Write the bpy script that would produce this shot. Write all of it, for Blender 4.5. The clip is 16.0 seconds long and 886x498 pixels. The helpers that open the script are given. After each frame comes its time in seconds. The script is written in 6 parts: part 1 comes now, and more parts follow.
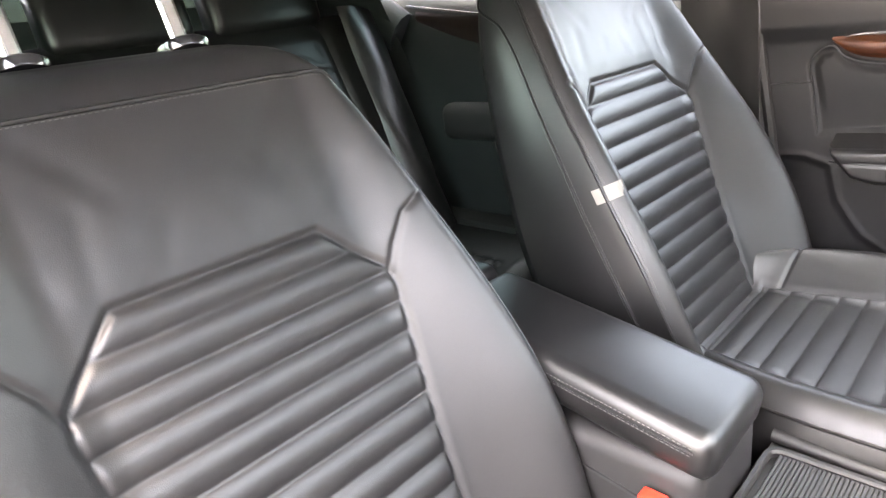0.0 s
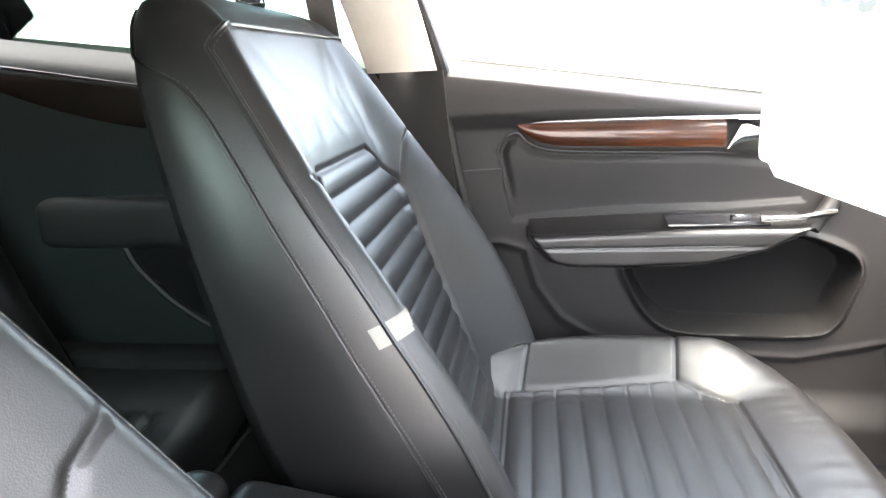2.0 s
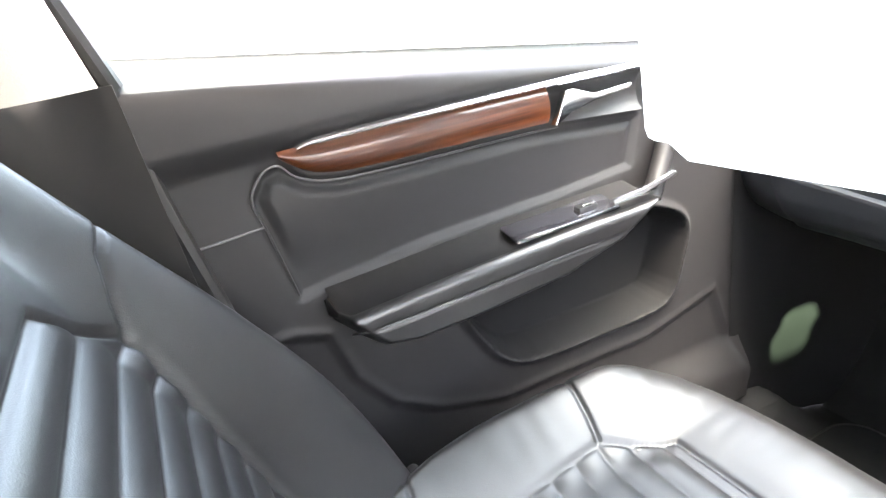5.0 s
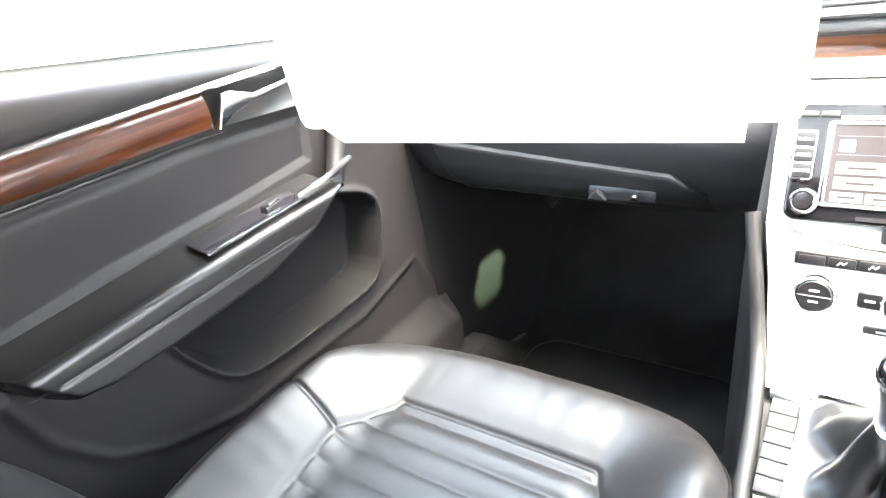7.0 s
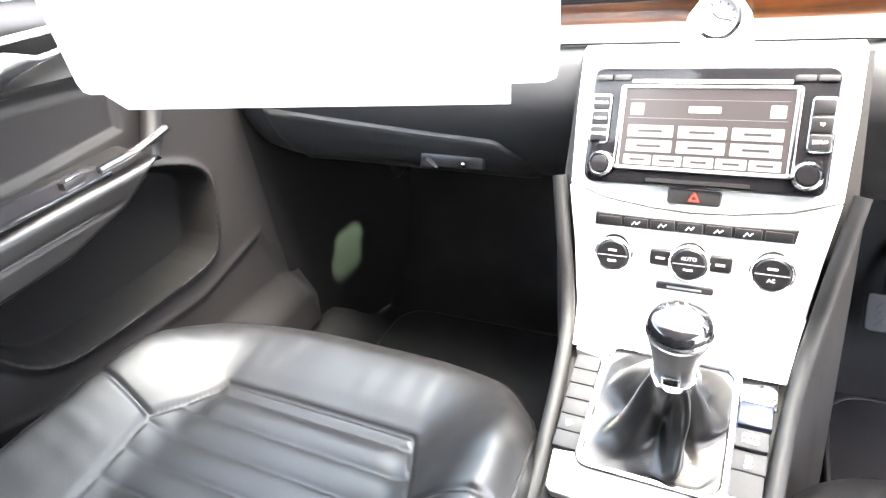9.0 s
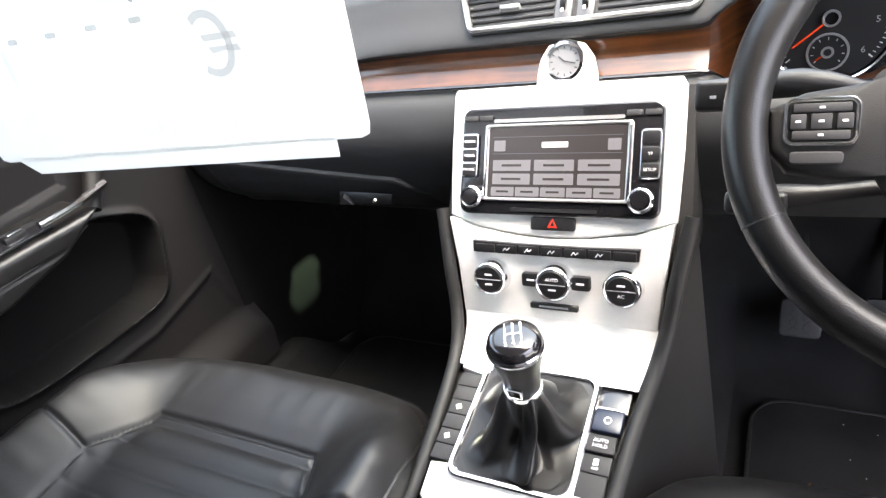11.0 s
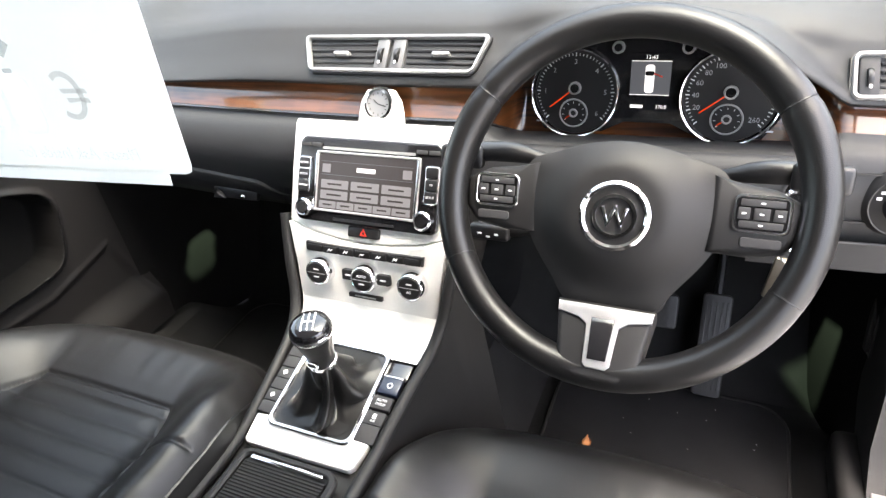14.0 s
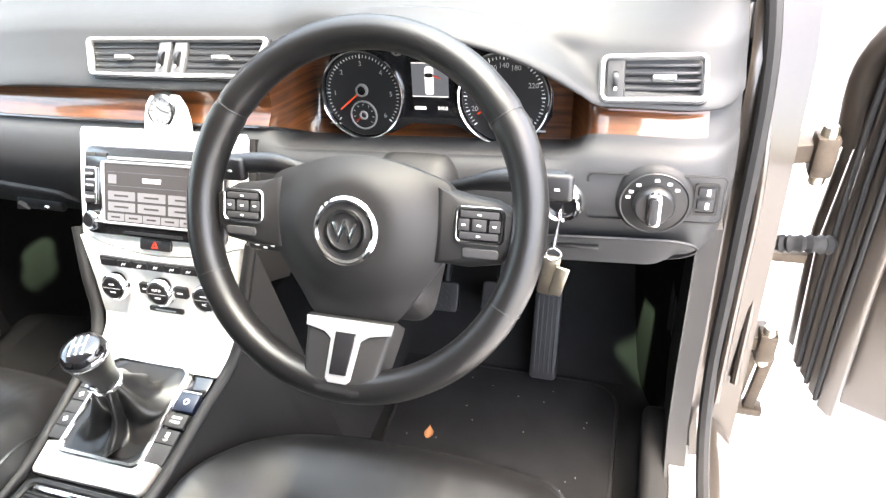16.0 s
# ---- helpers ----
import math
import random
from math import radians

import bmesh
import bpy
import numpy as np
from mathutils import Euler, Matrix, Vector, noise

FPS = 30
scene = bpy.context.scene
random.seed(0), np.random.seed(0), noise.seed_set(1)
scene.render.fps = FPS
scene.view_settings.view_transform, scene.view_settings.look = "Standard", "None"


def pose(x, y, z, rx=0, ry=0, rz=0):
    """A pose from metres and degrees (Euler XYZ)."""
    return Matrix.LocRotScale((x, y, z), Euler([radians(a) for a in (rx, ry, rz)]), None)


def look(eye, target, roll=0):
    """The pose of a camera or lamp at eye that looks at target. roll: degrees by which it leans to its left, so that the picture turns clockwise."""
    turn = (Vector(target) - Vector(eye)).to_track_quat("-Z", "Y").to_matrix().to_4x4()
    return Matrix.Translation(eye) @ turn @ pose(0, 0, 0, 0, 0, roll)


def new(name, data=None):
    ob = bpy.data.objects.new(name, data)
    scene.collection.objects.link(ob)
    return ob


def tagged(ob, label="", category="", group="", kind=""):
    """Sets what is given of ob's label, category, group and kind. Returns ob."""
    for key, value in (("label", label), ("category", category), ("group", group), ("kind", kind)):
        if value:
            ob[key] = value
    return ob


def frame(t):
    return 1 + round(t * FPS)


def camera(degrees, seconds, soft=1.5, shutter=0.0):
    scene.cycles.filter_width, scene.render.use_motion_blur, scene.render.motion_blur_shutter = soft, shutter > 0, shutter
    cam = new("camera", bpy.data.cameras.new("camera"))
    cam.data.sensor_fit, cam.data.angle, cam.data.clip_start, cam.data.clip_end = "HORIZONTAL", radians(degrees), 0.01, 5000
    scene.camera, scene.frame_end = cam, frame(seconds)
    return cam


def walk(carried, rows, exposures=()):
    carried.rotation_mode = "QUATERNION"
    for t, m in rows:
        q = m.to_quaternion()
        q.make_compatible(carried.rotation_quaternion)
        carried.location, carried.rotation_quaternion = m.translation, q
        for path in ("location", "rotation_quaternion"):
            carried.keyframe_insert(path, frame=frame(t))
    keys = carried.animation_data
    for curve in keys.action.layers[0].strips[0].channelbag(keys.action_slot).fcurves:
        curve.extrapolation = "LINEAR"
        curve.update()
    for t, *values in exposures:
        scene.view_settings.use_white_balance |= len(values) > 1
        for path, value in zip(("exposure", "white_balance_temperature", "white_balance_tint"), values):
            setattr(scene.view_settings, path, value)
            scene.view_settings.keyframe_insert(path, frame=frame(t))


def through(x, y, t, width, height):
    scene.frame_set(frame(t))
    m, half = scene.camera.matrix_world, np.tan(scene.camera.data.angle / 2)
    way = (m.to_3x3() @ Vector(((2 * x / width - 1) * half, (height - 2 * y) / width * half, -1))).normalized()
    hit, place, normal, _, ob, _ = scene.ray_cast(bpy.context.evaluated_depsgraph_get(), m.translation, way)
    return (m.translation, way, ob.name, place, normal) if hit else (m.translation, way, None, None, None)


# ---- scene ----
cam = camera(71.1, 16.0, soft=1.4, shutter=0.0)
PATH = [
    (0, (0.604, -0.149, 1.137), (-0.689, -1.506, 0.439), -7.5),
    (0.5, (0.583, -0.203, 1.143), (-0.855, -1.4, 0.437), -5.1),
    (1, (0.553, -0.284, 1.143), (-1.161, -1.051, 0.455), -3.4),
    (1.5, (0.507, -0.377, 1.129), (-1.301, -0.896, 0.449), -3.2),
    (2, (0.401, -0.437, 1.117), (-1.496, -0.734, 0.56), -2.8),
    (2.5, (0.289, -0.487, 1.127), (-1.644, -0.67, 0.65), -2.2),
    (3, (0.162, -0.533, 1.151), (-1.794, -0.581, 0.736), -4.2),
    (3.2, (0.109, -0.542, 1.175), (-1.851, -0.535, 0.777), -4.4),
    (5.3, (-0.066, -0.592, 1.154), (-1.696, 0.24, 0.348), -10.7),
    (5.5, (-0.056, -0.594, 1.152), (-1.658, 0.322, 0.379), -11.0),
    (6, (-0.049, -0.584, 1.149), (-1.524, 0.487, 0.327), -12.4),
    (6.5, (-0.031, -0.571, 1.141), (-1.348, 0.644, 0.252), -12.4),
    (7, (-0.02, -0.56, 1.14), (-1.173, 0.794, 0.226), -11.8),
    (7.5, (-0.007, -0.539, 1.126), (-1.074, 0.868, 0.189), -11.1),
    (8, (0.013, -0.519, 1.118), (-0.996, 0.931, 0.181), -10.3),
    (8.5, (0.036, -0.507, 1.109), (-0.909, 0.959, 0.131), -9.1),
    (9, (0.058, -0.497, 1.111), (-0.824, 0.969, 0.074), -9.4),
    (9.2, (0.074, -0.49, 1.114), (-0.809, 0.979, 0.083), -10.5),
    (11.5, (0.264, -0.474, 1.139), (-0.675, 1.008, 0.179), -13.2),
    (12, (0.309, -0.49, 1.18), (-0.623, 0.974, 0.187), -13.7),
    (12.5, (0.358, -0.499, 1.216), (-0.57, 0.967, 0.222), -13.4),
    (13, (0.403, -0.507, 1.236), (-0.471, 0.97, 0.21), -12.0),
    (13.5, (0.429, -0.519, 1.257), (-0.417, 0.948, 0.192), -10.7),
    (14, (0.453, -0.514, 1.251), (-0.323, 0.958, 0.141), -8.3),
    (14.5, (0.481, -0.499, 1.257), (-0.254, 0.985, 0.136), -7.8),
    (15, (0.519, -0.484, 1.255), (-0.138, 1.008, 0.095), -6.3),
    (15.5, (0.563, -0.468, 1.263), (-0.056, 1.029, 0.09), -6.6),
    (16, (0.623, -0.427, 1.258), (0.059, 1.078, 0.067), -6.9),
]
EXPOSURES = [(0.0, 5.9, 7700, 19), (1.0, 6.05, 7350, 16), (2.0, 5.75, 7200, 14), (3.2, 5.35, 7000, 13), (5.3, 6.1, 6950, 13), (9.2, 5.5, 6950, 14), (11.3, 3.7, 6950, 15), (12.5, 3.45, 7000, 15), (13.5, 3.6, 7050, 14), (14.5, 4.0, 7050, 12), (15.5, 4.4, 7100, 12), (16.0, 4.55, 7100, 12)]
walk(cam, [(t, look(eye, target, roll)) for t, eye, target, roll in PATH], EXPOSURES)

# ---- daylight ----
SUN_HEIGHT, SUN_TURN = 72.0, 85.0  # degrees above the horizon; degrees clockwise from the car's nose
world = bpy.data.worlds.new("sky")
scene.world = world
world.use_nodes = True
wn = world.node_tree
sky = wn.nodes.new("ShaderNodeTexSky")
sky.sky_type = "NISHITA"
sky.sun_disc = False
sky.sun_elevation, sky.sun_rotation = radians(SUN_HEIGHT), radians(SUN_TURN)
sky.dust_density = 4.0
pale = wn.nodes.new("ShaderNodeHueSaturation")  # tones down the sky's blue for a more neutral light
pale.inputs["Saturation"].default_value = 0.7
wn.links.new(sky.outputs[0], pale.inputs["Color"])
wn.links.new(pale.outputs[0], wn.nodes["Background"].inputs[0])
wn.nodes["Background"].inputs[1].default_value = 0.15
sun_lamp = bpy.data.lights.new("sun", "SUN")
sun_lamp.energy, sun_lamp.angle, sun_lamp.color = 0.2, radians(30), (1.0, 0.97, 0.94)
sun = new("sun", sun_lamp)
_az, _el = radians(SUN_TURN), radians(SUN_HEIGHT)
sun.matrix_world = look((math.sin(_az) * math.cos(_el) * 20, math.cos(_az) * math.cos(_el) * 20, math.sin(_el) * 20), (0, 0, 0))


# ---- materials ----
def material(name, colour, rough=0.5, metal=0.0, bump=0.0, scale=200.0, vary=0.12, stain=3.0, coat=0.0, sheen=0.0, kind="noise", spec=0.5, alpha=None, rough_vary=0.08):
    """A painted, cast or woven surface: colour varied at two scales, fine relief from a noise or cell pattern."""
    m = bpy.data.materials.new(name)
    m.use_nodes = True
    nt, b = m.node_tree, m.node_tree.nodes["Principled BSDF"]
    coord = nt.nodes.new("ShaderNodeTexCoord")
    big = nt.nodes.new("ShaderNodeTexNoise")
    big.inputs["Scale"].default_value, big.inputs["Detail"].default_value = stain, 5.0
    fine = nt.nodes.new("ShaderNodeTexVoronoi" if kind == "cells" else "ShaderNodeTexNoise")
    fine.inputs["Scale"].default_value = scale
    fine_out = fine.outputs["Distance"] if kind == "cells" else fine.outputs["Fac"]
    for node in (big, fine):
        nt.links.new(coord.outputs["Object"], node.inputs["Vector"])
    mix = nt.nodes.new("ShaderNodeMath")
    mix.operation = "MULTIPLY_ADD"
    nt.links.new(big.outputs["Fac"], mix.inputs[0])
    mix.inputs[1].default_value = 0.75
    scaled = nt.nodes.new("ShaderNodeMath")
    scaled.operation = "MULTIPLY"
    scaled.inputs[1].default_value = 0.25
    nt.links.new(fine_out, scaled.inputs[0])
    nt.links.new(scaled.outputs[0], mix.inputs[2])
    ramp = nt.nodes.new("ShaderNodeValToRGB")
    lo, hi = (tuple(min(1.0, c * k) for c in colour) + (1,) for k in (1 - vary, 1 + vary))
    ramp.color_ramp.elements[0].color, ramp.color_ramp.elements[1].color = lo, hi
    ramp.color_ramp.elements[0].position, ramp.color_ramp.elements[1].position = 0.3, 0.7
    nt.links.new(mix.outputs[0], ramp.inputs[0])
    nt.links.new(ramp.outputs[0], b.inputs["Base Color"])
    rr = nt.nodes.new("ShaderNodeMapRange")
    rr.inputs[3].default_value, rr.inputs[4].default_value = max(0.02, rough - rough_vary), min(1, rough + rough_vary)
    nt.links.new(big.outputs["Fac"], rr.inputs[0])
    nt.links.new(rr.outputs[0], b.inputs["Roughness"])
    b.inputs["Metallic"].default_value = metal
    b.inputs["Specular IOR Level"].default_value = spec
    b.inputs["Coat Weight"].default_value, b.inputs["Coat Roughness"].default_value = coat, 0.08
    b.inputs["Sheen Weight"].default_value, b.inputs["Sheen Roughness"].default_value = sheen, 0.4
    if bump:
        bn = nt.nodes.new("ShaderNodeBump")
        bn.inputs["Strength"].default_value, bn.inputs["Distance"].default_value = bump, 0.0006
        nt.links.new(fine_out, bn.inputs["Height"])
        nt.links.new(bn.outputs[0], b.inputs["Normal"])
    return m


def glass(name, colour=(0.86, 0.95, 0.9)):
    m = bpy.data.materials.new(name)
    m.use_nodes = True
    nt = m.node_tree
    nt.nodes.remove(nt.nodes["Principled BSDF"])
    out = nt.nodes["Material Output"]
    clear, gloss, mixer, fr = (nt.nodes.new("ShaderNode" + n) for n in ("BsdfTransparent", "BsdfGlossy", "MixShader", "Fresnel"))
    clear.inputs[0].default_value = (*colour, 1)
    gloss.inputs["Roughness"].default_value = 0.02
    fr.inputs[0].default_value = 1.25
    nt.links.new(fr.outputs[0], mixer.inputs[0])
    nt.links.new(clear.outputs[0], mixer.inputs[1])
    nt.links.new(gloss.outputs[0], mixer.inputs[2])
    nt.links.new(mixer.outputs[0], out.inputs[0])
    return m


def glow(name, colour, strength):
    m = bpy.data.materials.new(name)
    m.use_nodes = True
    b = m.node_tree.nodes["Principled BSDF"]
    b.inputs["Base Color"].default_value = (*[c * 0.3 for c in colour], 1)
    b.inputs["Emission Color"].default_value = (*colour, 1)
    b.inputs["Emission Strength"].default_value = strength
    b.inputs["Roughness"].default_value = 0.25
    return m


def wood_material(name, dark, light, coat=1.0):
    """Veneer: stretched grain along x with rings, under clear lacquer."""
    m = bpy.data.materials.new(name)
    m.use_nodes = True
    nt, b = m.node_tree, m.node_tree.nodes["Principled BSDF"]
    coord, mapping, n1, n2, add, ramp = (nt.nodes.new("ShaderNode" + n) for n in ("TexCoord", "Mapping", "TexNoise", "TexNoise", "Math", "ValToRGB"))
    mapping.inputs["Scale"].default_value = (6, 6, 150)
    nt.links.new(coord.outputs["Object"], mapping.inputs["Vector"])
    n1.inputs["Scale"].default_value, n1.inputs["Detail"].default_value, n1.inputs["Distortion"].default_value = 1.0, 6, 0.6
    n2.inputs["Scale"].default_value, n2.inputs["Detail"].default_value = 14.0, 3
    nt.links.new(mapping.outputs[0], n1.inputs["Vector"])
    nt.links.new(coord.outputs["Object"], n2.inputs["Vector"])
    add.operation = "MULTIPLY_ADD"
    add.inputs[1].default_value = 0.35
    nt.links.new(n2.outputs["Fac"], add.inputs[0])
    sub = nt.nodes.new("ShaderNodeMath")
    sub.operation = "MULTIPLY"
    sub.inputs[1].default_value = 0.65
    nt.links.new(n1.outputs["Fac"], sub.inputs[0])
    nt.links.new(sub.outputs[0], add.inputs[2])
    e = ramp.color_ramp.elements
    e[0].position, e[0].color, e[1].position, e[1].color = 0.36, (*dark, 1), 0.62, (*light, 1)
    nt.links.new(add.outputs[0], ramp.inputs[0])
    nt.links.new(ramp.outputs[0], b.inputs["Base Color"])
    b.inputs["Roughness"].default_value = 0.35
    b.inputs["Specular IOR Level"].default_value = 0.2
    b.inputs["Coat Weight"].default_value, b.inputs["Coat Roughness"].default_value = coat, 0.04
    return m


LEATHER = material("black_leather", (0.0055, 0.0054, 0.0054), 0.36, bump=0.16, scale=900, kind="cells", vary=0.18, stain=5, spec=0.45)
# seat cover leather: a slightly lighter, rougher copy of the black leather
LEATHER_COVER = material("black_leather_cover", (0.0080, 0.0078, 0.0078), 0.43, bump=0.16, scale=900, kind="cells", vary=0.2, stain=7, spec=0.45, rough_vary=0.06)
THREAD = material("grey_thread", (0.075, 0.073, 0.07), 0.8)
SOFT_DASH = material("soft_dash_skin", (0.025, 0.0257, 0.0265), 0.55, bump=0.25, scale=1200, kind="cells", vary=0.1, spec=0.30)
DARK_PLASTIC = material("dark_grained_plastic", (0.0090, 0.0088, 0.0088), 0.55, bump=0.2, scale=1400, kind="cells", vary=0.1, spec=0.36)
BLACK_PLASTIC = material("black_plastic", (0.008, 0.008, 0.0085), 0.4, bump=0.15, scale=700, vary=0.15)
GLOSS_BLACK = material("gloss_black", (0.008, 0.008, 0.009), 0.12, coat=0.6, vary=0.1, rough_vary=0.04)
DOOR_SKIN = material("door_skin", (0.0100, 0.0097, 0.0099), 0.52, bump=0.2, scale=1200, kind="cells", vary=0.1, spec=0.22)
CARPET = material("black_carpet", (0.013, 0.013, 0.013), 0.95, bump=1.0, scale=900, vary=0.35, stain=9, spec=0.1)
MAT_CARPET = material("floor_mat_pile", (0.0115, 0.0115, 0.012), 0.95, bump=1.0, scale=700, vary=0.4, stain=12, spec=0.1)
BEIGE = material("beige_pillar_trim", (0.52, 0.49, 0.43), 0.75, bump=0.3, scale=500, vary=0.04)
HEADLINER = material("headliner_cloth", (0.26, 0.255, 0.245), 0.9, bump=0.4, scale=600, vary=0.04)
CHROME = material("chrome", (0.82, 0.82, 0.83), 0.12, metal=1.0, vary=0.04, rough_vary=0.05)
SATIN = material("satin_silver", (0.36, 0.36, 0.355), 0.38, metal=0.55, vary=0.05, bump=0.05, scale=300)
SILVER_PAINT = material("brushed_silver_trim", (0.70, 0.70, 0.67), 0.45, metal=0.2, vary=0.05, bump=0.08, scale=260)
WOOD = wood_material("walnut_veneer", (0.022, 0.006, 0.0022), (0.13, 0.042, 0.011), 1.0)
# dash walnut again, darkened in two steps for the dimmer doors
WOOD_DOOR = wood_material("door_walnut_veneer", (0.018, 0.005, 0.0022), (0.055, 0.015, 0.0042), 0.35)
SHADED_WOOD = wood_material("shaded_walnut_veneer", (0.007, 0.003, 0.002), (0.009, 0.0045, 0.003), 0.1)
GLASS = glass("green_tinted_glass", (0.87, 0.95, 0.90))
# rear tints set for the light: dark dims the bench, clearer lights the seat
DARK_GLASS = glass("dark_green_glass", (0.16, 0.23, 0.20))
REAR_GLASS = glass("green_rear_glass", (0.50, 0.66, 0.58))
CLEAR = glass("clear_cover", (0.97, 0.97, 0.97))
def paper(name, colour, through):
    """Paper that lets daylight through."""
    m = material(name, colour, 0.4, vary=0.02, rough_vary=0.04)
    nt = m.node_tree
    tr, mx = nt.nodes.new("ShaderNodeBsdfTranslucent"), nt.nodes.new("ShaderNodeMixShader")
    tr.inputs[0].default_value = (*through, 1)
    mx.inputs[0].default_value = 0.55
    nt.links.new(nt.nodes["Principled BSDF"].outputs[0], mx.inputs[1])
    nt.links.new(tr.outputs[0], mx.inputs[2])
    nt.links.new(mx.outputs[0], nt.nodes["Material Output"].inputs[0])
    return m


PAPER = paper("white_paper", (0.80, 0.81, 0.80), (0.9, 0.92, 0.9))
def film(name, colour, cover):
    """Pale print that tints what lies behind it."""
    m = material(name, colour, 0.5, vary=0.05)
    nt = m.node_tree
    tr, mx = nt.nodes.new("ShaderNodeBsdfTransparent"), nt.nodes.new("ShaderNodeMixShader")
    mx.inputs[0].default_value = cover
    nt.links.new(tr.outputs[0], mx.inputs[1])
    nt.links.new(nt.nodes["Principled BSDF"].outputs[0], mx.inputs[2])
    nt.links.new(mx.outputs[0], nt.nodes["Material Output"].inputs[0])
    return m


PAPER_FAINT = film("print_showing_through", (0.50, 0.58, 0.58), 0.05)
PAPER_SHADE = film("print_darker_showing_through", (0.36, 0.42, 0.42), 0.22)
PAPER_GREY = material("grey_print", (0.10, 0.105, 0.11), 0.5)
WHITE_MARK = material("white_marking", (0.75, 0.75, 0.75), 0.5)
GREY_MARK = material("grey_marking", (0.35, 0.35, 0.36), 0.5)
RED_MARK = material("red_marking", (0.55, 0.03, 0.015), 0.4)
ORANGE_GLOW = glow("needle_orange", (0.85, 0.07, 0.015), 0.05)
SCREEN_DARK = glow("screen_dark", (0.07, 0.062, 0.062), 0.03)
SCREEN_LIGHT = glow("screen_button", (0.30, 0.295, 0.31), 0.03)
SCREEN_MID = glow("screen_grey", (0.17, 0.18, 0.20), 0.03)
SCREEN_WHITE = glow("screen_white", (1, 1, 1), 0.10)
BLUE_KEY = material("blue_black_button", (0.012, 0.018, 0.035), 0.3)
DIVIDER_GREY = material("divider_grey", (0.11, 0.11, 0.112), 0.4, metal=0.2)
VENT_GREY = material("vent_slat_grey", (0.014, 0.0135, 0.014), 0.38)
BUTTON = material("button_grey", (0.030, 0.030, 0.031), 0.6, vary=0.06, spec=0.3)
TRIM_GREY = material("grey_pillar_trim", (0.030, 0.029, 0.028), 0.68, bump=0.2, scale=900, vary=0.06, spec=0.22)
HINGE_STEEL = material("brown_oily_steel", (0.055, 0.042, 0.030), 0.5, metal=0.6, vary=0.4, stain=30)
BODY_PAINT = material("dark_brown_metallic_paint", (0.045, 0.037, 0.030), 0.32, metal=0.5, coat=0.7, vary=0.08)
RUBBER = material("rubber_seal", (0.012, 0.012, 0.012), 0.62, spec=0.28)
CONCRETE = material("pale_concrete", (0.56, 0.55, 0.53), 0.9, bump=1.0, scale=60, vary=0.25, stain=1.2)
PEDAL_RUBBER = material("pedal_rubber", (0.02, 0.02, 0.021), 0.55, bump=0.4, scale=300)
BUCKLE_RED = material("buckle_red", (0.75, 0.03, 0.015), 0.35)
WEBBING = material("belt_webbing", (0.05, 0.045, 0.042), 0.7, bump=0.6, scale=900)
# pale colour painted in for a sunlit spot on the seat bolster
PATCH_PALE = material("pale_bolster_patch", (0.17, 0.163, 0.145), 0.8, bump=0.5, scale=900)
LEAF = material("dry_leaf", (0.35, 0.14, 0.05), 0.7, vary=0.3, stain=60)
KEY_METAL = material("key_metal", (0.6, 0.55, 0.45), 0.3, metal=1.0)
SHELF_SKIN = material("armrest_skin", (0.006, 0.0058, 0.0058), 0.5, bump=0.2, scale=1200, kind="cells", spec=0.22)
# near-black that puts the shade of pockets and footwells into the colour
RECESS_BLACK = material("black_recess_shade", (0.0055, 0.0053, 0.0053), 0.9, spec=0.12)
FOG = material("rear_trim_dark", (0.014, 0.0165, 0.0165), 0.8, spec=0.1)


# ---- building helpers ----
def finish(bm, name, mat, parent=None, sharp=40.0):
    bmesh.ops.recalc_face_normals(bm, faces=bm.faces)
    limit = radians(sharp)
    for fc in bm.faces:
        fc.smooth = True
    for e in bm.edges:
        e.smooth = not (len(e.link_faces) == 2 and e.calc_face_angle(0) > limit)
    me = bpy.data.meshes.new(name)
    bm.to_mesh(me)
    bm.free()
    me.materials.append(mat)
    ob = new(name, me)
    ob.parent = parent
    return ob


def part(name, bm, mat, parent, label="", sharp=40.0):
    ob = finish(bm, name, mat, parent, sharp)
    return tagged(ob, label) if label else ob


def skin(name, points, faces, normals, mat, parent, label=""):
    """A patch cut from a larger skin, shaded with the normals of the whole."""
    me = bpy.data.meshes.new(name)
    me.from_pydata(points, [], faces)
    me.shade_smooth()
    me.normals_split_custom_set_from_vertices(normals)
    me.materials.append(mat)
    ob = new(name, me)
    ob.parent = parent
    return tagged(ob, label) if label else ob


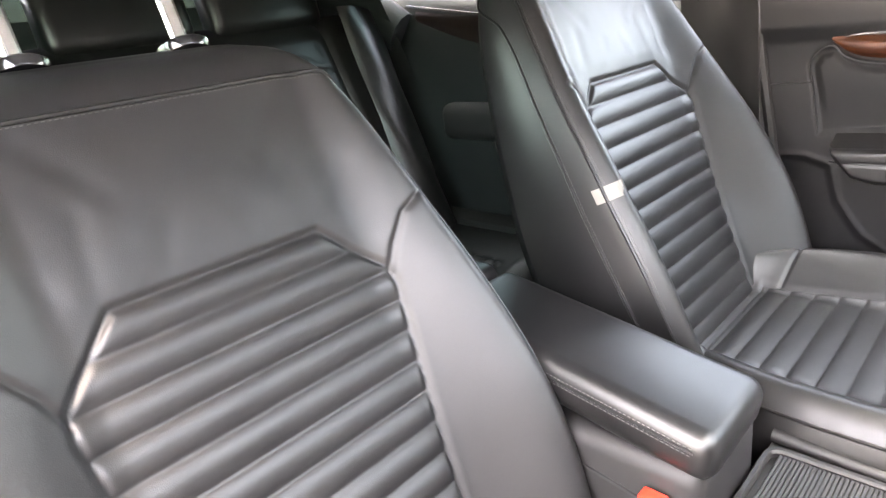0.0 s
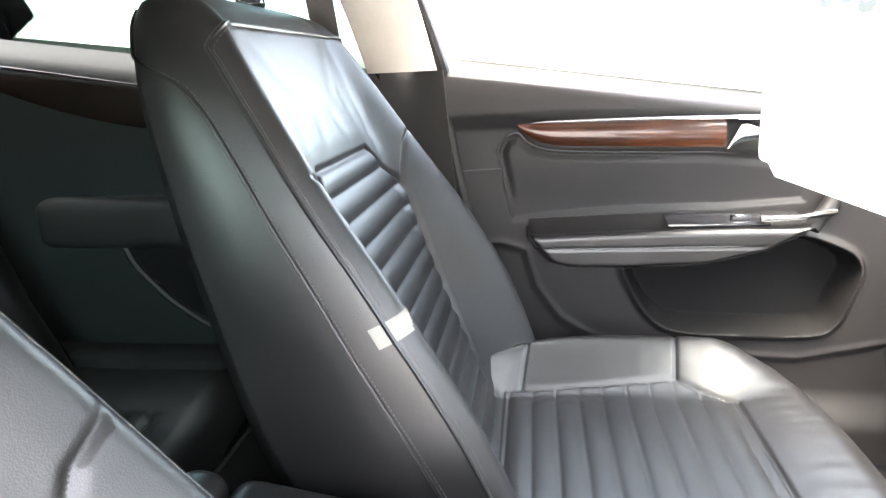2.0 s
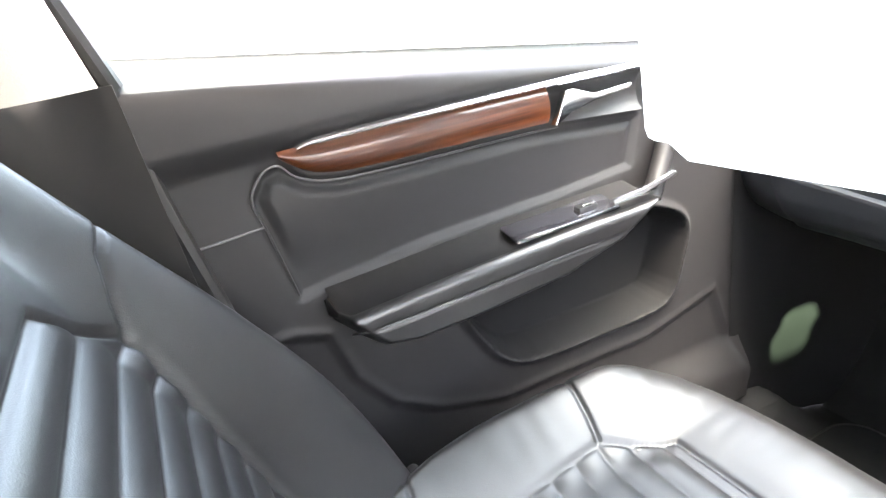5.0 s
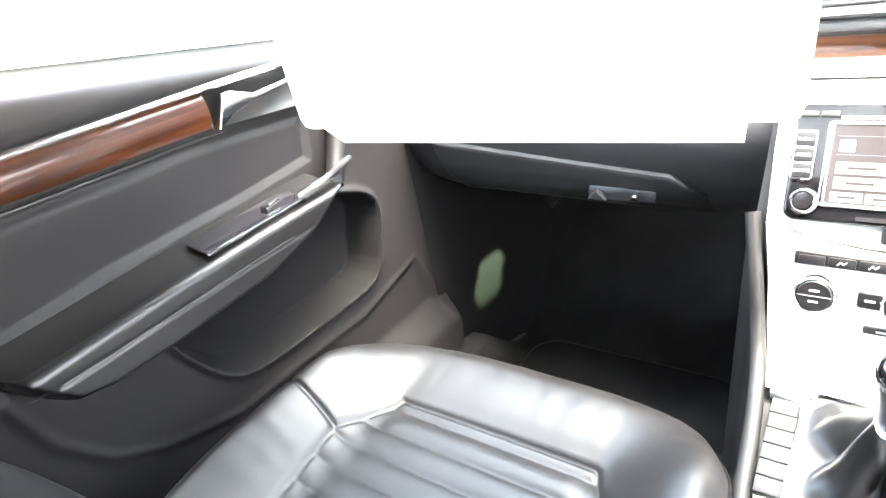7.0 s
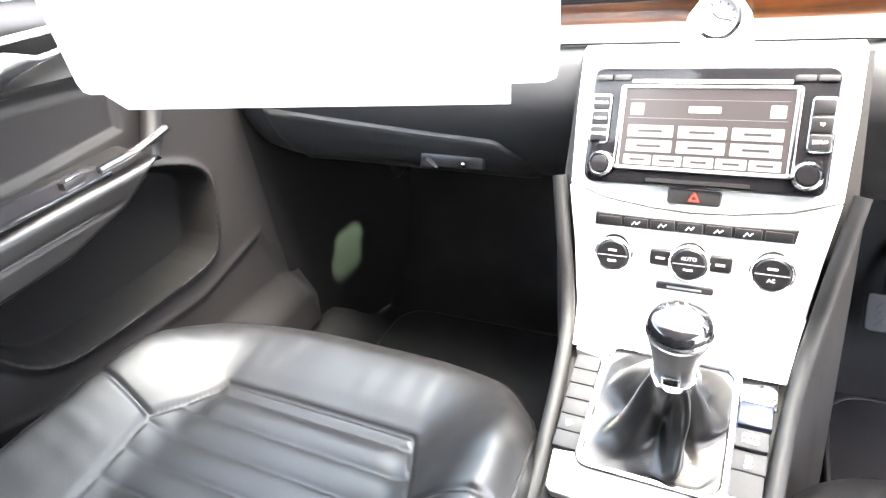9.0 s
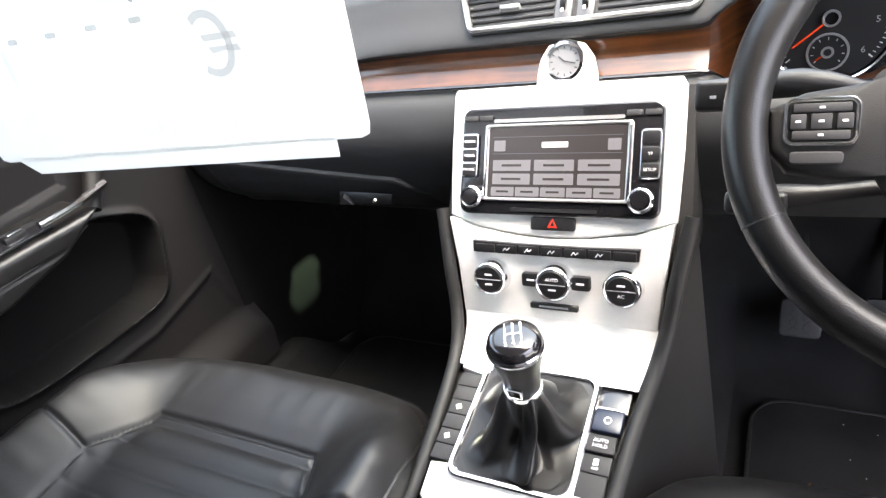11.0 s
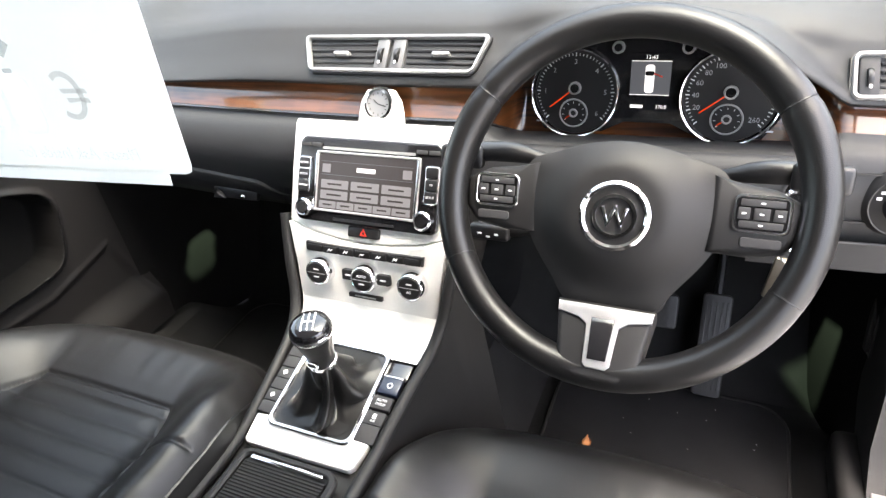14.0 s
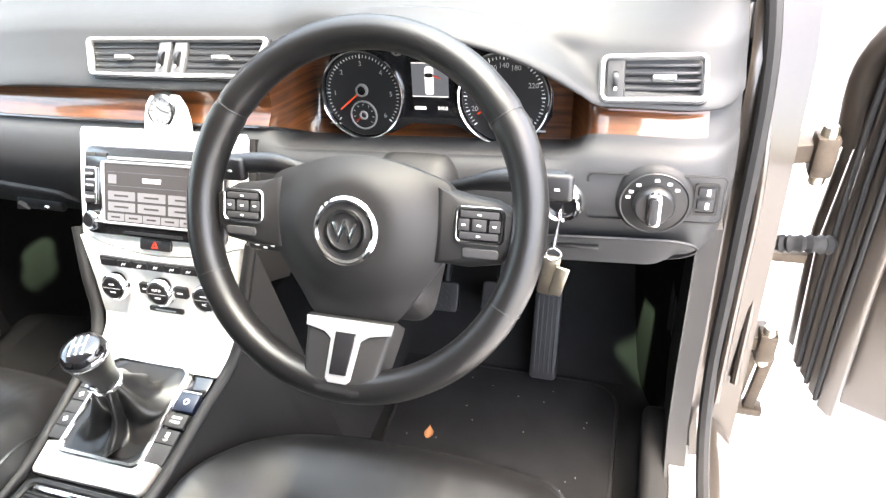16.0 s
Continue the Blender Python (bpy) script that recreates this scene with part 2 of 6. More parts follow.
class Patches:
    """Splits a grid of points into named patches that keep the grid's own smooth normals."""

    def __init__(self, rows, wrap=False, flip=False):
        nj, ni = len(rows), len(rows[0])
        self.rows, self.ni, self.wrap, self.flip = rows, ni, wrap, flip
        p = np.array([[tuple(v) for v in r] for r in rows])
        if wrap:
            du = np.roll(p, -1, 1) - np.roll(p, 1, 1)
        else:
            du = np.gradient(p, axis=1)
        dv = np.gradient(p, axis=0)
        n = np.cross(dv, du) * (-1 if flip else 1)
        self.n = n / np.maximum(np.linalg.norm(n, axis=2, keepdims=True), 1e-12)
        self.sets = {}

    def face(self, key, j, i):
        pts, index, nrm, faces = self.sets.setdefault(key, ([], {}, [], []))
        ids = []
        corners = ((j, i), (j + 1, i), (j + 1, i + 1), (j, i + 1))
        for a, b in corners[::-1] if self.flip else corners:
            b = b % self.ni if self.wrap else b
            if (a, b) not in index:
                index[(a, b)] = len(pts)
                pts.append(self.rows[a][b])
                nrm.append(tuple(self.n[a][b]))
            ids.append(index[(a, b)])
        faces.append(ids)

    def build(self, key, mat, parent, label="", lift=0.0):
        pts, _, nrm, faces = self.sets[key]
        pts = [Vector(p) + Vector(n) * lift for p, n in zip(pts, nrm)]
        return skin(key, pts, faces, nrm, mat, parent, label)


def thing(name, label, category, group="", kind="", at=(0, 0, 0)):
    ob = new(name)
    ob.empty_display_size = 0.05
    ob.location = at
    return tagged(ob, label, category, group, kind)


def solo(name, bm, mat, label, category, group="", kind="", sharp=40.0):
    return tagged(finish(bm, name, mat, None, sharp), label, category, group, kind)


def plane_frame(origin, right, up):
    """A frame lying on a face: x along right, y up the face, z out of it."""
    r = Vector(right).normalized()
    n = r.cross(Vector(up)).normalized()
    u = n.cross(r)
    m = Matrix((r, u, n)).transposed().to_4x4()
    m.translation = origin
    return m


ID = Matrix.Identity(4)


def add_grid(bm, fn, nu, nv, m=ID):
    vs = [[bm.verts.new(m @ Vector(fn(i / nu, j / nv))) for j in range(nv + 1)] for i in range(nu + 1)]
    for i in range(nu):
        for j in range(nv):
            bm.faces.new((vs[i][j], vs[i + 1][j], vs[i + 1][j + 1], vs[i][j + 1]))
    return vs


def grid(fn, nu, nv, m=ID):
    bm = bmesh.new()
    add_grid(bm, fn, nu, nv, m)
    return bm


def add_box(bm, sx, sy, sz, m=ID, r=0.0, seg=2):
    made = bmesh.ops.create_cube(bm, size=1.0, matrix=m @ Matrix.Diagonal((sx, sy, sz, 1)))
    if r:
        edges = list({e for v in made["verts"] for e in v.link_edges})
        bmesh.ops.bevel(bm, geom=edges, offset=r, segments=seg, profile=0.5, affect="EDGES")


def box(sx, sy, sz, m=ID, r=0.0, seg=2):
    bm = bmesh.new()
    add_box(bm, sx, sy, sz, m, r, seg)
    return bm


def rounded(w, h, r, n=5):
    """A rounded rectangle, anticlockwise, centred on the origin. r: one radius or four (from lower left, anticlockwise)."""
    rs = r if isinstance(r, (tuple, list)) else (r,) * 4
    pts = []
    for k, (sx, sy) in enumerate(((-1, -1), (1, -1), (1, 1), (-1, 1))):
        rk = max(rs[k], 1e-5)
        for i in range(n + 1):
            a = radians(180 + 90 * k + 90 * i / n)
            pts.append((sx * (w / 2 - rk) + rk * math.cos(a), sy * (h / 2 - rk) + rk * math.sin(a)))
    return pts


def circle(r, n=32, cx=0, cy=0):
    return [(cx + r * math.cos(2 * math.pi * i / n), cy + r * math.sin(2 * math.pi * i / n)) for i in range(n)]


def add_slab(bm, pts, depth, m=ID, bevel=0.0, base=0.0):
    """A plate of an outline in x, y, from z=base to z=base+depth, its outer rim rounded by bevel."""
    n = len(pts)
    cx, cy = sum(p[0] for p in pts) / n, sum(p[1] for p in pts) / n

    def ring(inset, z):
        out = []
        for i, (x, y) in enumerate(pts):
            (ax, ay), (bx, by) = pts[i - 1], pts[(i + 1) % n]
            tx, ty = bx - ax, by - ay
            k = inset / (math.hypot(tx, ty) or 1)
            out.append(bm.verts.new(m @ Vector((x - ty * k, y + tx * k, z))))
        return out

    top = base + depth
    rings = [ring(0, base)]
    if bevel:
        for k in range(4):
            a = radians(30 * k)
            rings.append(ring(bevel * (1 - math.cos(a)), top - bevel * (1 - math.sin(a))))
    else:
        rings.append(ring(0, top))
    for a, b in zip(rings, rings[1:]):
        for i in range(n):
            bm.faces.new((a[i], a[(i + 1) % n], b[(i + 1) % n], b[i]))
    bm.faces.new(rings[-1])
    bm.faces.new(rings[0][::-1])


def slab(pts, depth, m=ID, bevel=0.0, base=0.0):
    bm = bmesh.new()
    add_slab(bm, pts, depth, m, bevel, base)
    return bm


def add_frame(bm, outer, inner, depth, m=ID, base=0.0, crown=0.0):
    """A ring between two outlines of as many points, z from base to base+depth, with a crowned face."""
    n = len(outer)
    rows = []
    for k, (f, z) in enumerate(((0, base), (0, base + depth - crown), (0.25, base + depth), (0.75, base + depth), (1, base + depth - crown), (1, base))):
        rows.append([bm.verts.new(m @ Vector((a[0] + (b[0] - a[0]) * f, a[1] + (b[1] - a[1]) * f, z))) for a, b in zip(outer, inner)])
    rows.append(rows[0])
    for a, b in zip(rows, rows[1:]):
        for i in range(n):
            bm.faces.new((a[i], a[(i + 1) % n], b[(i + 1) % n], b[i]))


def ring_frame(outer, inner, depth, m=ID, base=0.0, crown=0.0):
    bm = bmesh.new()
    add_frame(bm, outer, inner, depth, m, base, crown)
    return bm


def add_lathe(bm, profile, m=ID, seg=32):
    """Turns a profile of (radius, z) about z."""
    rows = []
    for r, z in profile:
        if r < 1e-6:
            rows.append([bm.verts.new(m @ Vector((0, 0, z)))])
        else:
            rows.append([bm.verts.new(m @ Vector((r * math.cos(2 * math.pi * i / seg), r * math.sin(2 * math.pi * i / seg), z))) for i in range(seg)])
    for a, b in zip(rows, rows[1:]):
        for i in range(seg):
            j = (i + 1) % seg
            if len(a) == 1 and len(b) > 1:
                bm.faces.new((a[0], b[i], b[j]))
            elif len(b) == 1 and len(a) > 1:
                bm.faces.new((a[i], a[j], b[0]))
            elif len(a) > 1:
                bm.faces.new((a[i], a[j], b[j], b[i]))


def lathe(profile, m=ID, seg=32):
    bm = bmesh.new()
    add_lathe(bm, profile, m, seg)
    return bm


def add_tube(bm, pts, r, seg=8, closed=False, squash=1.0):
    pts = [Vector(p) for p in pts]
    n = len(pts)
    rows, up = [], None
    for i, p in enumerate(pts):
        a, b = (pts[i - 1], pts[(i + 1) % n]) if closed else (pts[max(i - 1, 0)], pts[min(i + 1, n - 1)])
        t = (b - a).normalized()
        if up is None:
            up = t.orthogonal().normalized()
        up = (up - t * up.dot(t)).normalized()
        side = t.cross(up)
        rk = r(i / max(n - 1, 1)) if callable(r) else r
        rows.append([bm.verts.new(p + (up * math.cos(2 * math.pi * k / seg) * squash + side * math.sin(2 * math.pi * k / seg)) * rk) for k in range(seg)])
    for i in range(n if closed else n - 1):
        a, b = rows[i], rows[(i + 1) % n]
        for k in range(seg):
            bm.faces.new((a[k], a[(k + 1) % seg], b[(k + 1) % seg], b[k]))
    if not closed:
        bm.faces.new(rows[0][::-1])
        bm.faces.new(rows[-1])


def tube(pts, r, seg=8, closed=False, squash=1.0):
    bm = bmesh.new()
    add_tube(bm, pts, r, seg, closed, squash)
    return bm


def spline(pts, n=8):
    """Catmull-Rom through the points."""
    p = [Vector(q) for q in pts]
    p = [2 * p[0] - p[1], *p, 2 * p[-1] - p[-2]]
    out = []
    for a, b, c, d in zip(p, p[1:], p[2:], p[3:]):
        for i in range(n):
            t = i / n
            out.append(0.5 * (2 * b + (c - a) * t + (2 * a - 5 * b + 4 * c - d) * t * t + (3 * b - a - 3 * c + d) * t ** 3))
    return out + [p[-2]]


def curve_at(table, x):
    """Smooth value at x from rows of (x, value), with the slope carried through each row."""
    if x <= table[0][0]:
        return table[0][1]
    last = len(table) - 1

    def slope(i):
        p, q = table[max(i - 1, 0)], table[min(i + 1, last)]
        return (q[1] - p[1]) / max(q[0] - p[0], 1e-6)

    for i in range(last):
        (p, fp), (q, fq) = table[i], table[i + 1]
        if x <= q:
            h = max(q - p, 1e-6)
            t = (x - p) / h
            return (2 * t ** 3 - 3 * t * t + 1) * fp + (t ** 3 - 2 * t * t + t) * h * slope(i) + (3 * t * t - 2 * t ** 3) * fq + (t ** 3 - t * t) * h * slope(i + 1)
    return table[-1][1]


def smooth(a, b, x):
    t = min(1.0, max(0.0, (x - a) / (b - a)))
    return t * t * (3 - 2 * t)


def words(text, size, m, mat, parent, name="lettering", mirrored=False, depth=0.0002):
    cu = bpy.data.curves.new(name, "FONT")
    cu.body, cu.size, cu.extrude, cu.align_x, cu.align_y, cu.resolution_u = text, size, depth, "CENTER", "CENTER", 2
    tmp = new(name, cu)
    me = bpy.data.meshes.new_from_object(tmp)
    bpy.data.objects.remove(tmp)
    me.transform(m @ Matrix.Diagonal((-1 if mirrored else 1, 1, 1, 1)))
    me.materials.append(mat)
    ob = new(name, me)
    ob.parent = parent
    return ob


def at(m, x, y, z=0.0):
    return m @ Matrix.Translation((x, y, z))


def dist_poly(x, y, poly):
    """Distance from a point to a closed outline, and whether it lies inside."""
    best, inside = 9.0, False
    n = len(poly)
    for i in range(n):
        (ax, ay), (bx, by) = poly[i], poly[(i + 1) % n]
        dx, dy = bx - ax, by - ay
        t = max(0, min(1, ((x - ax) * dx + (y - ay) * dy) / (dx * dx + dy * dy)))
        best = min(best, math.hypot(x - ax - t * dx, y - ay - t * dy))
        if (ay > y) != (by > y) and x < (bx - ax) * (y - ay) / (by - ay) + ax:
            inside = not inside
    return best, inside


def dist_line(x, y, line):
    best = 9.0
    for (ax, ay), (bx, by) in zip(line, line[1:]):
        dx, dy = bx - ax, by - ay
        t = max(0, min(1, ((x - ax) * dx + (y - ay) * dy) / (dx * dx + dy * dy)))
        best = min(best, math.hypot(x - ax - t * dx, y - ay - t * dy))
    return best


# ---- ground and far surroundings ----
def ground_height(u, v):
    a, r = 2 * math.pi * u, 300 * v ** 3
    return (r * math.cos(a), r * math.sin(a), 0.0)


ground_bm = grid(ground_height, 48, 24)
bmesh.ops.remove_doubles(ground_bm, verts=ground_bm.verts, dist=0.0005)
solo("ground", ground_bm, CONCRETE, "pale worn concrete yard in full sun", "ground", kind="structure")

# ---- car shell ----


def floor_height(x, y):
    z = 0.235
    z += 0.19 * (1 - smooth(0.09, 0.17, abs(x)))
    z += 0.5 * smooth(0.47, 0.72, y)
    z += 0.11 * smooth(0.62, 0.70, abs(x)) * (1 - smooth(0.3, 0.45, y))
    z += 0.22 * smooth(-0.92, -0.98, y)
    return z


solo("floor", grid(lambda u, v: (-0.76 + 1.47 * u, -2.0 + 2.75 * v, floor_height(-0.76 + 1.47 * u, -2.0 + 2.75 * v)), 60, 90), CARPET,
     "black carpeted car floor with a raised centre tunnel", "floor", kind="structure")


def roof_point(u, v):
    x, y = -0.66 + 1.32 * u, -2.05 + 2.0 * v
    return (x, y, 1.43 - 0.10 * (abs(x) / 0.66) ** 4 - 0.10 * ((y + 0.95) / 1.1) ** 4)


roof = grid(roof_point, 24, 24)
solo("ceiling", roof, HEADLINER, "pale cloth headliner under the car roof", "headliner", kind="structure")
outer = grid(lambda u, v: Vector(roof_point(u, v)) * 1.0 + Vector((0, 0, 0.03)), 24, 24)
solo("roof", outer, BODY_PAINT, "dark grey metallic car roof panel", "roof", kind="structure")

# windscreen and windows
screen = thing("windscreen", "green tinted windscreen glass above the dashboard", "windscreen", kind="structure")
pane = part("pane", grid(lambda u, v: ((-0.74 + 1.48 * u) * (1 - 0.16 * v), 0.93 - 1.0 * v - 0.10 * (2 * u - 1) ** 2, 1.03 + 0.335 * v + 0.03 * math.sin(math.pi * v)), 16, 12), GLASS, screen)
pane.visible_shadow = False
part("lower_band", tube(spline([(-0.74 + 1.48 * u / 12, 0.93 - 0.10 * (u / 6 - 1) ** 2, 1.036) for u in range(13)], 4), 0.012, 8), RUBBER, screen, "black band along the foot of the glass")


def side_window(name, y0, y1, z_low0, z_low1, top, label, sx=-1, pane_mat=None):
    t = thing(name, label, "window", kind="structure")
    p = part("pane", grid(lambda u, v: (sx * (0.755 - 0.13 * v ** 1.2), (y0 + (y1 - y0) * u), (z_low0 + (z_low1 - z_low0) * u) * (1 - v) + top * v), 6, 6), pane_mat or GLASS, t)
    p.visible_shadow = pane_mat is not None
    return t


side_window("window_1", -0.60, 0.50, 1.10, 1.00, 1.34, "closed front passenger window of green tinted glass")
side_window("window_2", -1.62, -0.72, 1.235, 1.10, 1.345, "closed rear window of dark green tinted glass", -1, DARK_GLASS)
# unseen window; its clearer tint is set to light the passenger seat's side
side_window("window_4", -1.62, -0.72, 1.12, 1.11, 1.34, "closed rear window of green tinted glass", 1, REAR_GLASS)
rear = thing("window_3", "sloping rear window of green tinted glass", "window", kind="structure")
rp = part("pane", grid(lambda u, v: ((-0.62 + 1.24 * u), -2.05 - 0.3 * (1 - v), 1.205 + 0.11 * v), 8, 4), DARK_GLASS, rear)

# pillars and rails
for nm, pts, r, mt, lb in (
    ("a_pillar", [(-0.765, 0.88, 1.05), (-0.745, 0.55, 1.18), (-0.695, 0.2, 1.31), (-0.635, -0.12, 1.385)], 0.035, BEIGE, "beige trimmed windscreen pillar"),
    ("a_pillar", [(0.765, 0.88, 1.05), (0.745, 0.55, 1.18), (0.695, 0.2, 1.31), (0.635, -0.12, 1.385)], 0.035, BEIGE, "beige trimmed windscreen pillar"),
    ("roof_rail", [(-0.62, -0.12, 1.365), (-0.625, -0.6, 1.385), (-0.62, -1.2, 1.38), (-0.60, -1.9, 1.31)], 0.035, HEADLINER, "cloth covered roof rail"),
    ("roof_rail", [(0.62, -0.12, 1.365), (0.625, -0.6, 1.385), (0.62, -1.2, 1.38), (0.60, -1.9, 1.31)], 0.035, HEADLINER, "cloth covered roof rail"),
    # dark colour, not beige, puts the dimness of the rear into these pillars
    ("c_pillar", [(-0.75, -1.62, 1.10), (-0.70, -1.78, 1.22), (-0.61, -1.98, 1.31)], 0.06, FOG, "rear roof pillar coloured dark for the dim rear"),
    ("c_pillar", [(0.75, -1.62, 1.10), (0.70, -1.78, 1.22), (0.61, -1.98, 1.31)], 0.06, FOG, "rear roof pillar coloured dark for the dim rear"),
):
    solo(nm, tube(spline(pts, 6), r, 12, squash=1.3), mt, lb, "pillar", kind="structure")


def b_pillar(sx):
    t = thing("b_pillar", "door pillar, dark below and beige above the belt line", "pillar", kind="structure")
    low = grid(lambda u, v: (sx * (0.725 + 0.035 * math.sin(math.pi * u) - 0.01 * v + 0.02), -0.60 - 0.15 * u + 0.05 * (1 - v), 0.30 + 0.815 * v), 8, 12)
    ext = bmesh.ops.extrude_face_region(low, geom=low.faces[:])
    bmesh.ops.translate(low, verts=[g for g in ext["geom"] if isinstance(g, bmesh.types.BMVert)], vec=(sx * 0.05, 0, 0))
    part("lower_trim", low, TRIM_GREY, t, "dark grey grained lower trim")
    up = grid(lambda u, v: (sx * (0.735 - 0.13 * v ** 1.2 - 0.02 * math.sin(math.pi * u)), -0.612 - 0.125 * u - 0.05 * v, 1.115 + 0.25 * v), 8, 10)
    ext = bmesh.ops.extrude_face_region(up, geom=up.faces[:])
    bmesh.ops.translate(up, verts=[g for g in ext["geom"] if isinstance(g, bmesh.types.BMVert)], vec=(sx * 0.05, 0, 0))
    part("upper_trim", up, BEIGE, t, "beige upper trim")
    slot = [(sx * (0.727 - 0.13 * v ** 1.2), -0.628 - 0.04 * v - dy, 1.115 + 0.25 * v) for v, dy in ((0.95, 0.02), (0.45, 0.02), (0.33, 0.025), (0.28, 0.045), (0.31, 0.065), (0.45, 0.075), (0.95, 0.075))]
    part("slot_outline", tube(spline(slot, 5), 0.0035, 6), BEIGE, t)
    return t


b_pillar(-1)
belt = grid(lambda u, v: (-0.705 + 0.10 * v ** 1.2, -0.735 - 0.045 * u - 0.03 * v, 0.75 + 0.62 * v), 3, 14)
ext = bmesh.ops.extrude_face_region(belt, geom=belt.faces[:])
bmesh.ops.translate(belt, verts=[g for g in ext["geom"] if isinstance(g, bmesh.types.BMVert)], vec=(-0.003, 0, 0))
solo("seat_belt", belt, WEBBING, "dark brown seat belt webbing hanging beside the pillar", "seat belt")


# ---- seats ----
BACK_TILT = radians(23)
WIDTHS = [(0.0, 0.235), (0.116, 0.255), (0.271, 0.27), (0.435, 0.268), (0.58, 0.255), (0.687, 0.242), (0.774, 0.229), (0.832, 0.219), (0.88, 0.208), (0.915, 0.197), (0.945, 0.184), (0.968, 0.170), (0.985, 0.152), (0.995, 0.132), (1.0, 0.115)]
BOLSTER = [(0.0, 0.075), (0.3, 0.085), (0.5, 0.068), (0.66, 0.045), (0.8, 0.028), (0.9, 0.015), (1.0, 0.0)]
REAR = [(0.0, 0.09), (0.2, 0.115), (0.4, 0.125), (0.6, 0.112), (0.75, 0.099), (0.85, 0.089), (0.92, 0.080), (0.97, 0.075), (1.0, 0.070)]
BACK_LEN, PANEL_LEN = 0.765, 0.735


def back_panel():
    L = PANEL_LEN
    return [(-0.13, 0.07 * L), (0.13, 0.07 * L), (0.15, 0.36 * L), (0.170, 0.605 * L), (0.166, 0.635 * L), (0.108, 0.722 * L), (-0.108, 0.722 * L), (-0.166, 0.635 * L), (-0.170, 0.605 * L), (-0.15, 0.36 * L)]


def side_strip(v):
    """How far the side strip reaches back from the front edge, in twelfths of the side."""
    return curve_at([(0.0, 2.4), (0.5, 2.8), (0.77, 3.3), (0.85, 4.6), (0.88, 7.0), (0.91, 11.0), (0.93, 13.0)], v)


def seat_back(t, base, cover_mat, tag=False):
    """The leather backrest: fluted panel, bolsters, yoke, side strips and rear shell, cut from one closed skin."""
    L = BACK_LEN
    panel = back_panel()
    P = PANEL_LEN
    seams = [[(s * 0.168, 0.622 * P), (s * 0.18, 0.66 * P), (s * 0.20, 0.70 * P), (s * 0.245, 0.735 * P)] for s in (-1, 1)]
    folds = [[(s * a, b * P), (s * c, d * P)] for s in (-1, 1) for a, b, c, d in ((0.112, 0.735, 0.100, 0.83), (0.128, 0.71, 0.165, 0.80), (0.05, 0.735, 0.030, 0.80), (0.07, 0.85, 0.12, 0.93))]
    nf, ns, nb, nv = 220, 12, 8, 330

    def front(x, z, w):
        a = abs(x)
        half = 0.15
        v = z / L
        b = curve_at(BOLSTER, v)
        k = smooth(half * 0.93, w * 0.96, a)
        y = b * k
        d, ins = dist_poly(x, z, panel)
        if ins:
            fl = abs(math.sin(math.pi * (z - 0.0335) / 0.0355)) ** 0.62
            y += 0.0060 * fl * smooth(-0.001, 0.008, d) + 0.0012 * smooth(0, 0.02, d) - 0.0052
        else:
            y += 0.0055 * min(1.0, d / 0.006) ** 0.55 + 0.002 * smooth(0, 0.03, d) - 0.0055
            y += 0.0006 * noise.noise(Vector((x * 9 + base[0] * 7, z * 9, 3.1))) + 0.0003 * noise.noise(Vector((x * 34 + base[0] * 7, z * 26, 8.1)))
            g = min(dist_line(x, z, s) for s in seams)
            y -= 0.0042 * math.exp(-((g / 0.0036) ** 2)) * (1 - smooth(w - 0.03, w - 0.006, a))
            if v > 0.69:
                y -= 0.0011 * math.exp(-((min(dist_line(x, z, s) for s in folds) / 0.012) ** 2)) * smooth(0.69, 0.74, v)
        edge = max(0.0, (a - (w - 0.03)) / 0.03)
        y -= 0.022 * edge ** 2.6
        top = max(0.0, (v - 0.912) / 0.088)
        y -= 0.018 * top + 0.034 * top ** 3.2
        return y

    rows = []
    for j in range(nv + 1):
        v = j / nv
        z = L * v
        w = curve_at(WIDTHS, v)
        rear = -curve_at(REAR, v)
        loop = []
        for i in range(nf + 1):
            s = math.sin((2 * i / nf - 1) * math.pi / 2) * 0.35 + (2 * i / nf - 1) * 0.65
            loop.append((s * w, front(s * w, z, w), z))
        fe = loop[-1][1]
        for i in range(1, ns + 1):
            q = i / ns
            loop.append((w + 0.010 * math.sin(math.pi * q), fe + (rear - fe) * q, z))
        for i in range(1, nb):
            s = 1 - 2 * i / nb
            loop.append((s * w, rear - 0.03 * (1 - s * s), z))
        for i in range(0, ns):
            q = 1 - i / ns
            loop.append((-w - 0.010 * math.sin(math.pi * q), fe + (rear - fe) * q, z))
        rows.append(loop)
    M = Matrix.Translation(base) @ Matrix.Rotation(BACK_TILT, 4, "X")
    m_len = len(rows[0])
    cut = Patches([[M @ Vector(p) for p in r] for r in rows], wrap=True)
    for j in range(nv):
        v = (j + 0.5) / nv
        for i in range(m_len):
            if i < nf:
                x, z = (rows[j][i][0] + rows[j + 1][i + 1][0]) / 2, (rows[j][i][2] + rows[j + 1][i][2]) / 2
                seam_z = P * (0.622 + 0.113 * smooth(0.165, 0.245, abs(x)) ** 0.7)
                k = "fluted_panel" if dist_poly(x, z, panel)[1] else ("shoulder_cover" if z > seam_z and (abs(x) > 0.165 or z > 0.615 * P) else "bolster_cover")
            else:
                side_i = i - nf if i < nf + ns else (m_len - i if i >= nf + ns + nb - 1 else 99)
                k = "side_cover" if side_i <= side_strip(v) else "rear_shell"
            cut.face(k, j, i)
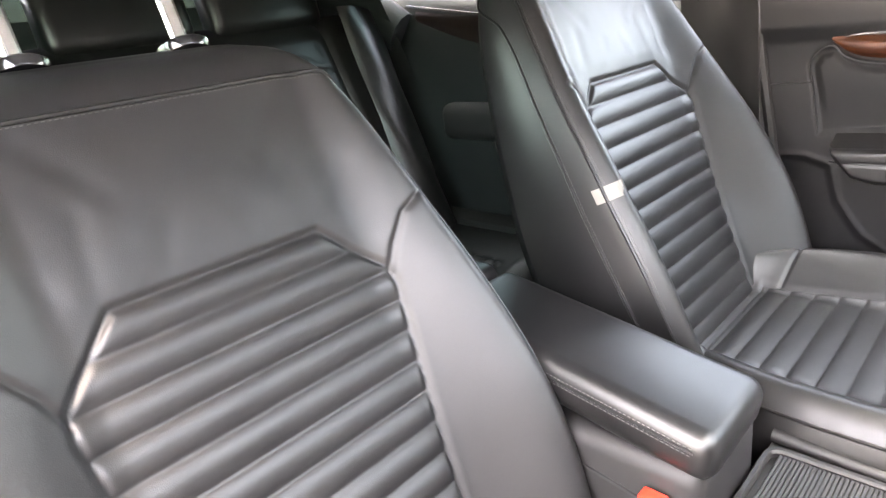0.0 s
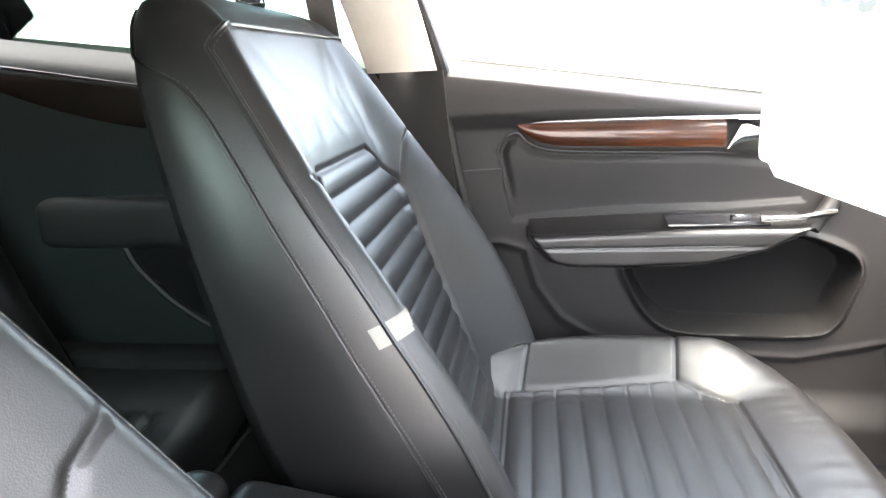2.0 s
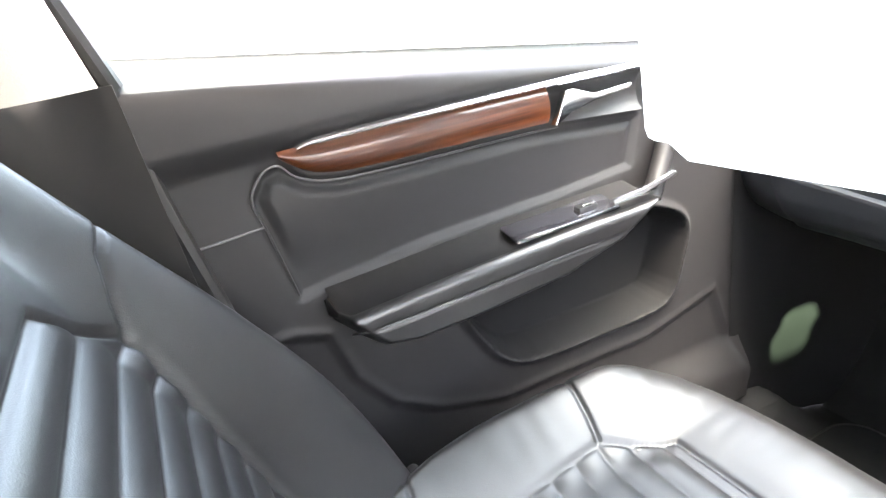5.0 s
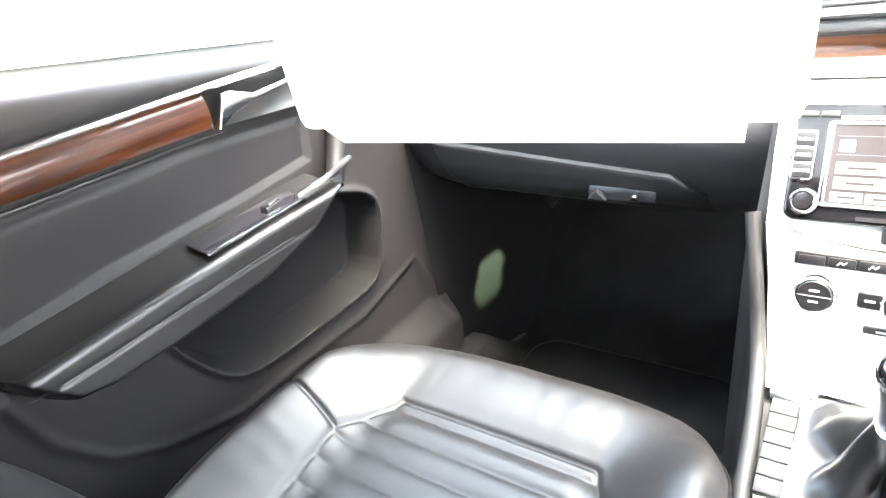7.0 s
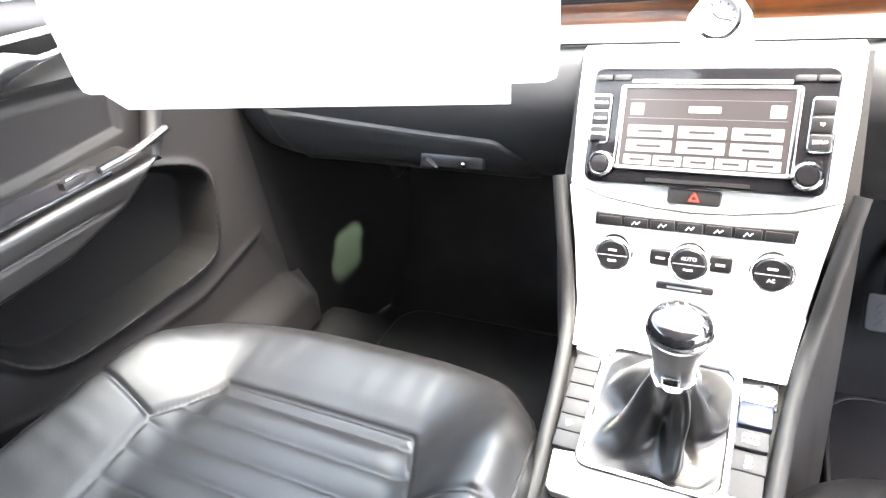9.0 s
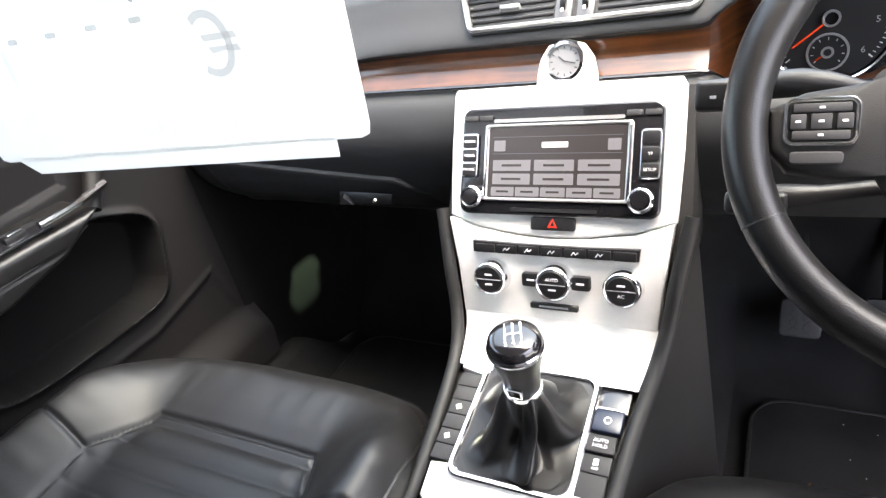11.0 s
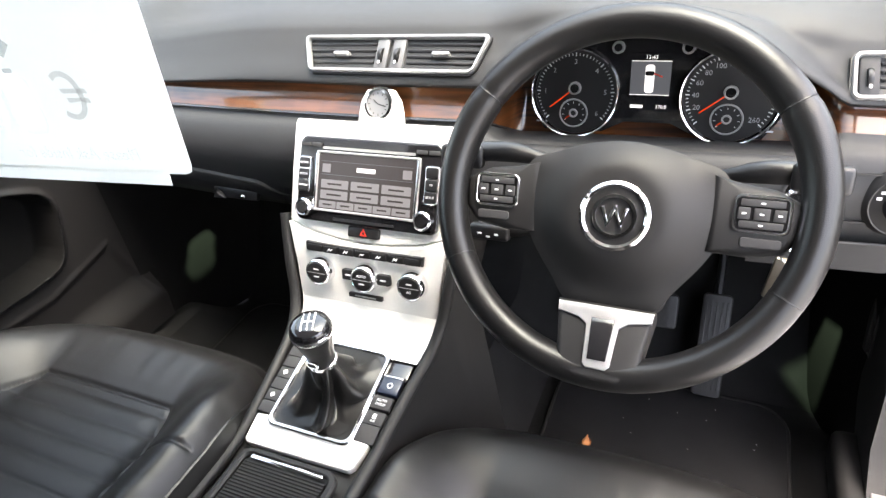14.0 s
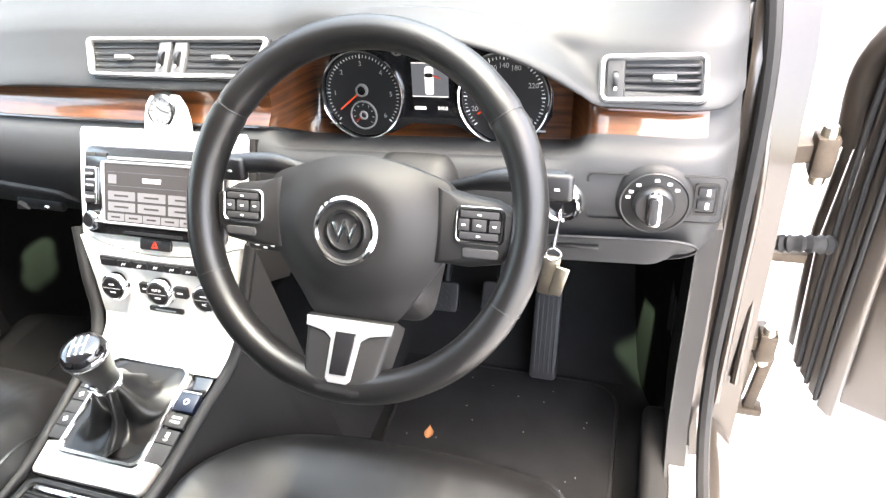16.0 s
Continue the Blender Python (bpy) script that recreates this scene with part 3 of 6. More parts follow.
            # cells of the bolster edge that take the painted bright spot
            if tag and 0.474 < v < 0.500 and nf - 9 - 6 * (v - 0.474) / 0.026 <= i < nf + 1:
                cut.face("bright_patch", j, i)
    for k in ("fluted_panel", "bolster_cover", "shoulder_cover", "side_cover", "rear_shell"):
        cut.build(k, LEATHER if k in ("rear_shell", "side_cover") else cover_mat, t)
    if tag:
        cut.build("bright_patch", PATCH_PALE, t, "pale patch painted in for a bright spot on the bolster", 0.0012)
    cap = bmesh.new()
    cap.faces.new([cap.verts.new(M @ Vector(p)) for p in rows[nv]])
    part("top_cap", cap, LEATHER, t)

    # piping up both front edges and across the top, with a line of stitches under it
    def on_front(s, v):
        j, i = min(nv, round(v * nv)), min(nf, max(0, round((0.5 + 0.5 * s) * nf)))
        return M @ Vector(rows[j][i]) + Vector((0, 0.0012, 0.0008))

    arc = [(-1.0, q / 60) for q in range(2, 54)] + [(-1 + 0.10 * k, 0.916 - 0.030 * abs(-1 + 0.10 * k) ** 7) for k in range(1, 20)] + [(1.0, q / 60) for q in range(53, 1, -1)]
    pip = spline([on_front(s, v) for s, v in arc], 3)
    part("piping", tube(pip, 0.0026, 6), LEATHER, t)
    st = bmesh.new()
    run = spline([on_front(s * 0.985, v - 0.006) for s, v in arc if v > 0.25], 4)
    for k in range(0, len(run) - 1):
        add_tube(st, [run[k].lerp(run[k + 1], 0.2), run[k].lerp(run[k + 1], 0.75)], 0.0005, 4)
    tagged(part("front_stitching", st, THREAD, t, "pale stitching along the piping"), kind="stuff")
    for sgn in (0, 1):
        line = []
        for j in range(4, nv - 4, 4):
            idx = nf + min(side_strip(j / nv), ns) if sgn else m_len - min(side_strip(j / nv), ns)
            i0 = int(idx)
            a, b = Vector(rows[j][i0 % m_len]), Vector(rows[j][(i0 + 1) % m_len])
            line.append(M @ (a.lerp(b, idx - i0)) + Vector((0.0012 * (1 if sgn else -1), 0, 0)))
        part("side_piping", tube(line, 0.0020, 6), LEATHER, t)
        st = bmesh.new()
        for a, b in zip(line, line[1:]):
            for q in (0.15, 0.6):
                p0, p1 = a.lerp(b, q), a.lerp(b, q + 0.25)
                off = Vector((0.0014 * (1 if sgn else -1), 0.006, 0))
                add_tube(st, [p0 + off, p1 + off], 0.0005, 4)
        tagged(part("stitching", st, THREAD, t, "pale stitching"), kind="stuff")
    # headrest posts with collars
    for x in (-0.079, 0.079):
        foot = M @ Vector((x, -0.058, L + 0.004))
        tip = M @ Vector((x, -0.048, L + 0.11))
        post = part("headrest_post", tube([foot, tip], 0.0095, 14), CHROME, t, "chrome headrest post")
        part("post_collar", lathe([(0.0, 0.0045), (0.019, 0.0045), (0.026, 0.0035), (0.0285, 0.001), (0.0285, -0.003), (0.027, -0.008), (0.0, -0.008)], plane_frame(foot, (1, 0, 0), M.to_3x3() @ Vector((0, 1, 0))), 28), GLOSS_BLACK, post)
    hr = bmesh.new()
    hm = M @ Matrix.Translation((0, -0.045, L + 0.175))
    add_box(hr, 0.27, 0.10, 0.16, hm, 0.04, 5)
    part("headrest", hr, LEATHER, t)


def seat_cushion(t, c, cover_mat):
    """Cushion with a fluted centre, raised bolsters, a rolled front and side skirts."""
    x0, yf, yr, z0 = c
    panel = [(-0.135, -0.135), (0.135, -0.135), (0.176, -0.222), (0.165, -0.33), (0.145, -0.50), (-0.145, -0.50), (-0.165, -0.33), (-0.176, -0.222)]
    front_w = [(-0.52, 0.19), (-0.47, 0.232), (-0.40, 0.258), (-0.3, 0.27), (-0.15, 0.268), (-0.05, 0.248), (0.0, 0.21)]
    seams = [[(s * 0.176, -0.222), (s * 0.20, -0.218), (s * 0.26, -0.21)] for s in (-1, 1)] + [[(s * 0.15, -0.47), (s * 0.26, -0.45)] for s in (-1, 1)]
    nu, nv = 210, 230

    def top(x, y, w):
        a = abs(x)
        z = 0.062 * smooth(0.13, w * 0.92, a) * smooth(-0.02, -0.16, y)
        z += 0.016 * smooth(-0.16, -0.06, y) * (1 - smooth(-0.05, 0.02, y))
        d, ins = dist_poly(x, y, panel)
        if ins:
            fl = abs(math.sin(math.pi * (y + 0.115) / 0.0375)) ** 0.5
            z += 0.0050 * fl * smooth(-0.001, 0.007, d) + 0.005 * smooth(0, 0.04, d) - 0.005
        else:
            z += 0.005 * min(1.0, d / 0.006) ** 0.55 + 0.002 * smooth(0, 0.03, d) - 0.005
            z += 0.0012 * noise.noise(Vector((x * 11 + x0 * 5, y * 11, 7.7)))
            # soft creases that fan out over the rolled front and the bolsters
            z += 0.0008 * noise.noise(Vector((x * 52, y * 12, 1.3 + x0))) * smooth(-0.15, -0.07, y) * smooth(0.03, -0.03, y)
            z += 0.0010 * noise.noise(Vector((x * 18, y * 42, 4.3 + x0))) * smooth(0.16, 0.2, a)
            g = min(dist_line(x, y, s) for s in seams)
            z -= 0.004 * math.exp(-((g / 0.0036) ** 2))
        edge = max(0.0, (a - (w - 0.035)) / 0.035)
        z -= 0.03 * edge ** 2.4
        lip = max(0.0, (y + 0.06) / 0.08)
        z -= 0.045 * lip ** 2.6
        return z

    pts = [[None] * (nu + 1) for _ in range(nv + 1)]
    for j in range(nv + 1):
        y = -0.52 + 0.54 * j / nv
        w = curve_at(front_w, y)
        for i in range(nu + 1):
            x = (2 * i / nu - 1) * w
            pts[j][i] = (x, y - 0.035 * (abs(x) / 0.25) ** 3 * smooth(-0.2, 0.02, y), top(x, y, w))
    cut = Patches([[(x0 + p[0], yf + p[1], z0 + p[2]) for p in r] for r in pts], flip=True)
    for j in range(nv):
        for i in range(nu):
            x, y = (pts[j][i][0] + pts[j + 1][i + 1][0]) / 2, -0.52 + 0.54 * (j + 0.5) / nv
            cut.face("fluted_panel" if dist_poly(x, y, panel)[1] else "bolster_cover", j, i)
    for k in ("fluted_panel", "bolster_cover"):
        cut.build(k, cover_mat, t)
    rim = [pts[j][0] for j in range(0, nv)] + [pts[nv][i] for i in range(nu + 1)] + [pts[j][nu] for j in range(nv - 1, -1, -1)]
    n = len(rim)

    def skirt(u, v):
        p = rim[min(n - 1, round(u * (n - 1)))]
        k = 1 + 0.05 * math.sin(math.pi * min(1, v * 1.2)) - 0.16 * v * v
        return (x0 + p[0] * k, yf + (p[1] + 0.25) * k - 0.25, z0 + p[2] - 0.15 * v - 0.002)

    part("side_skirt", grid(skirt, n - 1, 10), LEATHER, t, sharp=60)
    part("piping", tube([(x0 + p[0], yf + p[1], z0 + p[2] - 0.001) for p in rim[::3]], 0.0026, 6), LEATHER, t)
    part("seat_base", box(0.40, 0.44, 0.20, Matrix.Translation((x0, yf - 0.28, z0 - 0.20)), 0.02), BLACK_PLASTIC, t, "black plastic seat base")
    for sx in (-1, 1):
        part("side_valance", box(0.022, 0.44, 0.075, Matrix.Translation((x0 + sx * 0.245, yf - 0.30, z0 - 0.125)) @ Matrix.Rotation(radians(-4), 4, "X"), 0.009, 3), DARK_PLASTIC, t, "dark plastic side valance")
    for sx in (-1, 1):
        part("seat_rail", box(0.04, 0.5, 0.03, Matrix.Translation((x0 + sx * 0.17, yf - 0.28, 0.248))), BLACK_PLASTIC, t)


def front_seat(label, x, y, z, cover_mat, tag=False, lift=0.0, back=0.0):
    t = thing("front_seat", label, "car seat", group="front seats", at=(0, 0, 0))
    seat_back(t, (x, -0.472 + y, 0.525 + z), cover_mat, tag)
    seat_cushion(t, (x, 0.030 + y + 0.6 * lift - back, 0, 0.562 + z + lift), cover_mat)
    return t


passenger_seat = front_seat("black leather front passenger seat with fluted panels and piping", -0.373, 0.0, 0.0, LEATHER_COVER, True, 0.036, 0.044)
part("recliner_cover", box(0.03, 0.05, 0.035, Matrix.Translation((-0.655, -0.43, 0.585)) @ Matrix.Rotation(radians(25), 4, "X"), 0.008, 3), TRIM_GREY, passenger_seat, "grey recliner hinge cover")
driver_seat = front_seat("black leather driver seat with fluted panels behind the wheel", 0.37, -0.016, -0.071, LEATHER_COVER, False, 0.051)

# rear bench
bench = thing("rear_bench", "black leather rear bench seat with fluted panels", "car seat")


def bench_cushion(u, v):
    x, y = -0.66 + 1.32 * u, -1.52 + 0.52 * v
    z = 0.53 + 0.012 * abs(math.sin(math.pi * y / 0.04)) ** 0.5 * (1 if 0.12 < (abs(x) - 0.08) < 0.42 and v < 0.8 else 0)
    return (x, y, z + 0.02 * smooth(0.45, 0.62, abs(x)) - 0.07 * max(0, (v - 0.85) / 0.15) ** 2 - 0.05 * (1 - smooth(0.0, 0.05, abs(abs(x) - 0.0))) * 0.2)


part("cushion", grid(bench_cushion, 90, 60), LEATHER, bench)
part("front_skirt", grid(lambda u, v: (-0.66 + 1.32 * u, -1.0 - 0.05 * v, 0.465 - 0.25 * v), 20, 6), LEATHER, bench)


def bench_back(u, v):
    x, z = -0.68 + 1.36 * u, 0.52 + 0.66 * v
    y = -1.46 - 0.30 * v
    inside = 0.10 < abs(x) < 0.52
    y += (0.008 * abs(math.sin(math.pi * z / 0.04)) ** 0.5 if inside and z < 1.075 - 0.5 * max(0.0, abs(x) - 0.44) else 0.004) + 0.05 * smooth(0.48, 0.66, abs(x)) - 0.012 * math.exp(-(((abs(x) - 0.09) / 0.006) ** 2)) - 0.012 * math.exp(-(((abs(x) - 0.53) / 0.006) ** 2))
    return (x, y - 0.05 * max(0, (v - 0.9) / 0.1) ** 2, z)


part("backrest", grid(bench_back, 130, 90), LEATHER, bench)
for x in (-0.40, 0.0, 0.40):
    part("headrest", box(0.35, 0.10, 0.20, Matrix.Translation((x, -1.82, 1.245)) @ Matrix.Rotation(radians(12), 4, "X"), 0.035, 4), LEATHER, bench)
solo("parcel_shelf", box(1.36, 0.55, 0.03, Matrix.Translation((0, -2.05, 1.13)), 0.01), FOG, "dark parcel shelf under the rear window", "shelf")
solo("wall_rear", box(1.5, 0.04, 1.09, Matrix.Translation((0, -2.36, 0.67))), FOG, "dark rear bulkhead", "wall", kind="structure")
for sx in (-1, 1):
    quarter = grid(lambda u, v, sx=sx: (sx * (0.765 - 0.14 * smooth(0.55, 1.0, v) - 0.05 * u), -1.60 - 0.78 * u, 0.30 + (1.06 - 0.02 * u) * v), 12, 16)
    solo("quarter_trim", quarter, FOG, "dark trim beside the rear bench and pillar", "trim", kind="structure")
    wing = grid(lambda u, v, sx=sx: (sx * (0.555 + 0.175 * u), -1.415 - 0.26 * v - 0.05 * u * u + 0.050 * math.sin(math.pi * u) ** 0.7 * (1 - 0.3 * v) + 0.003 * math.sin(9 * u + 14 * v), 0.50 + 0.70 * v - 0.05 * u * u), 24, 40)
    part("side_wing", wing, LEATHER, bench, "rounded side wing of the backrest")


# ---- passenger door ----
DOOR_X = -0.757
ARM_LOW = [(-0.452, 0.800), (-0.440, 0.785), (-0.415, 0.757), (-0.373, 0.747), (-0.285, 0.746), (-0.14, 0.753), (-0.04, 0.778), (0.01, 0.808), (0.045, 0.826)]
ARM_TOP = [(-0.452, 0.822), (-0.3, 0.828), (-0.1, 0.832), (0.02, 0.834), (0.045, 0.826)]
ARMREST = ARM_TOP[:1] + ARM_LOW + ARM_TOP[-2:0:-1]
POCKET = [(-0.276, 0.742), (-0.262, 0.705), (-0.226, 0.645), (-0.178, 0.614), (-0.08, 0.607), (0.062, 0.610), (0.104, 0.632), (0.122, 0.68), (0.135, 0.735), (0.118, 0.768), (0.075, 0.790), (0.035, 0.802), (0.005, 0.795), (-0.04, 0.770), (-0.14, 0.746)]
POCKET = [(q.x, q.y) for q in spline([(a, b, 0) for a, b in POCKET + POCKET[:1]], 3)[:-1]]
INSERT = [(-0.505, 0.965), (-0.497, 0.925), (-0.48, 0.835), (-0.3, 0.852), (-0.1, 0.856), (0.03, 0.866), (0.045, 0.935), (-0.13, 0.952), (-0.40, 0.962), (-0.44, 0.972), (-0.465, 0.995), (-0.49, 0.99)]
LOWER = [(-0.50, 0.79), (-0.455, 0.775), (-0.435, 0.70), (-0.39, 0.637), (-0.33, 0.60), (-0.22, 0.565), (0.05, 0.562), (0.2, 0.60), (0.3, 0.30), (-0.56, 0.30), (-0.56, 0.79)]


def belt_z(y):
    return 1.134 - 0.150 * max(0, y + 0.58) + 0.01 * smooth(-0.58, -0.62, y)


def door_surface(y, z):
    x = DOOR_X + 0.02 * smooth(-0.2, 0.35, y)
    top = belt_z(y)
    x -= 0.035 * smooth(top - 0.05, top, z) ** 2
    x += 0.012 * smooth(1.0, 1.04, z) * (1 - smooth(top - 0.06, top, z))
    d, ins = dist_poly(y, z, ARMREST)
    if ins:
        # flat shelf on top with a rounded front edge, tapering in below
        dt, db = dist_line(y, z, ARM_TOP), dist_line(y, z, ARM_LOW)
        r = 0.013
        roll = 0.074 - r + math.sqrt(max(0.0, r * r - max(0.0, r - dt) ** 2))
        end = min(1.0, max(0.0, (y + 0.453)) / 0.012) ** 0.5
        return x + min(roll, 0.004 + 0.070 * smooth(-0.004, 0.020, db) ** 0.7) * (0.35 + 0.65 * end) - 0.0022 * math.exp(-(((z - 0.800 - 0.01 * y) / 0.0022) ** 2)) * smooth(0.01, 0.03, db)
    dp, inp = dist_poly(y, z, POCKET)
    if inp:
        return x + 0.010 - 0.070 * smooth(0.0, 0.016, dp)
    x += 0.010 * math.exp(-((dp / 0.008) ** 2))
    di, ini = dist_poly(y, z, INSERT)
    if ini:
        x -= 0.003 + 0.003 * smooth(0.0, 0.006, di) - 0.007 * smooth(0.85, 0.95, z) * smooth(0, 0.02, di)
    else:
        x -= 0.003 * math.exp(-((di / 0.004) ** 2))
    dl, inl = dist_poly(y, z, LOWER)
    if inl:
        x -= 0.0035 * smooth(0.0, 0.018, dl)
    x += 0.0025 * math.exp(-((dl / 0.007) ** 2))
    if z < 0.5:
        x += 0.03 * smooth(0.5, 0.42, z)
    return x


door = thing("door_1", "closed front passenger door with walnut strip and dark trim", "car door", kind="structure")
ny, nz = 280, 250
names = ("trim_panel", "armrest", "map_pocket", "insert_panel")
j_arm = 156


def arm_top(y):
    return float(np.interp(y, [p[0] for p in ARM_TOP], [p[1] for p in ARM_TOP]))


cells = [[None] * (nz + 1) for _ in range(ny + 1)]
for i in range(ny + 1):
    y = -0.60 + 0.86 * i / ny
    for j in range(nz + 1):
        # two rows hug the armrest's upper edge
        z = 0.36 + (belt_z(y) - 0.36) * j / nz
        yy = y + 0.06 * (1 - smooth(-0.60, -0.40, y)) * (1 - (z - 0.36) / 0.76)
        edge = arm_top(yy)
        z = 0.36 + (edge - 0.0004 - 0.36) * j / j_arm if j <= j_arm else edge + 0.0004 + (belt_z(y) - edge - 0.0004) * (j - j_arm - 1) / (nz - j_arm - 1)
        cells[i][j] = (door_surface(yy, z), yy, z)
cut = Patches(cells)
for i in range(ny):
    for j in range(nz):
        if j == j_arm and abs(cells[i][j][0] - cells[i][j + 1][0]) > 0.012:
            continue  # the shelf covers this step
        cy, cz = (cells[i][j][1] + cells[i + 1][j + 1][1]) / 2, (cells[i][j][2] + cells[i + 1][j + 1][2]) / 2
        cut.face("armrest" if dist_poly(cy, cz, ARMREST)[1] else "map_pocket" if dist_poly(cy, cz, POCKET)[1] else "insert_panel" if dist_poly(cy, cz, INSERT)[1] else "trim_panel", i, j)
for k in names:
    cut.build(k, {"trim_panel": DOOR_SKIN, "armrest": LEATHER, "map_pocket": RECESS_BLACK, "insert_panel": DOOR_SKIN}[k], door)


def shelf_point(u, v):
    """The armrest's upper face: it falls a little from the door towards its rounded edge."""
    y = -0.451 + 0.494 * u
    back, edge = arm_top(y) + 0.014 * (1 - smooth(0.93, 1.0, u)), arm_top(y) - 0.0005
    return (door_surface(y, back + 0.001) * (1 - v) + door_surface(y, edge) * v, y, back * (1 - v) + edge * v - 0.0015 * math.sin(math.pi * v))


part("armrest_shelf", grid(shelf_point, 80, 8), SHELF_SKIN, door)
part("door_shell", box(0.07, 0.90, 0.66, Matrix.Translation((DOOR_X - 0.125, -0.17, 0.61)), 0.01), BODY_PAINT, door)


def strip_on_door(profile, lift, n=40):
    """A raised strip on the door: rows of (y, lower z, upper z)."""
    lows, highs = [(r[0], r[1]) for r in profile], [(r[0], r[2]) for r in profile]
    y0, y1 = profile[0][0], profile[-1][0]

    def f(u, v):
        y = y0 + (y1 - y0) * u
        a, b = curve_at(lows, y), curve_at(highs, y)
        z = a + (b - a) * v
        return (DOOR_X + 0.012 + lift * math.sin(math.pi * min(1, max(0, v))) ** 0.6 + 0.02 * smooth(-0.2, 0.35, y), y, z)

    return grid(f, n, 8)


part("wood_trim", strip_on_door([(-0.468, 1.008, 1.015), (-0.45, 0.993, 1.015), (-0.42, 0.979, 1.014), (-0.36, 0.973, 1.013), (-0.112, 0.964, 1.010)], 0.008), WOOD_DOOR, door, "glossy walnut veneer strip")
part("chrome_strip", strip_on_door([(-0.447, 1.0125, 1.016), (-0.43, 1.0125, 1.021), (-0.2, 1.0105, 1.0205), (0.08, 1.004, 1.014)], 0.010), CHROME, door, "bright chrome strip")
cup = strip_on_door([(-0.110, 0.962, 1.009), (0.045, 0.948, 1.004)], -0.012)
part("handle_recess", cup, DARK_PLASTIC, door)
hx = DOOR_X + 0.03
part("door_handle", slab([(-0.112, 0.962), (-0.085, 0.972), (-0.045, 0.980), (0.015, 0.984), (0.018, 0.992), (-0.045, 0.990), (-0.078, 1.003), (-0.092, 1.003)], 0.010,
     Matrix(((0, 0, 1, hx - 0.01), (1, 0, 0, 0), (0, 1, 0, 0), (0, 0, 0, 1))), 0.003), CHROME, door, "polished chrome door handle")
sw = part("switch_panel", box(0.045, 0.17, 0.006, Matrix.Translation((DOOR_X + 0.043, -0.125, 0.8400)) @ Matrix.Rotation(radians(12), 4, "Y"), 0.003), GLOSS_BLACK, door, "gloss black switch plate")
part("window_switch", box(0.016, 0.032, 0.010, Matrix.Translation((DOOR_X + 0.046, -0.085, 0.844)), 0.003), BLACK_PLASTIC, sw)
part("switch_edge", box(0.003, 0.02, 0.003, Matrix.Translation((DOOR_X + 0.052, -0.085, 0.850)), 0.001), CHROME, sw)
part("chrome_blade", tube(spline([(DOOR_X + 0.070, -0.060, 0.848), (DOOR_X + 0.070, 0.0, 0.850), (DOOR_X + 0.062, 0.06, 0.856)], 6), 0.0055, 8, squash=1.4), CHROME, door, "short chrome blade at the armrest front")
part("insert_gap", tube(spline([(DOOR_X - 0.001, 0.03, 0.945), (DOOR_X - 0.001, -0.13, 0.953), (DOOR_X - 0.001, -0.38, 0.962), (DOOR_X - 0.001, -0.445, 0.976), (DOOR_X - 0.001, -0.468, 0.997), (DOOR_X - 0.001, -0.489, 0.991), (DOOR_X - 0.001, -0.505, 0.965), (DOOR_X - 0.001, -0.497, 0.925), (DOOR_X - 0.001, -0.482, 0.838)], 6), 0.0016, 6), BLACK_PLASTIC, door)
part("armrest_seam", tube(spline([(DOOR_X + 0.060, -0.445, 0.795), (DOOR_X + 0.0730, -0.40, 0.797), (DOOR_X + 0.0735, -0.2, 0.799), (DOOR_X + 0.0735, -0.05, 0.803), (DOOR_X + 0.062, 0.005, 0.812)], 6), 0.0014, 6), BLACK_PLASTIC, door)
part("trim_split", tube([(DOOR_X - 0.0005, -0.575, 0.930), (DOOR_X + 0.0005, -0.54, 0.9315), (DOOR_X - 0.001, -0.500, 0.933)], 0.0016, 6), BLACK_PLASTIC, door)
# raised edge that runs up from the armrest to the belt
part("front_ridge", tube(spline([(DOOR_X + 0.05, 0.03, 0.825), (DOOR_X + 0.035, 0.065, 0.87), (DOOR_X + 0.022, 0.10, 0.93), (DOOR_X + 0.018, 0.13, 1.0)], 6), 0.014, 10), DOOR_SKIN, door)
# rubber seal on the pillar edge
solo("door_seal", tube(spline([(-0.752, -0.545, 0.45), (-0.752, -0.555, 0.75), (-0.755, -0.595, 1.0), (-0.76, -0.605, 1.12)], 6), 0.011, 8), RUBBER, "black rubber door seal", "seal", kind="structure")

solo("window_channel", tube(spline([(-0.758, -0.600, 1.11), (-0.735, -0.625, 1.20), (-0.69, -0.655, 1.29), (-0.635, -0.69, 1.375)], 6), 0.010, 8), RUBBER, "black rubber window channel", "seal", kind="structure")
# rear passenger door
rdoor = thing("door_2", "closed rear passenger door with chrome strip", "car door", kind="structure")
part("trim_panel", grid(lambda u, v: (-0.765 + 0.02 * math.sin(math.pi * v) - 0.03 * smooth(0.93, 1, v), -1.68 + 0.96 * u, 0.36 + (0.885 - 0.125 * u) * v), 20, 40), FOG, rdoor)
part("chrome_strip", tube([(-0.742, -1.58, 1.177), (-0.742, -1.19, 1.112), (-0.742, -0.82, 1.055)], 0.0035, 6), CHROME, rdoor)
part("wood_trim", grid(lambda u, v: (-0.741 - 0.006 * abs(2 * v - 1) ** 2, -1.55 + 0.73 * u, 1.050 + 0.057 * (1 - u) - 0.075 * (1 - v) * math.sin(math.pi * (0.12 + 0.80 * u)) + 0.058 * (1 - u) * 0.9), 24, 6), SHADED_WOOD, rdoor, "walnut strip coloured dark for the dim rear")
part("armrest", box(0.075, 0.72, 0.105, Matrix.Translation((-0.735, -1.10, 0.846)), 0.03, 5), RUBBER, rdoor)
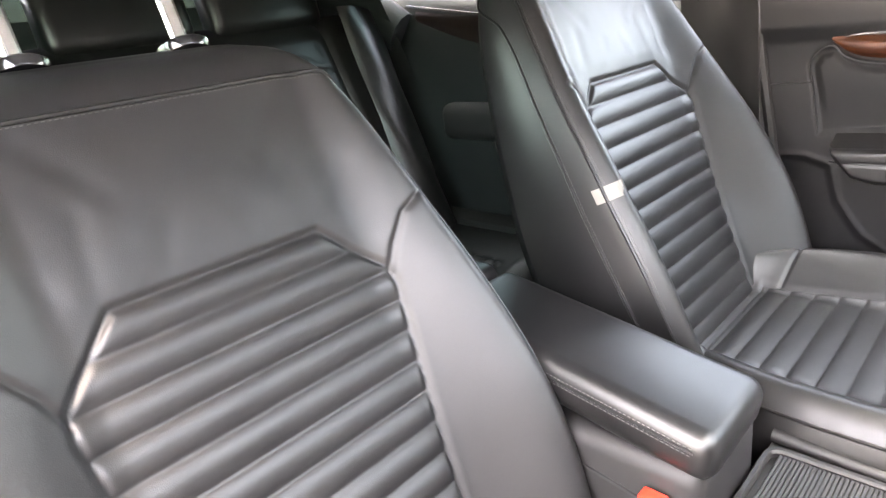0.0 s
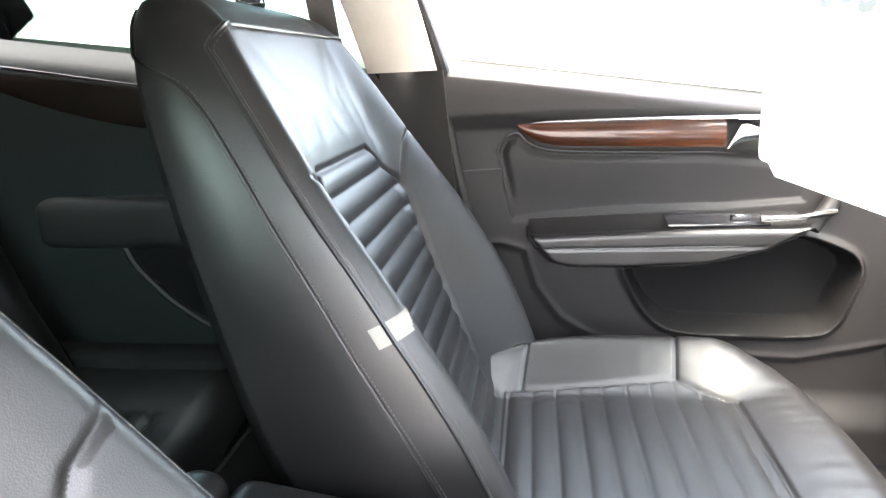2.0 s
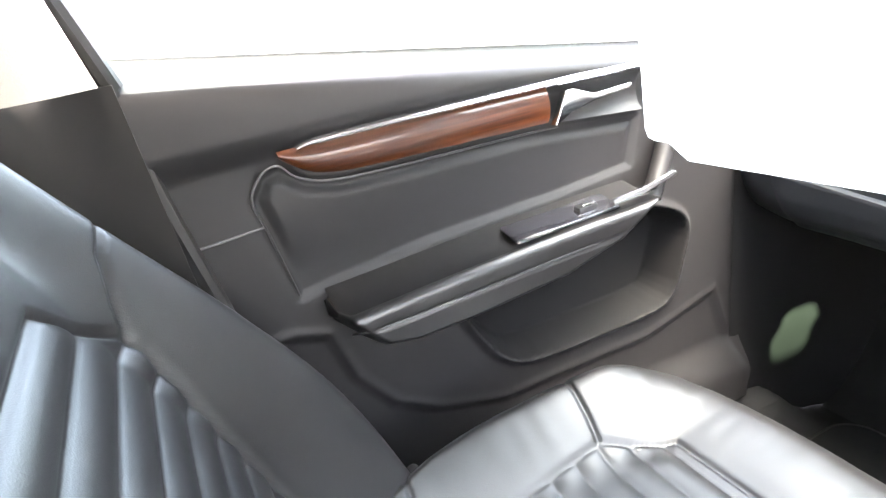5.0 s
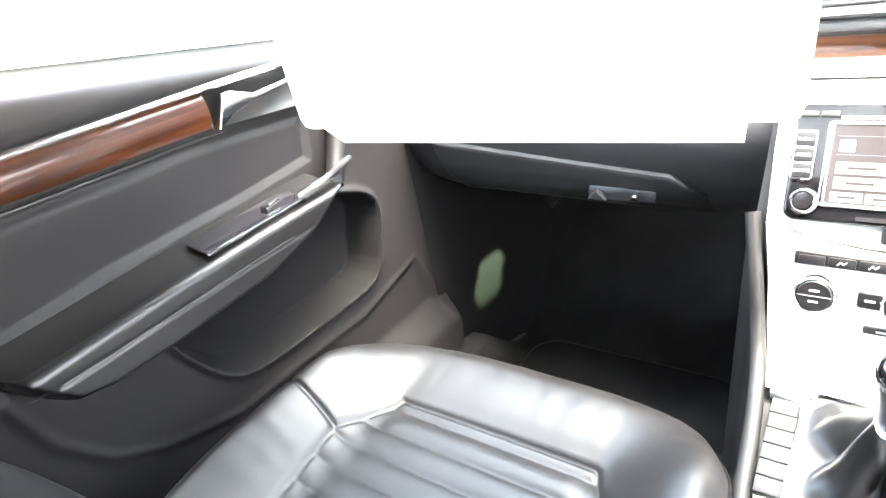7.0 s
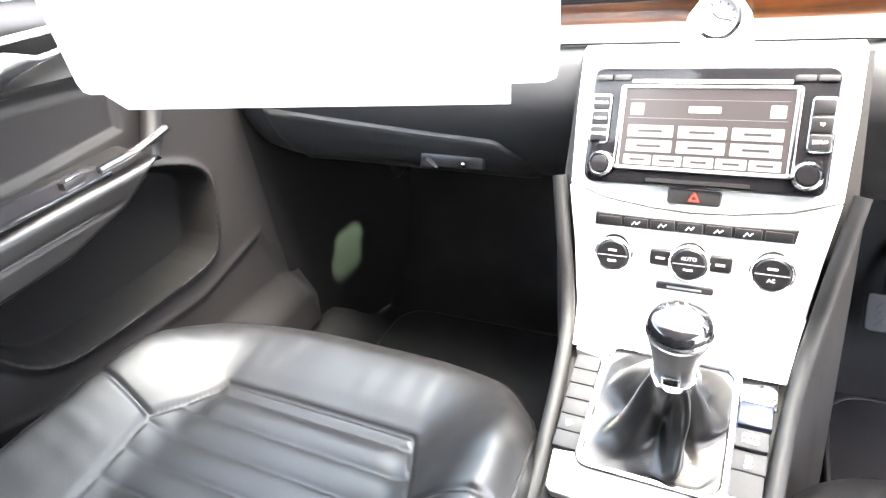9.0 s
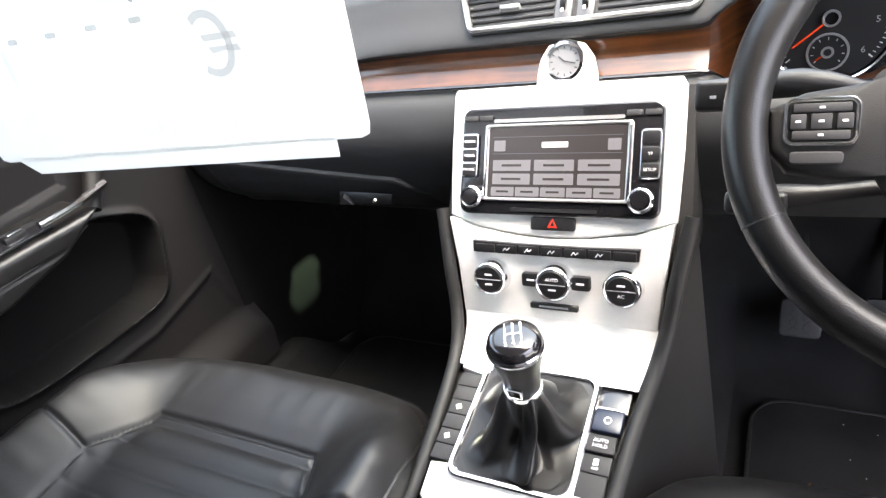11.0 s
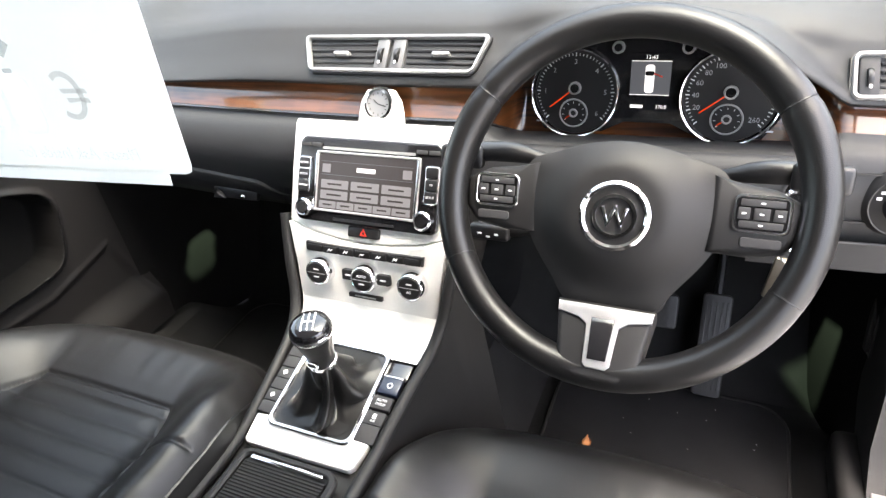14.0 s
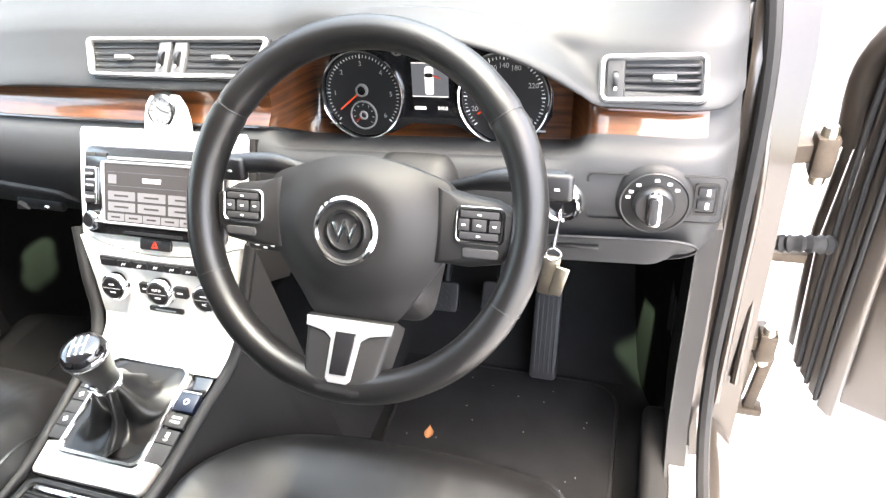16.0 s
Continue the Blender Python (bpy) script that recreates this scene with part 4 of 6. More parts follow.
# flat dark plate in place of the pocket's shaded hollow
part("door_pocket", slab([(-0.80, 0.50), (-0.80, 0.79), (-1.283, 0.793), (-1.262, 0.74), (-1.184, 0.660), (-1.08, 0.60), (-0.95, 0.55)], 0.004, Matrix(((0, 0, 1, -0.748), (1, 0, 0, 0), (0, 1, 0, 0), (0, 0, 0, 1)))), RECESS_BLACK, rdoor, "dark plate for the shaded hollow of the door pocket")
part("pocket_ridge", tube(spline([(-0.742, -1.29, 0.790), (-0.742, -1.262, 0.735), (-0.742, -1.184, 0.655), (-0.742, -1.08, 0.592), (-0.742, -0.95, 0.54), (-0.742, -0.80, 0.49)], 6), 0.009, 8), DARK_PLASTIC, rdoor)
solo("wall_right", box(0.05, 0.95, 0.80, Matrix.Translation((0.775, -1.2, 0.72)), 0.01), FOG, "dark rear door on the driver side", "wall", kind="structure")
solo("wall_left", box(0.03, 2.6, 0.5, Matrix.Translation((-0.90, -0.7, 0.5))), BODY_PAINT, "dark grey metallic car side", "wall", kind="structure")
b_pillar(1)

# ---- dashboard ----
HOOD_X, HOOD_W = 0.36, 0.215


def hood(x):
    a = abs(x - HOOD_X) / HOOD_W
    return max(0.0, 1 - a ** 2.2) if a < 1 else 0.0


def bow(x):
    return 0.055 * x * x + 0.03 * smooth(0.66, 0.78, abs(x)) + (0.05 * ((x - 0.70) / 0.04) ** 2.5 if x > 0.70 else 0.0)


def dash_profile(x):
    h = hood(x)
    lip = 0.962 - 0.014 * smooth(0.2, 0.6, abs(x)) + 0.078 * h
    b = bow(x)
    rec = 0.080 * smooth(0.0, 0.35, h)
    drop = 0.046 * smooth(0.0, 0.35, h)
    dp = 0.026 * smooth(0.2, 0.6, abs(x))
    pts = [(0.98, 1.035), (0.70, 1.05 + 0.02 * h), (0.45, 1.055 + 0.02 * h), (0.34, 1.045 + 0.02 * h - dp * 0.8), (0.30, 1.032 + 0.022 * h - dp), (0.285, max(1.018 - dp, lip + 0.018)), (0.265, max(0.995 - dp, lip + 0.012)),
           (0.245 - 0.012 * h, max(0.975 - dp, lip + 0.008)), (0.238 - 0.012 * h, lip), (0.248, lip - 0.004), (0.252 + rec, lip - 0.008),
           (0.2485 + rec, 0.935), (0.231 + rec * 0.9, 0.9175 - drop), (0.222, 0.908 - drop * 0.28), (0.208, 0.900 - drop * 0.18), (0.196, 0.88), (0.19, 0.855), (0.193, 0.83), (0.203, 0.80), (0.215, 0.775), (0.25, 0.735), (0.33, 0.70), (0.55, 0.69)]
    return [(y + b, z - 0.012 * smooth(0.55, 0.8, abs(x))) for y, z in pts]


dash = thing("dashboard", "dark soft-touch dashboard with walnut strip and silver trim", "dashboard")
nx = 150
DASH_L, DASH_R = -0.765, 0.740
xs = [DASH_L + (DASH_R - DASH_L) * i / nx for i in range(nx + 1)]
prof = [dash_profile(x) for x in xs]
K = len(prof[0])


def dash_rows(lo, hi, name, mat, offset=0.0, label="", x0=-1.0, x1=1.0):
    bm = bmesh.new()
    rows = []
    for x, p in zip(xs, prof):
        if not x0 <= x <= x1:
            continue
        fine = spline([(x, y - offset, z) for y, z in p[lo:hi + 1]], 4)
        rows.append([bm.verts.new(v) for v in fine])
    for a, b in zip(rows, rows[1:]):
        for k in range(len(a) - 1):
            bm.faces.new((a[k], a[k + 1], b[k + 1], b[k]))
    return part(name, bm, mat, dash, label, sharp=50)


dash_rows(0, 10, "upper_pad", SOFT_DASH, label="soft grained upper pad")
dash_rows(10, 12, "wood_strip", WOOD, label="glossy walnut veneer strip", x1=0.703)
dash_rows(10, 12, "strip_end", SOFT_DASH, x0=0.690)
dash_rows(12, K - 1, "lower_pad", SOFT_DASH, label="soft grained lower pad")
part("strip_edge", tube([(x, p[12][0] - 0.006, p[12][1] - 0.001) for x, p in zip(xs[:100], prof[:100])] , 0.0022, 6), GLOSS_BLACK, dash)
for end_x in (DASH_L, DASH_R):
    bm = bmesh.new()
    bm.faces.new([bm.verts.new((end_x, y, z)) for y, z in dash_profile(end_x)])
    part("end_cap", bm, SOFT_DASH, dash)


# centre stack
STACK = plane_frame((0, 0.119, 0.787), (1, 0, 0), (0, 0.504, 0.864))
CLIMATE = plane_frame((0, 0.093, 0.733), (1, 0, 0), (0, 0.265, 0.964))
stack_body = bmesh.new()
add_slab(stack_body, [(-0.138, -0.05), (0.138, -0.05), (0.145, 0.0), (0.14, 0.15), (-0.14, 0.15), (-0.145, 0.0)], 0.10, at(STACK, 0, 0, -0.115))
part("stack_core", stack_body, DARK_PLASTIC, dash)
bez = [(-0.131, 0.004), (-0.09, -0.009), (-0.04, -0.016), (0.0, -0.018), (0.04, -0.016), (0.09, -0.009), (0.131, 0.004), (0.1335, 0.08), (0.133, 0.149), (0.129, 0.155), (-0.129, 0.155), (-0.133, 0.149), (-0.1335, 0.08)]
part("radio_surround", slab(bez, 0.018, at(STACK, 0, 0, -0.012), 0.003), SILVER_PAINT, dash, "satin silver surround of the radio")
clim = [(-0.1175, -0.058), (0.1155, -0.058), (0.122, 0.0), (0.130, 0.062), (0.09, 0.049), (0.04, 0.042), (0.0, 0.040), (-0.04, 0.042), (-0.09, 0.049), (-0.130, 0.062), (-0.122, 0.0)]
part("climate_plate", slab(clim, 0.02, at(CLIMATE, 0, 0, -0.02), 0.002), SILVER_PAINT, dash, "satin silver climate plate")

# radio
radio = thing("car_radio", "black touchscreen car radio in a silver surround", "radio")
RAD = at(STACK, 0.0, 0.068, 0.006)
part("face_plate", slab(rounded(0.232, 0.124, 0.012), 0.008, RAD, 0.003), GLOSS_BLACK, radio)
part("cd_slot", slab(rounded(0.150, 0.004, 0.0015, 2), 0.0012, at(RAD, 0, 0.046, 0.008)), SATIN, radio)
part("card_slot", slab(rounded(0.10, 0.004, 0.0015, 2), 0.001, at(RAD, 0.0, -0.056, 0.008)), BLACK_PLASTIC, radio)
SCR = at(RAD, 0, -0.002, 0.008)
screen_part = part("screen", slab(rounded(0.160, 0.082, 0.002, 2), 0.0015, SCR), SCREEN_DARK, radio, "lit grey touchscreen")
part("screen_frame", ring_frame(rounded(0.170, 0.088, 0.004), rounded(0.159, 0.081, 0.002), 0.003, SCR, 0, 0.001), SATIN, radio)
for sx in (-1, 1):
    part("side_highlight", box(0.003, 0.080, 0.002, at(SCR, sx * 0.0825, 0, 0.0035), 0.0008), CHROME, screen_part)
for row in range(2):
    for col in range(3):
        part("screen_key", slab(rounded(0.046, 0.0125, 0.001, 2), 0.0006, at(SCR, -0.0505 + 0.0505 * col, -0.0035 - 0.0155 * row, 0.0015)), SCREEN_LIGHT, screen_part)
        part("key_caption", box(0.024, 0.0025, 0.0003, at(SCR, -0.0505 + 0.0505 * col, -0.0035 - 0.0155 * row, 0.0023)), SCREEN_DARK, screen_part)
for col in range(5):
    part("screen_key", slab(rounded(0.0285, 0.0105, 0.001, 2), 0.0006, at(SCR, -0.0605 + 0.0302 * col, -0.0335, 0.0015)), SCREEN_LIGHT, screen_part)
    part("key_caption", box(0.015, 0.0022, 0.0003, at(SCR, -0.0605 + 0.0302 * col, -0.0335, 0.0023)), SCREEN_DARK, screen_part)
for sx in (-1, 1):
    part("arrow_key", slab(rounded(0.014, 0.0125, 0.001, 2), 0.0006, at(SCR, sx * 0.066, 0.019, 0.0015)), SCREEN_LIGHT, screen_part)
part("station_caption", box(0.030, 0.006, 0.0003, at(SCR, 0, 0.0195, 0.0016)), SCREEN_WHITE, screen_part)
for y in (0.029, 0.010):
    part("screen_line", box(0.15, 0.0006, 0.0003, at(SCR, 0, y, 0.0016)), SCREEN_MID, screen_part)
for sx in (-1, 1):
    blk = part("button_block", slab(rounded(0.021, 0.052, 0.004), 0.003, at(RAD, sx * 0.1035, 0.006, 0.008), 0.001), CHROME, radio)
    for k in range(3):
        b = part("button", slab(rounded(0.018, 0.0145, 0.002, 2), 0.0025, at(RAD, sx * 0.1035, 0.006 + 0.0165 * (k - 1), 0.0095), 0.0008), BLACK_PLASTIC, blk)
        cap = (("PHONE", "MEDIA", "RADIO") if sx < 0 else ("SETUP", "TP", "TIM"))[k]
        if cap != "TIM":
            words(cap, 0.0046, at(RAD, sx * 0.1035, 0.006 + 0.0165 * (k - 1), 0.0122), WHITE_MARK, blk)
    for k in (0, 1):
        part("top_button", box(0.017, 0.006, 0.003, at(RAD, sx * (0.085 + 0.019 * k), 0.0495, 0.009), 0.001), BUTTON, radio)
    kn = part("rotary_knob", lathe([(0.0, 0.014), (0.0085, 0.014), (0.0095, 0.012), (0.0098, 0.0)], at(RAD, sx * 0.097, -0.043, 0.008), 32), GLOSS_BLACK, radio)
    part("knob_ring", lathe([(0.0098, 0.0), (0.0098, 0.012), (0.0112, 0.0125), (0.0135, 0.010), (0.0137, 0.0)], at(RAD, sx * 0.097, -0.043, 0.008), 32), CHROME, kn)

# hazard switch
haz = thing("hazard_switch", "black hazard warning switch with a red triangle", "switch")
HZ = at(STACK, 0, -0.0025, 0.004)
part("key", slab(rounded(0.052, 0.0155, 0.003), 0.006, HZ, 0.0015), BLACK_PLASTIC, haz)
part("triangle", ring_frame([(0.0058, -0.0045), (0, 0.0055), (-0.0058, -0.0045)], [(0.003, -0.0028), (0, 0.0025), (-0.003, -0.0028)], 0.0006, at(HZ, 0, 0, 0.006)), RED_MARK, haz)

# climate controls
clima = thing("climate_control", "climate control strip with three chrome-ringed dials", "climate control")
part("button_strip", slab([(-0.098, 0.026), (0.096, 0.026), (0.098, 0.040), (0.04, 0.0385), (-0.04, 0.0385), (-0.098, 0.040)], 0.005, at(CLIMATE, 0.0, -0.004, 0.0), 0.001), BLACK_PLASTIC, clima)
for k in range(7):
    x = -0.082 + 0.0273 * k
    part("key", box(0.0245, 0.0105, 0.003, at(CLIMATE, x, 0.0275, 0.0055), 0.001), BLACK_PLASTIC, clima)
    if 0 < k < 6:
        part("key_symbol", tube([at(CLIMATE, x + dx, 0.0275 + dy, 0.0075).translation for dx, dy in ((-0.004, -0.002), (-0.001, 0.002), (0.001, -0.001), (0.004, 0.002))], 0.0006, 5), WHITE_MARK, clima)
for x, caps in ((-0.075, ("", "")), (0.003, ("AUTO", "")), (0.080, ("", "AC"))):
    DI = at(CLIMATE, x, -0.008, 0.0)
    d = part("dial", lathe([(0, 0.017), (0.0155, 0.017), (0.0165, 0.016), (0.017, 0.0)], DI, 40), BLACK_PLASTIC, clima)
    part("dial_ring", lathe([(0.017, 0.006), (0.0172, 0.0155), (0.0185, 0.0165), (0.0205, 0.0145), (0.0220, 0.0)], DI, 48), CHROME, d)
    part("dial_split", box(0.031, 0.0008, 0.0005, at(DI, 0, 0, 0.0172)), GREY_MARK, d)
    for yy, cap in ((0.006, caps[0]), (-0.006, caps[1])):
        if cap:
            words(cap, 0.0055, at(DI, 0, yy, 0.0173), WHITE_MARK, d)
        else:
            part("dial_mark", box(0.009, 0.002, 0.0004, at(DI, 0, yy, 0.0172)), WHITE_MARK, d)
for x in (-0.0265, 0.0325):
    sb = part("side_button", slab(rounded(0.022, 0.017, 0.003), 0.006, at(CLIMATE, x, -0.008, 0.0), 0.0015), BLACK_PLASTIC, clima)
    part("side_mark", box(0.009, 0.0022, 0.0004, at(CLIMATE, x, -0.008, 0.0062)), WHITE_MARK, sb)
part("lower_key", slab(rounded(0.058, 0.0075, 0.002, 3), 0.004, at(CLIMATE, 0.0, -0.040, 0.0), 0.001), BLACK_PLASTIC, clima)
part("lower_caption", box(0.035, 0.0022, 0.0004, at(CLIMATE, 0.0, -0.040, 0.0042)), GREY_MARK, clima)

# analogue clock on the strip above the radio
clock = thing("dashboard_clock", "small round dashboard clock on a silver plinth", "clock")
CK = plane_frame((0.0, 0.226, 0.930), (1, 0, 0), (0, 0.35, 0.93))
part("plinth", slab([(-0.036, -0.030), (0.036, -0.030), (0.034, -0.005), (0.030, 0.012), (0.020, 0.026), (0.0, 0.031), (-0.020, 0.026), (-0.030, 0.012), (-0.034, -0.005)], 0.014, CK, 0.004), SILVER_PAINT, clock, "satin silver plinth")
part("case", lathe([(0.0, 0.016), (0.018, 0.016), (0.0185, 0.019), (0.022, 0.018), (0.0245, 0.012), (0.025, 0.0)], at(CK, 0, 0.007), 40), CHROME, clock)
# silver face carries the sky's reflection that the clock glass would show
face = part("dial_face", lathe([(0, 0.0165), (0.018, 0.0165), (0.018, 0.015)], at(CK, 0, 0.007), 32), SATIN, clock, "dial silvered for the sky glare on its glass")
for a in range(12):
    q = at(CK, 0, 0.007) @ Matrix.Rotation(radians(30 * a), 4, "Z")
    part("hour_mark", box(0.0009, 0.003, 0.0004, at(q, 0, 0.015, 0.0168)), BLACK_PLASTIC, face)
for a, ln in ((50, 0.009), (-102, 0.013)):
    q = at(CK, 0, 0.007) @ Matrix.Rotation(radians(a), 4, "Z")
    part("pointer", box(0.0012, ln, 0.0004, at(q, 0, ln / 2, 0.0172)), BLACK_PLASTIC, face)


# air vents
def vent(label, m, w, h, louvres, tabs_at, wheel_at, taper=0.0):
    t = thing("air_vent", label, "air vent", group="dashboard vents")

    def outline(grow, r):
        return [(x * (1 + taper * y / h), y) for x, y in rounded(w + grow, h + grow, r)]

    part("frame", ring_frame(outline(0.0105, 0.009), outline(0.0, 0.005), 0.010, at(m, 0, 0, -0.004), 0, 0.002), SATIN, t, "satin silver frame")
    part("frame_gap", ring_frame(outline(0.0145, 0.011), outline(0.0095, 0.009), 0.004, at(m, 0, 0, -0.003)), BLACK_PLASTIC, t)
    part("duct", slab(outline(0.004, 0.005), 0.004, at(m, 0, 0, -0.030)), BLACK_PLASTIC, t)
    for x0, x1 in louvres:
        for k in range(5):
            y = -h / 2 + h * (k + 0.5) / 5
            f = 1 + taper * y / h
            a, b = x0 * f if x0 < -0.04 else x0, x1 * f if x1 > 0.04 else x1
            part("slat", box(b - a, 0.0036, 0.018, at(m, (a + b) / 2, y, -0.010) @ Matrix.Rotation(radians(18), 4, "X"), 0.001), VENT_GREY, t)
    for x in tabs_at:
        part("thumb_tab", box(0.026, 0.006, 0.016, at(m, x, 0.0, -0.002), 0.002), SATIN, t)
    for x in wheel_at:
        part("divider", box(0.020, h, 0.012, at(m, x, 0, -0.004), 0.002), DIVIDER_GREY if len(wheel_at) > 1 else BUTTON, t)
        wheel_part = part("thumbwheel", lathe([(0, -0.003), (0.011, -0.003), (0.012, 0), (0.011, 0.003), (0, 0.003)], at(m, x, -0.002, -0.002) @ Matrix.Rotation(radians(90), 4, "Y"), 24), BLACK_PLASTIC, t)
        part("wheel_mark", box(0.003, 0.004, 0.001, at(m, x, -0.014, 0.0065)), WHITE_MARK, wheel_part)
    return t


CV = plane_frame((0.005, 0.262, 0.9975), (1, 0, 0), (0, 0.045, 0.047))
vent("central air vent pair with black slats in a silver frame", CV, 0.272, 0.046, [(-0.134, -0.026), (0.026, 0.134)], (-0.08, 0.08), (-0.013, 0.013), 0.11)
DV = plane_frame((0.634, 0.283, 0.971), (1, 0.07, 0), (0, 0.045, 0.047))
vent("driver side air vent with black slats in a silver frame", DV, 0.106, 0.046, [(-0.03, 0.052)], (0.012,), (-0.041,))
PV = plane_frame((-0.634, 0.283, 0.971), (1, -0.07, 0), (0, 0.045, 0.047))
vent("passenger side air vent with black slats in a silver frame", PV, 0.106, 0.046, [(-0.052, 0.03)], (-0.012,), (0.041,))

# glove box lid and latch
glove = thing("glove_box", "dark glove box lid with a black latch", "glove box")


def lid(u, v):
    x = -0.66 + 0.44 * u
    top = 0.832 - 0.037 * u - 0.03 * smooth(0.9, 1.0, u)
    z = top - (top - 0.715) * v
    i = max(0, min(nx, round((x - DASH_L) / (DASH_R - DASH_L) * nx)))
    ys = sorted((zz, yy) for yy, zz in prof[i][14:])
    y = curve_at(ys, z)
    edge = min(u / 0.03, (1 - u) / 0.03, v / 0.05, 1)
    return (x, y - 0.007 * max(0, min(1, edge)), z)


part("lid", grid(lid, 50, 26), SOFT_DASH, glove)
part("latch_recess", box(0.10, 0.012, 0.020, Matrix.Translation((-0.335, 0.222, 0.757)) @ Matrix.Rotation(radians(-20), 4, "X"), 0.004), BLACK_PLASTIC, glove)
part("latch_lever", slab([(-0.012, -0.007), (0.016, -0.007), (0.004, 0.010)], 0.008, plane_frame((-0.372, 0.216, 0.758), (1, 0, 0), (0, -0.3, 0.95)), 0.002), BUTTON, glove)
part("lock_barrel", lathe([(0, 0.003), (0.004, 0.003), (0.005, 0)], plane_frame((-0.315, 0.214, 0.756), (1, 0, 0), (0, -0.3, 0.95)), 16), CHROME, glove)


# ---- centre console ----
console = thing("centre_console", "dark centre console with silver plates between the seats", "console")
EDGE = [(0.150, 0.125, 0.80), (0.138, 0.092, 0.735), (0.130, 0.072, 0.685), (0.121, 0.035, 0.650), (0.112, -0.03, 0.630), (0.104, -0.13, 0.606), (0.101, -0.22, 0.603), (0.10, -0.34, 0.610)]
edge_pts = spline(EDGE, 6)
for sx in (-1, 1):
    part("side_rail", tube([(sx * (p[0] - 0.004), p[1], p[2] - 0.004) for p in edge_pts], 0.0085, 10), DARK_PLASTIC, console, "rounded dark side rail")
    n = len(edge_pts)

    def wall(u, v, sx=sx):
        p = edge_pts[min(n - 1, round(u * (n - 1)))]
        flare = 0.03 * v
        return (sx * (p[0] + flare), p[1] + 0.03 * v * (1 if p[1] > 0 else 0), p[2] - 0.008 - (p[2] - 0.30) * v)

    part("side_wall", grid(wall, n - 1, 10), DARK_PLASTIC, console)
deck = [p for p in edge_pts]
part("deck", grid(lambda u, v: ((2 * v - 1) * (deck[round(u * (n - 1))][0] - 0.006), deck[round(u * (n - 1))][1] + 0.03 * smooth(0.625, 0.66, deck[round(u * (n - 1))][2]), deck[round(u * (n - 1))][2] - 0.014), n - 1, 4), DARK_PLASTIC, console)
low = spline([(0, 0.0835, 0.676), (0, 0.070, 0.660), (0, 0.047, 0.648), (0, 0.022, 0.640)], 5)
part("lower_plate", grid(lambda u, v: ((2 * v - 1) * (0.117 - 0.012 * u), low[round(u * (len(low) - 1))][1] - 0.004, low[round(u * (len(low) - 1))][2] + 0.003), len(low) - 1, 8), SILVER_PAINT, console, "satin silver plate under the climate controls")
GP = plane_frame((0, -0.050, 0.6235), (1, 0, 0), (0, 0.972, 0.235))
part("shift_plate", slab([(-0.088, -0.092), (-0.082, -0.097), (0.076, -0.094), (0.082, -0.088), (0.088, -0.055), (0.064, -0.052), (0.063, 0.076), (0.10, 0.078), (0.102, 0.09), (-0.102, 0.09), (-0.10, 0.066), (-0.066, 0.060), (-0.066, -0.052), (-0.091, -0.055)], 0.012, at(GP, 0, 0, -0.010), 0.002), SILVER_PAINT, console, "satin silver shift plate")
part("boot_bed", slab(rounded(0.124, 0.134, 0.012), 0.0025, at(GP, -0.001, 0.006, 0.0015)), BLACK_PLASTIC, console)
part("boot_frame", ring_frame(rounded(0.136, 0.146, 0.014), rounded(0.122, 0.132, 0.012), 0.008, at(GP, -0.001, 0.006, 0), 0, 0.002), CHROME, console, "thin bright frame round the shift boot")
for k in range(6):
    y = 0.050 - 0.0185 * k
    w = 0.026
    b = part("switch", box(w, 0.0179, 0.008, at(GP, -0.083 + 0.0018 * k * 0.3, y, 0.0), 0.0015), BUTTON, console)
    if k in (2, 4):
        part("switch_symbol", box(0.006, 0.006, 0.0006, at(GP, -0.083, y, 0.0042) @ Matrix.Rotation(0.5, 4, "Z")), WHITE_MARK, b)
part("brake_switch_well", box(0.034, 0.034, 0.004, at(GP, 0.083, 0.058, -0.002), 0.002), GLOSS_BLACK, console)
epb = part("parking_brake_switch", box(0.030, 0.026, 0.010, at(GP, 0.082, 0.030, 0.0), 0.002), BLUE_KEY, console, "blue-black parking brake switch")
part("switch_lip", box(0.028, 0.003, 0.003, at(GP, 0.0825, 0.044, 0.003), 0.001), CHROME, epb)
part("switch_symbol", lathe([(0.003, 0), (0.003, 0.0006), (0.0042, 0.0006), (0.0042, 0)], at(GP, 0.082, 0.030, 0.005), 16), WHITE_MARK, epb)
for y, cap in ((0.004, True), (-0.019, False)):
    b = part("switch", box(0.030, 0.0195, 0.008, at(GP, 0.080, y, 0.0), 0.0015), BUTTON, console)
    if cap:
        words("AUTO", 0.0055, at(GP, 0.080, y + 0.003, 0.0042), WHITE_MARK, b)
        words("HOLD", 0.0055, at(GP, 0.080, y - 0.003, 0.0042), WHITE_MARK, b)
    else:
        part("switch_symbol", box(0.005, 0.007, 0.0006, at(GP, 0.080, y + 0.002, 0.0042)), WHITE_MARK, b)
        words("OFF", 0.004, at(GP, 0.080, y - 0.005, 0.0042), WHITE_MARK, b)
part("blank_plate", box(0.030, 0.026, 0.006, at(GP, 0.079, -0.042, 0.0), 0.0015), BUTTON, console)
# ribbed sliding cover of the cup holder
CUP = plane_frame((0, -0.245, 0.6045), (1, 0, 0), (0, 1, 0.0))
cover = bmesh.new()
for k in range(34):
    add_tube(cover, [at(CUP, -0.062, -0.075 + 0.0045 * k, 0).translation, at(CUP, 0.062, -0.075 + 0.0045 * k, 0).translation], 0.0026, 6)
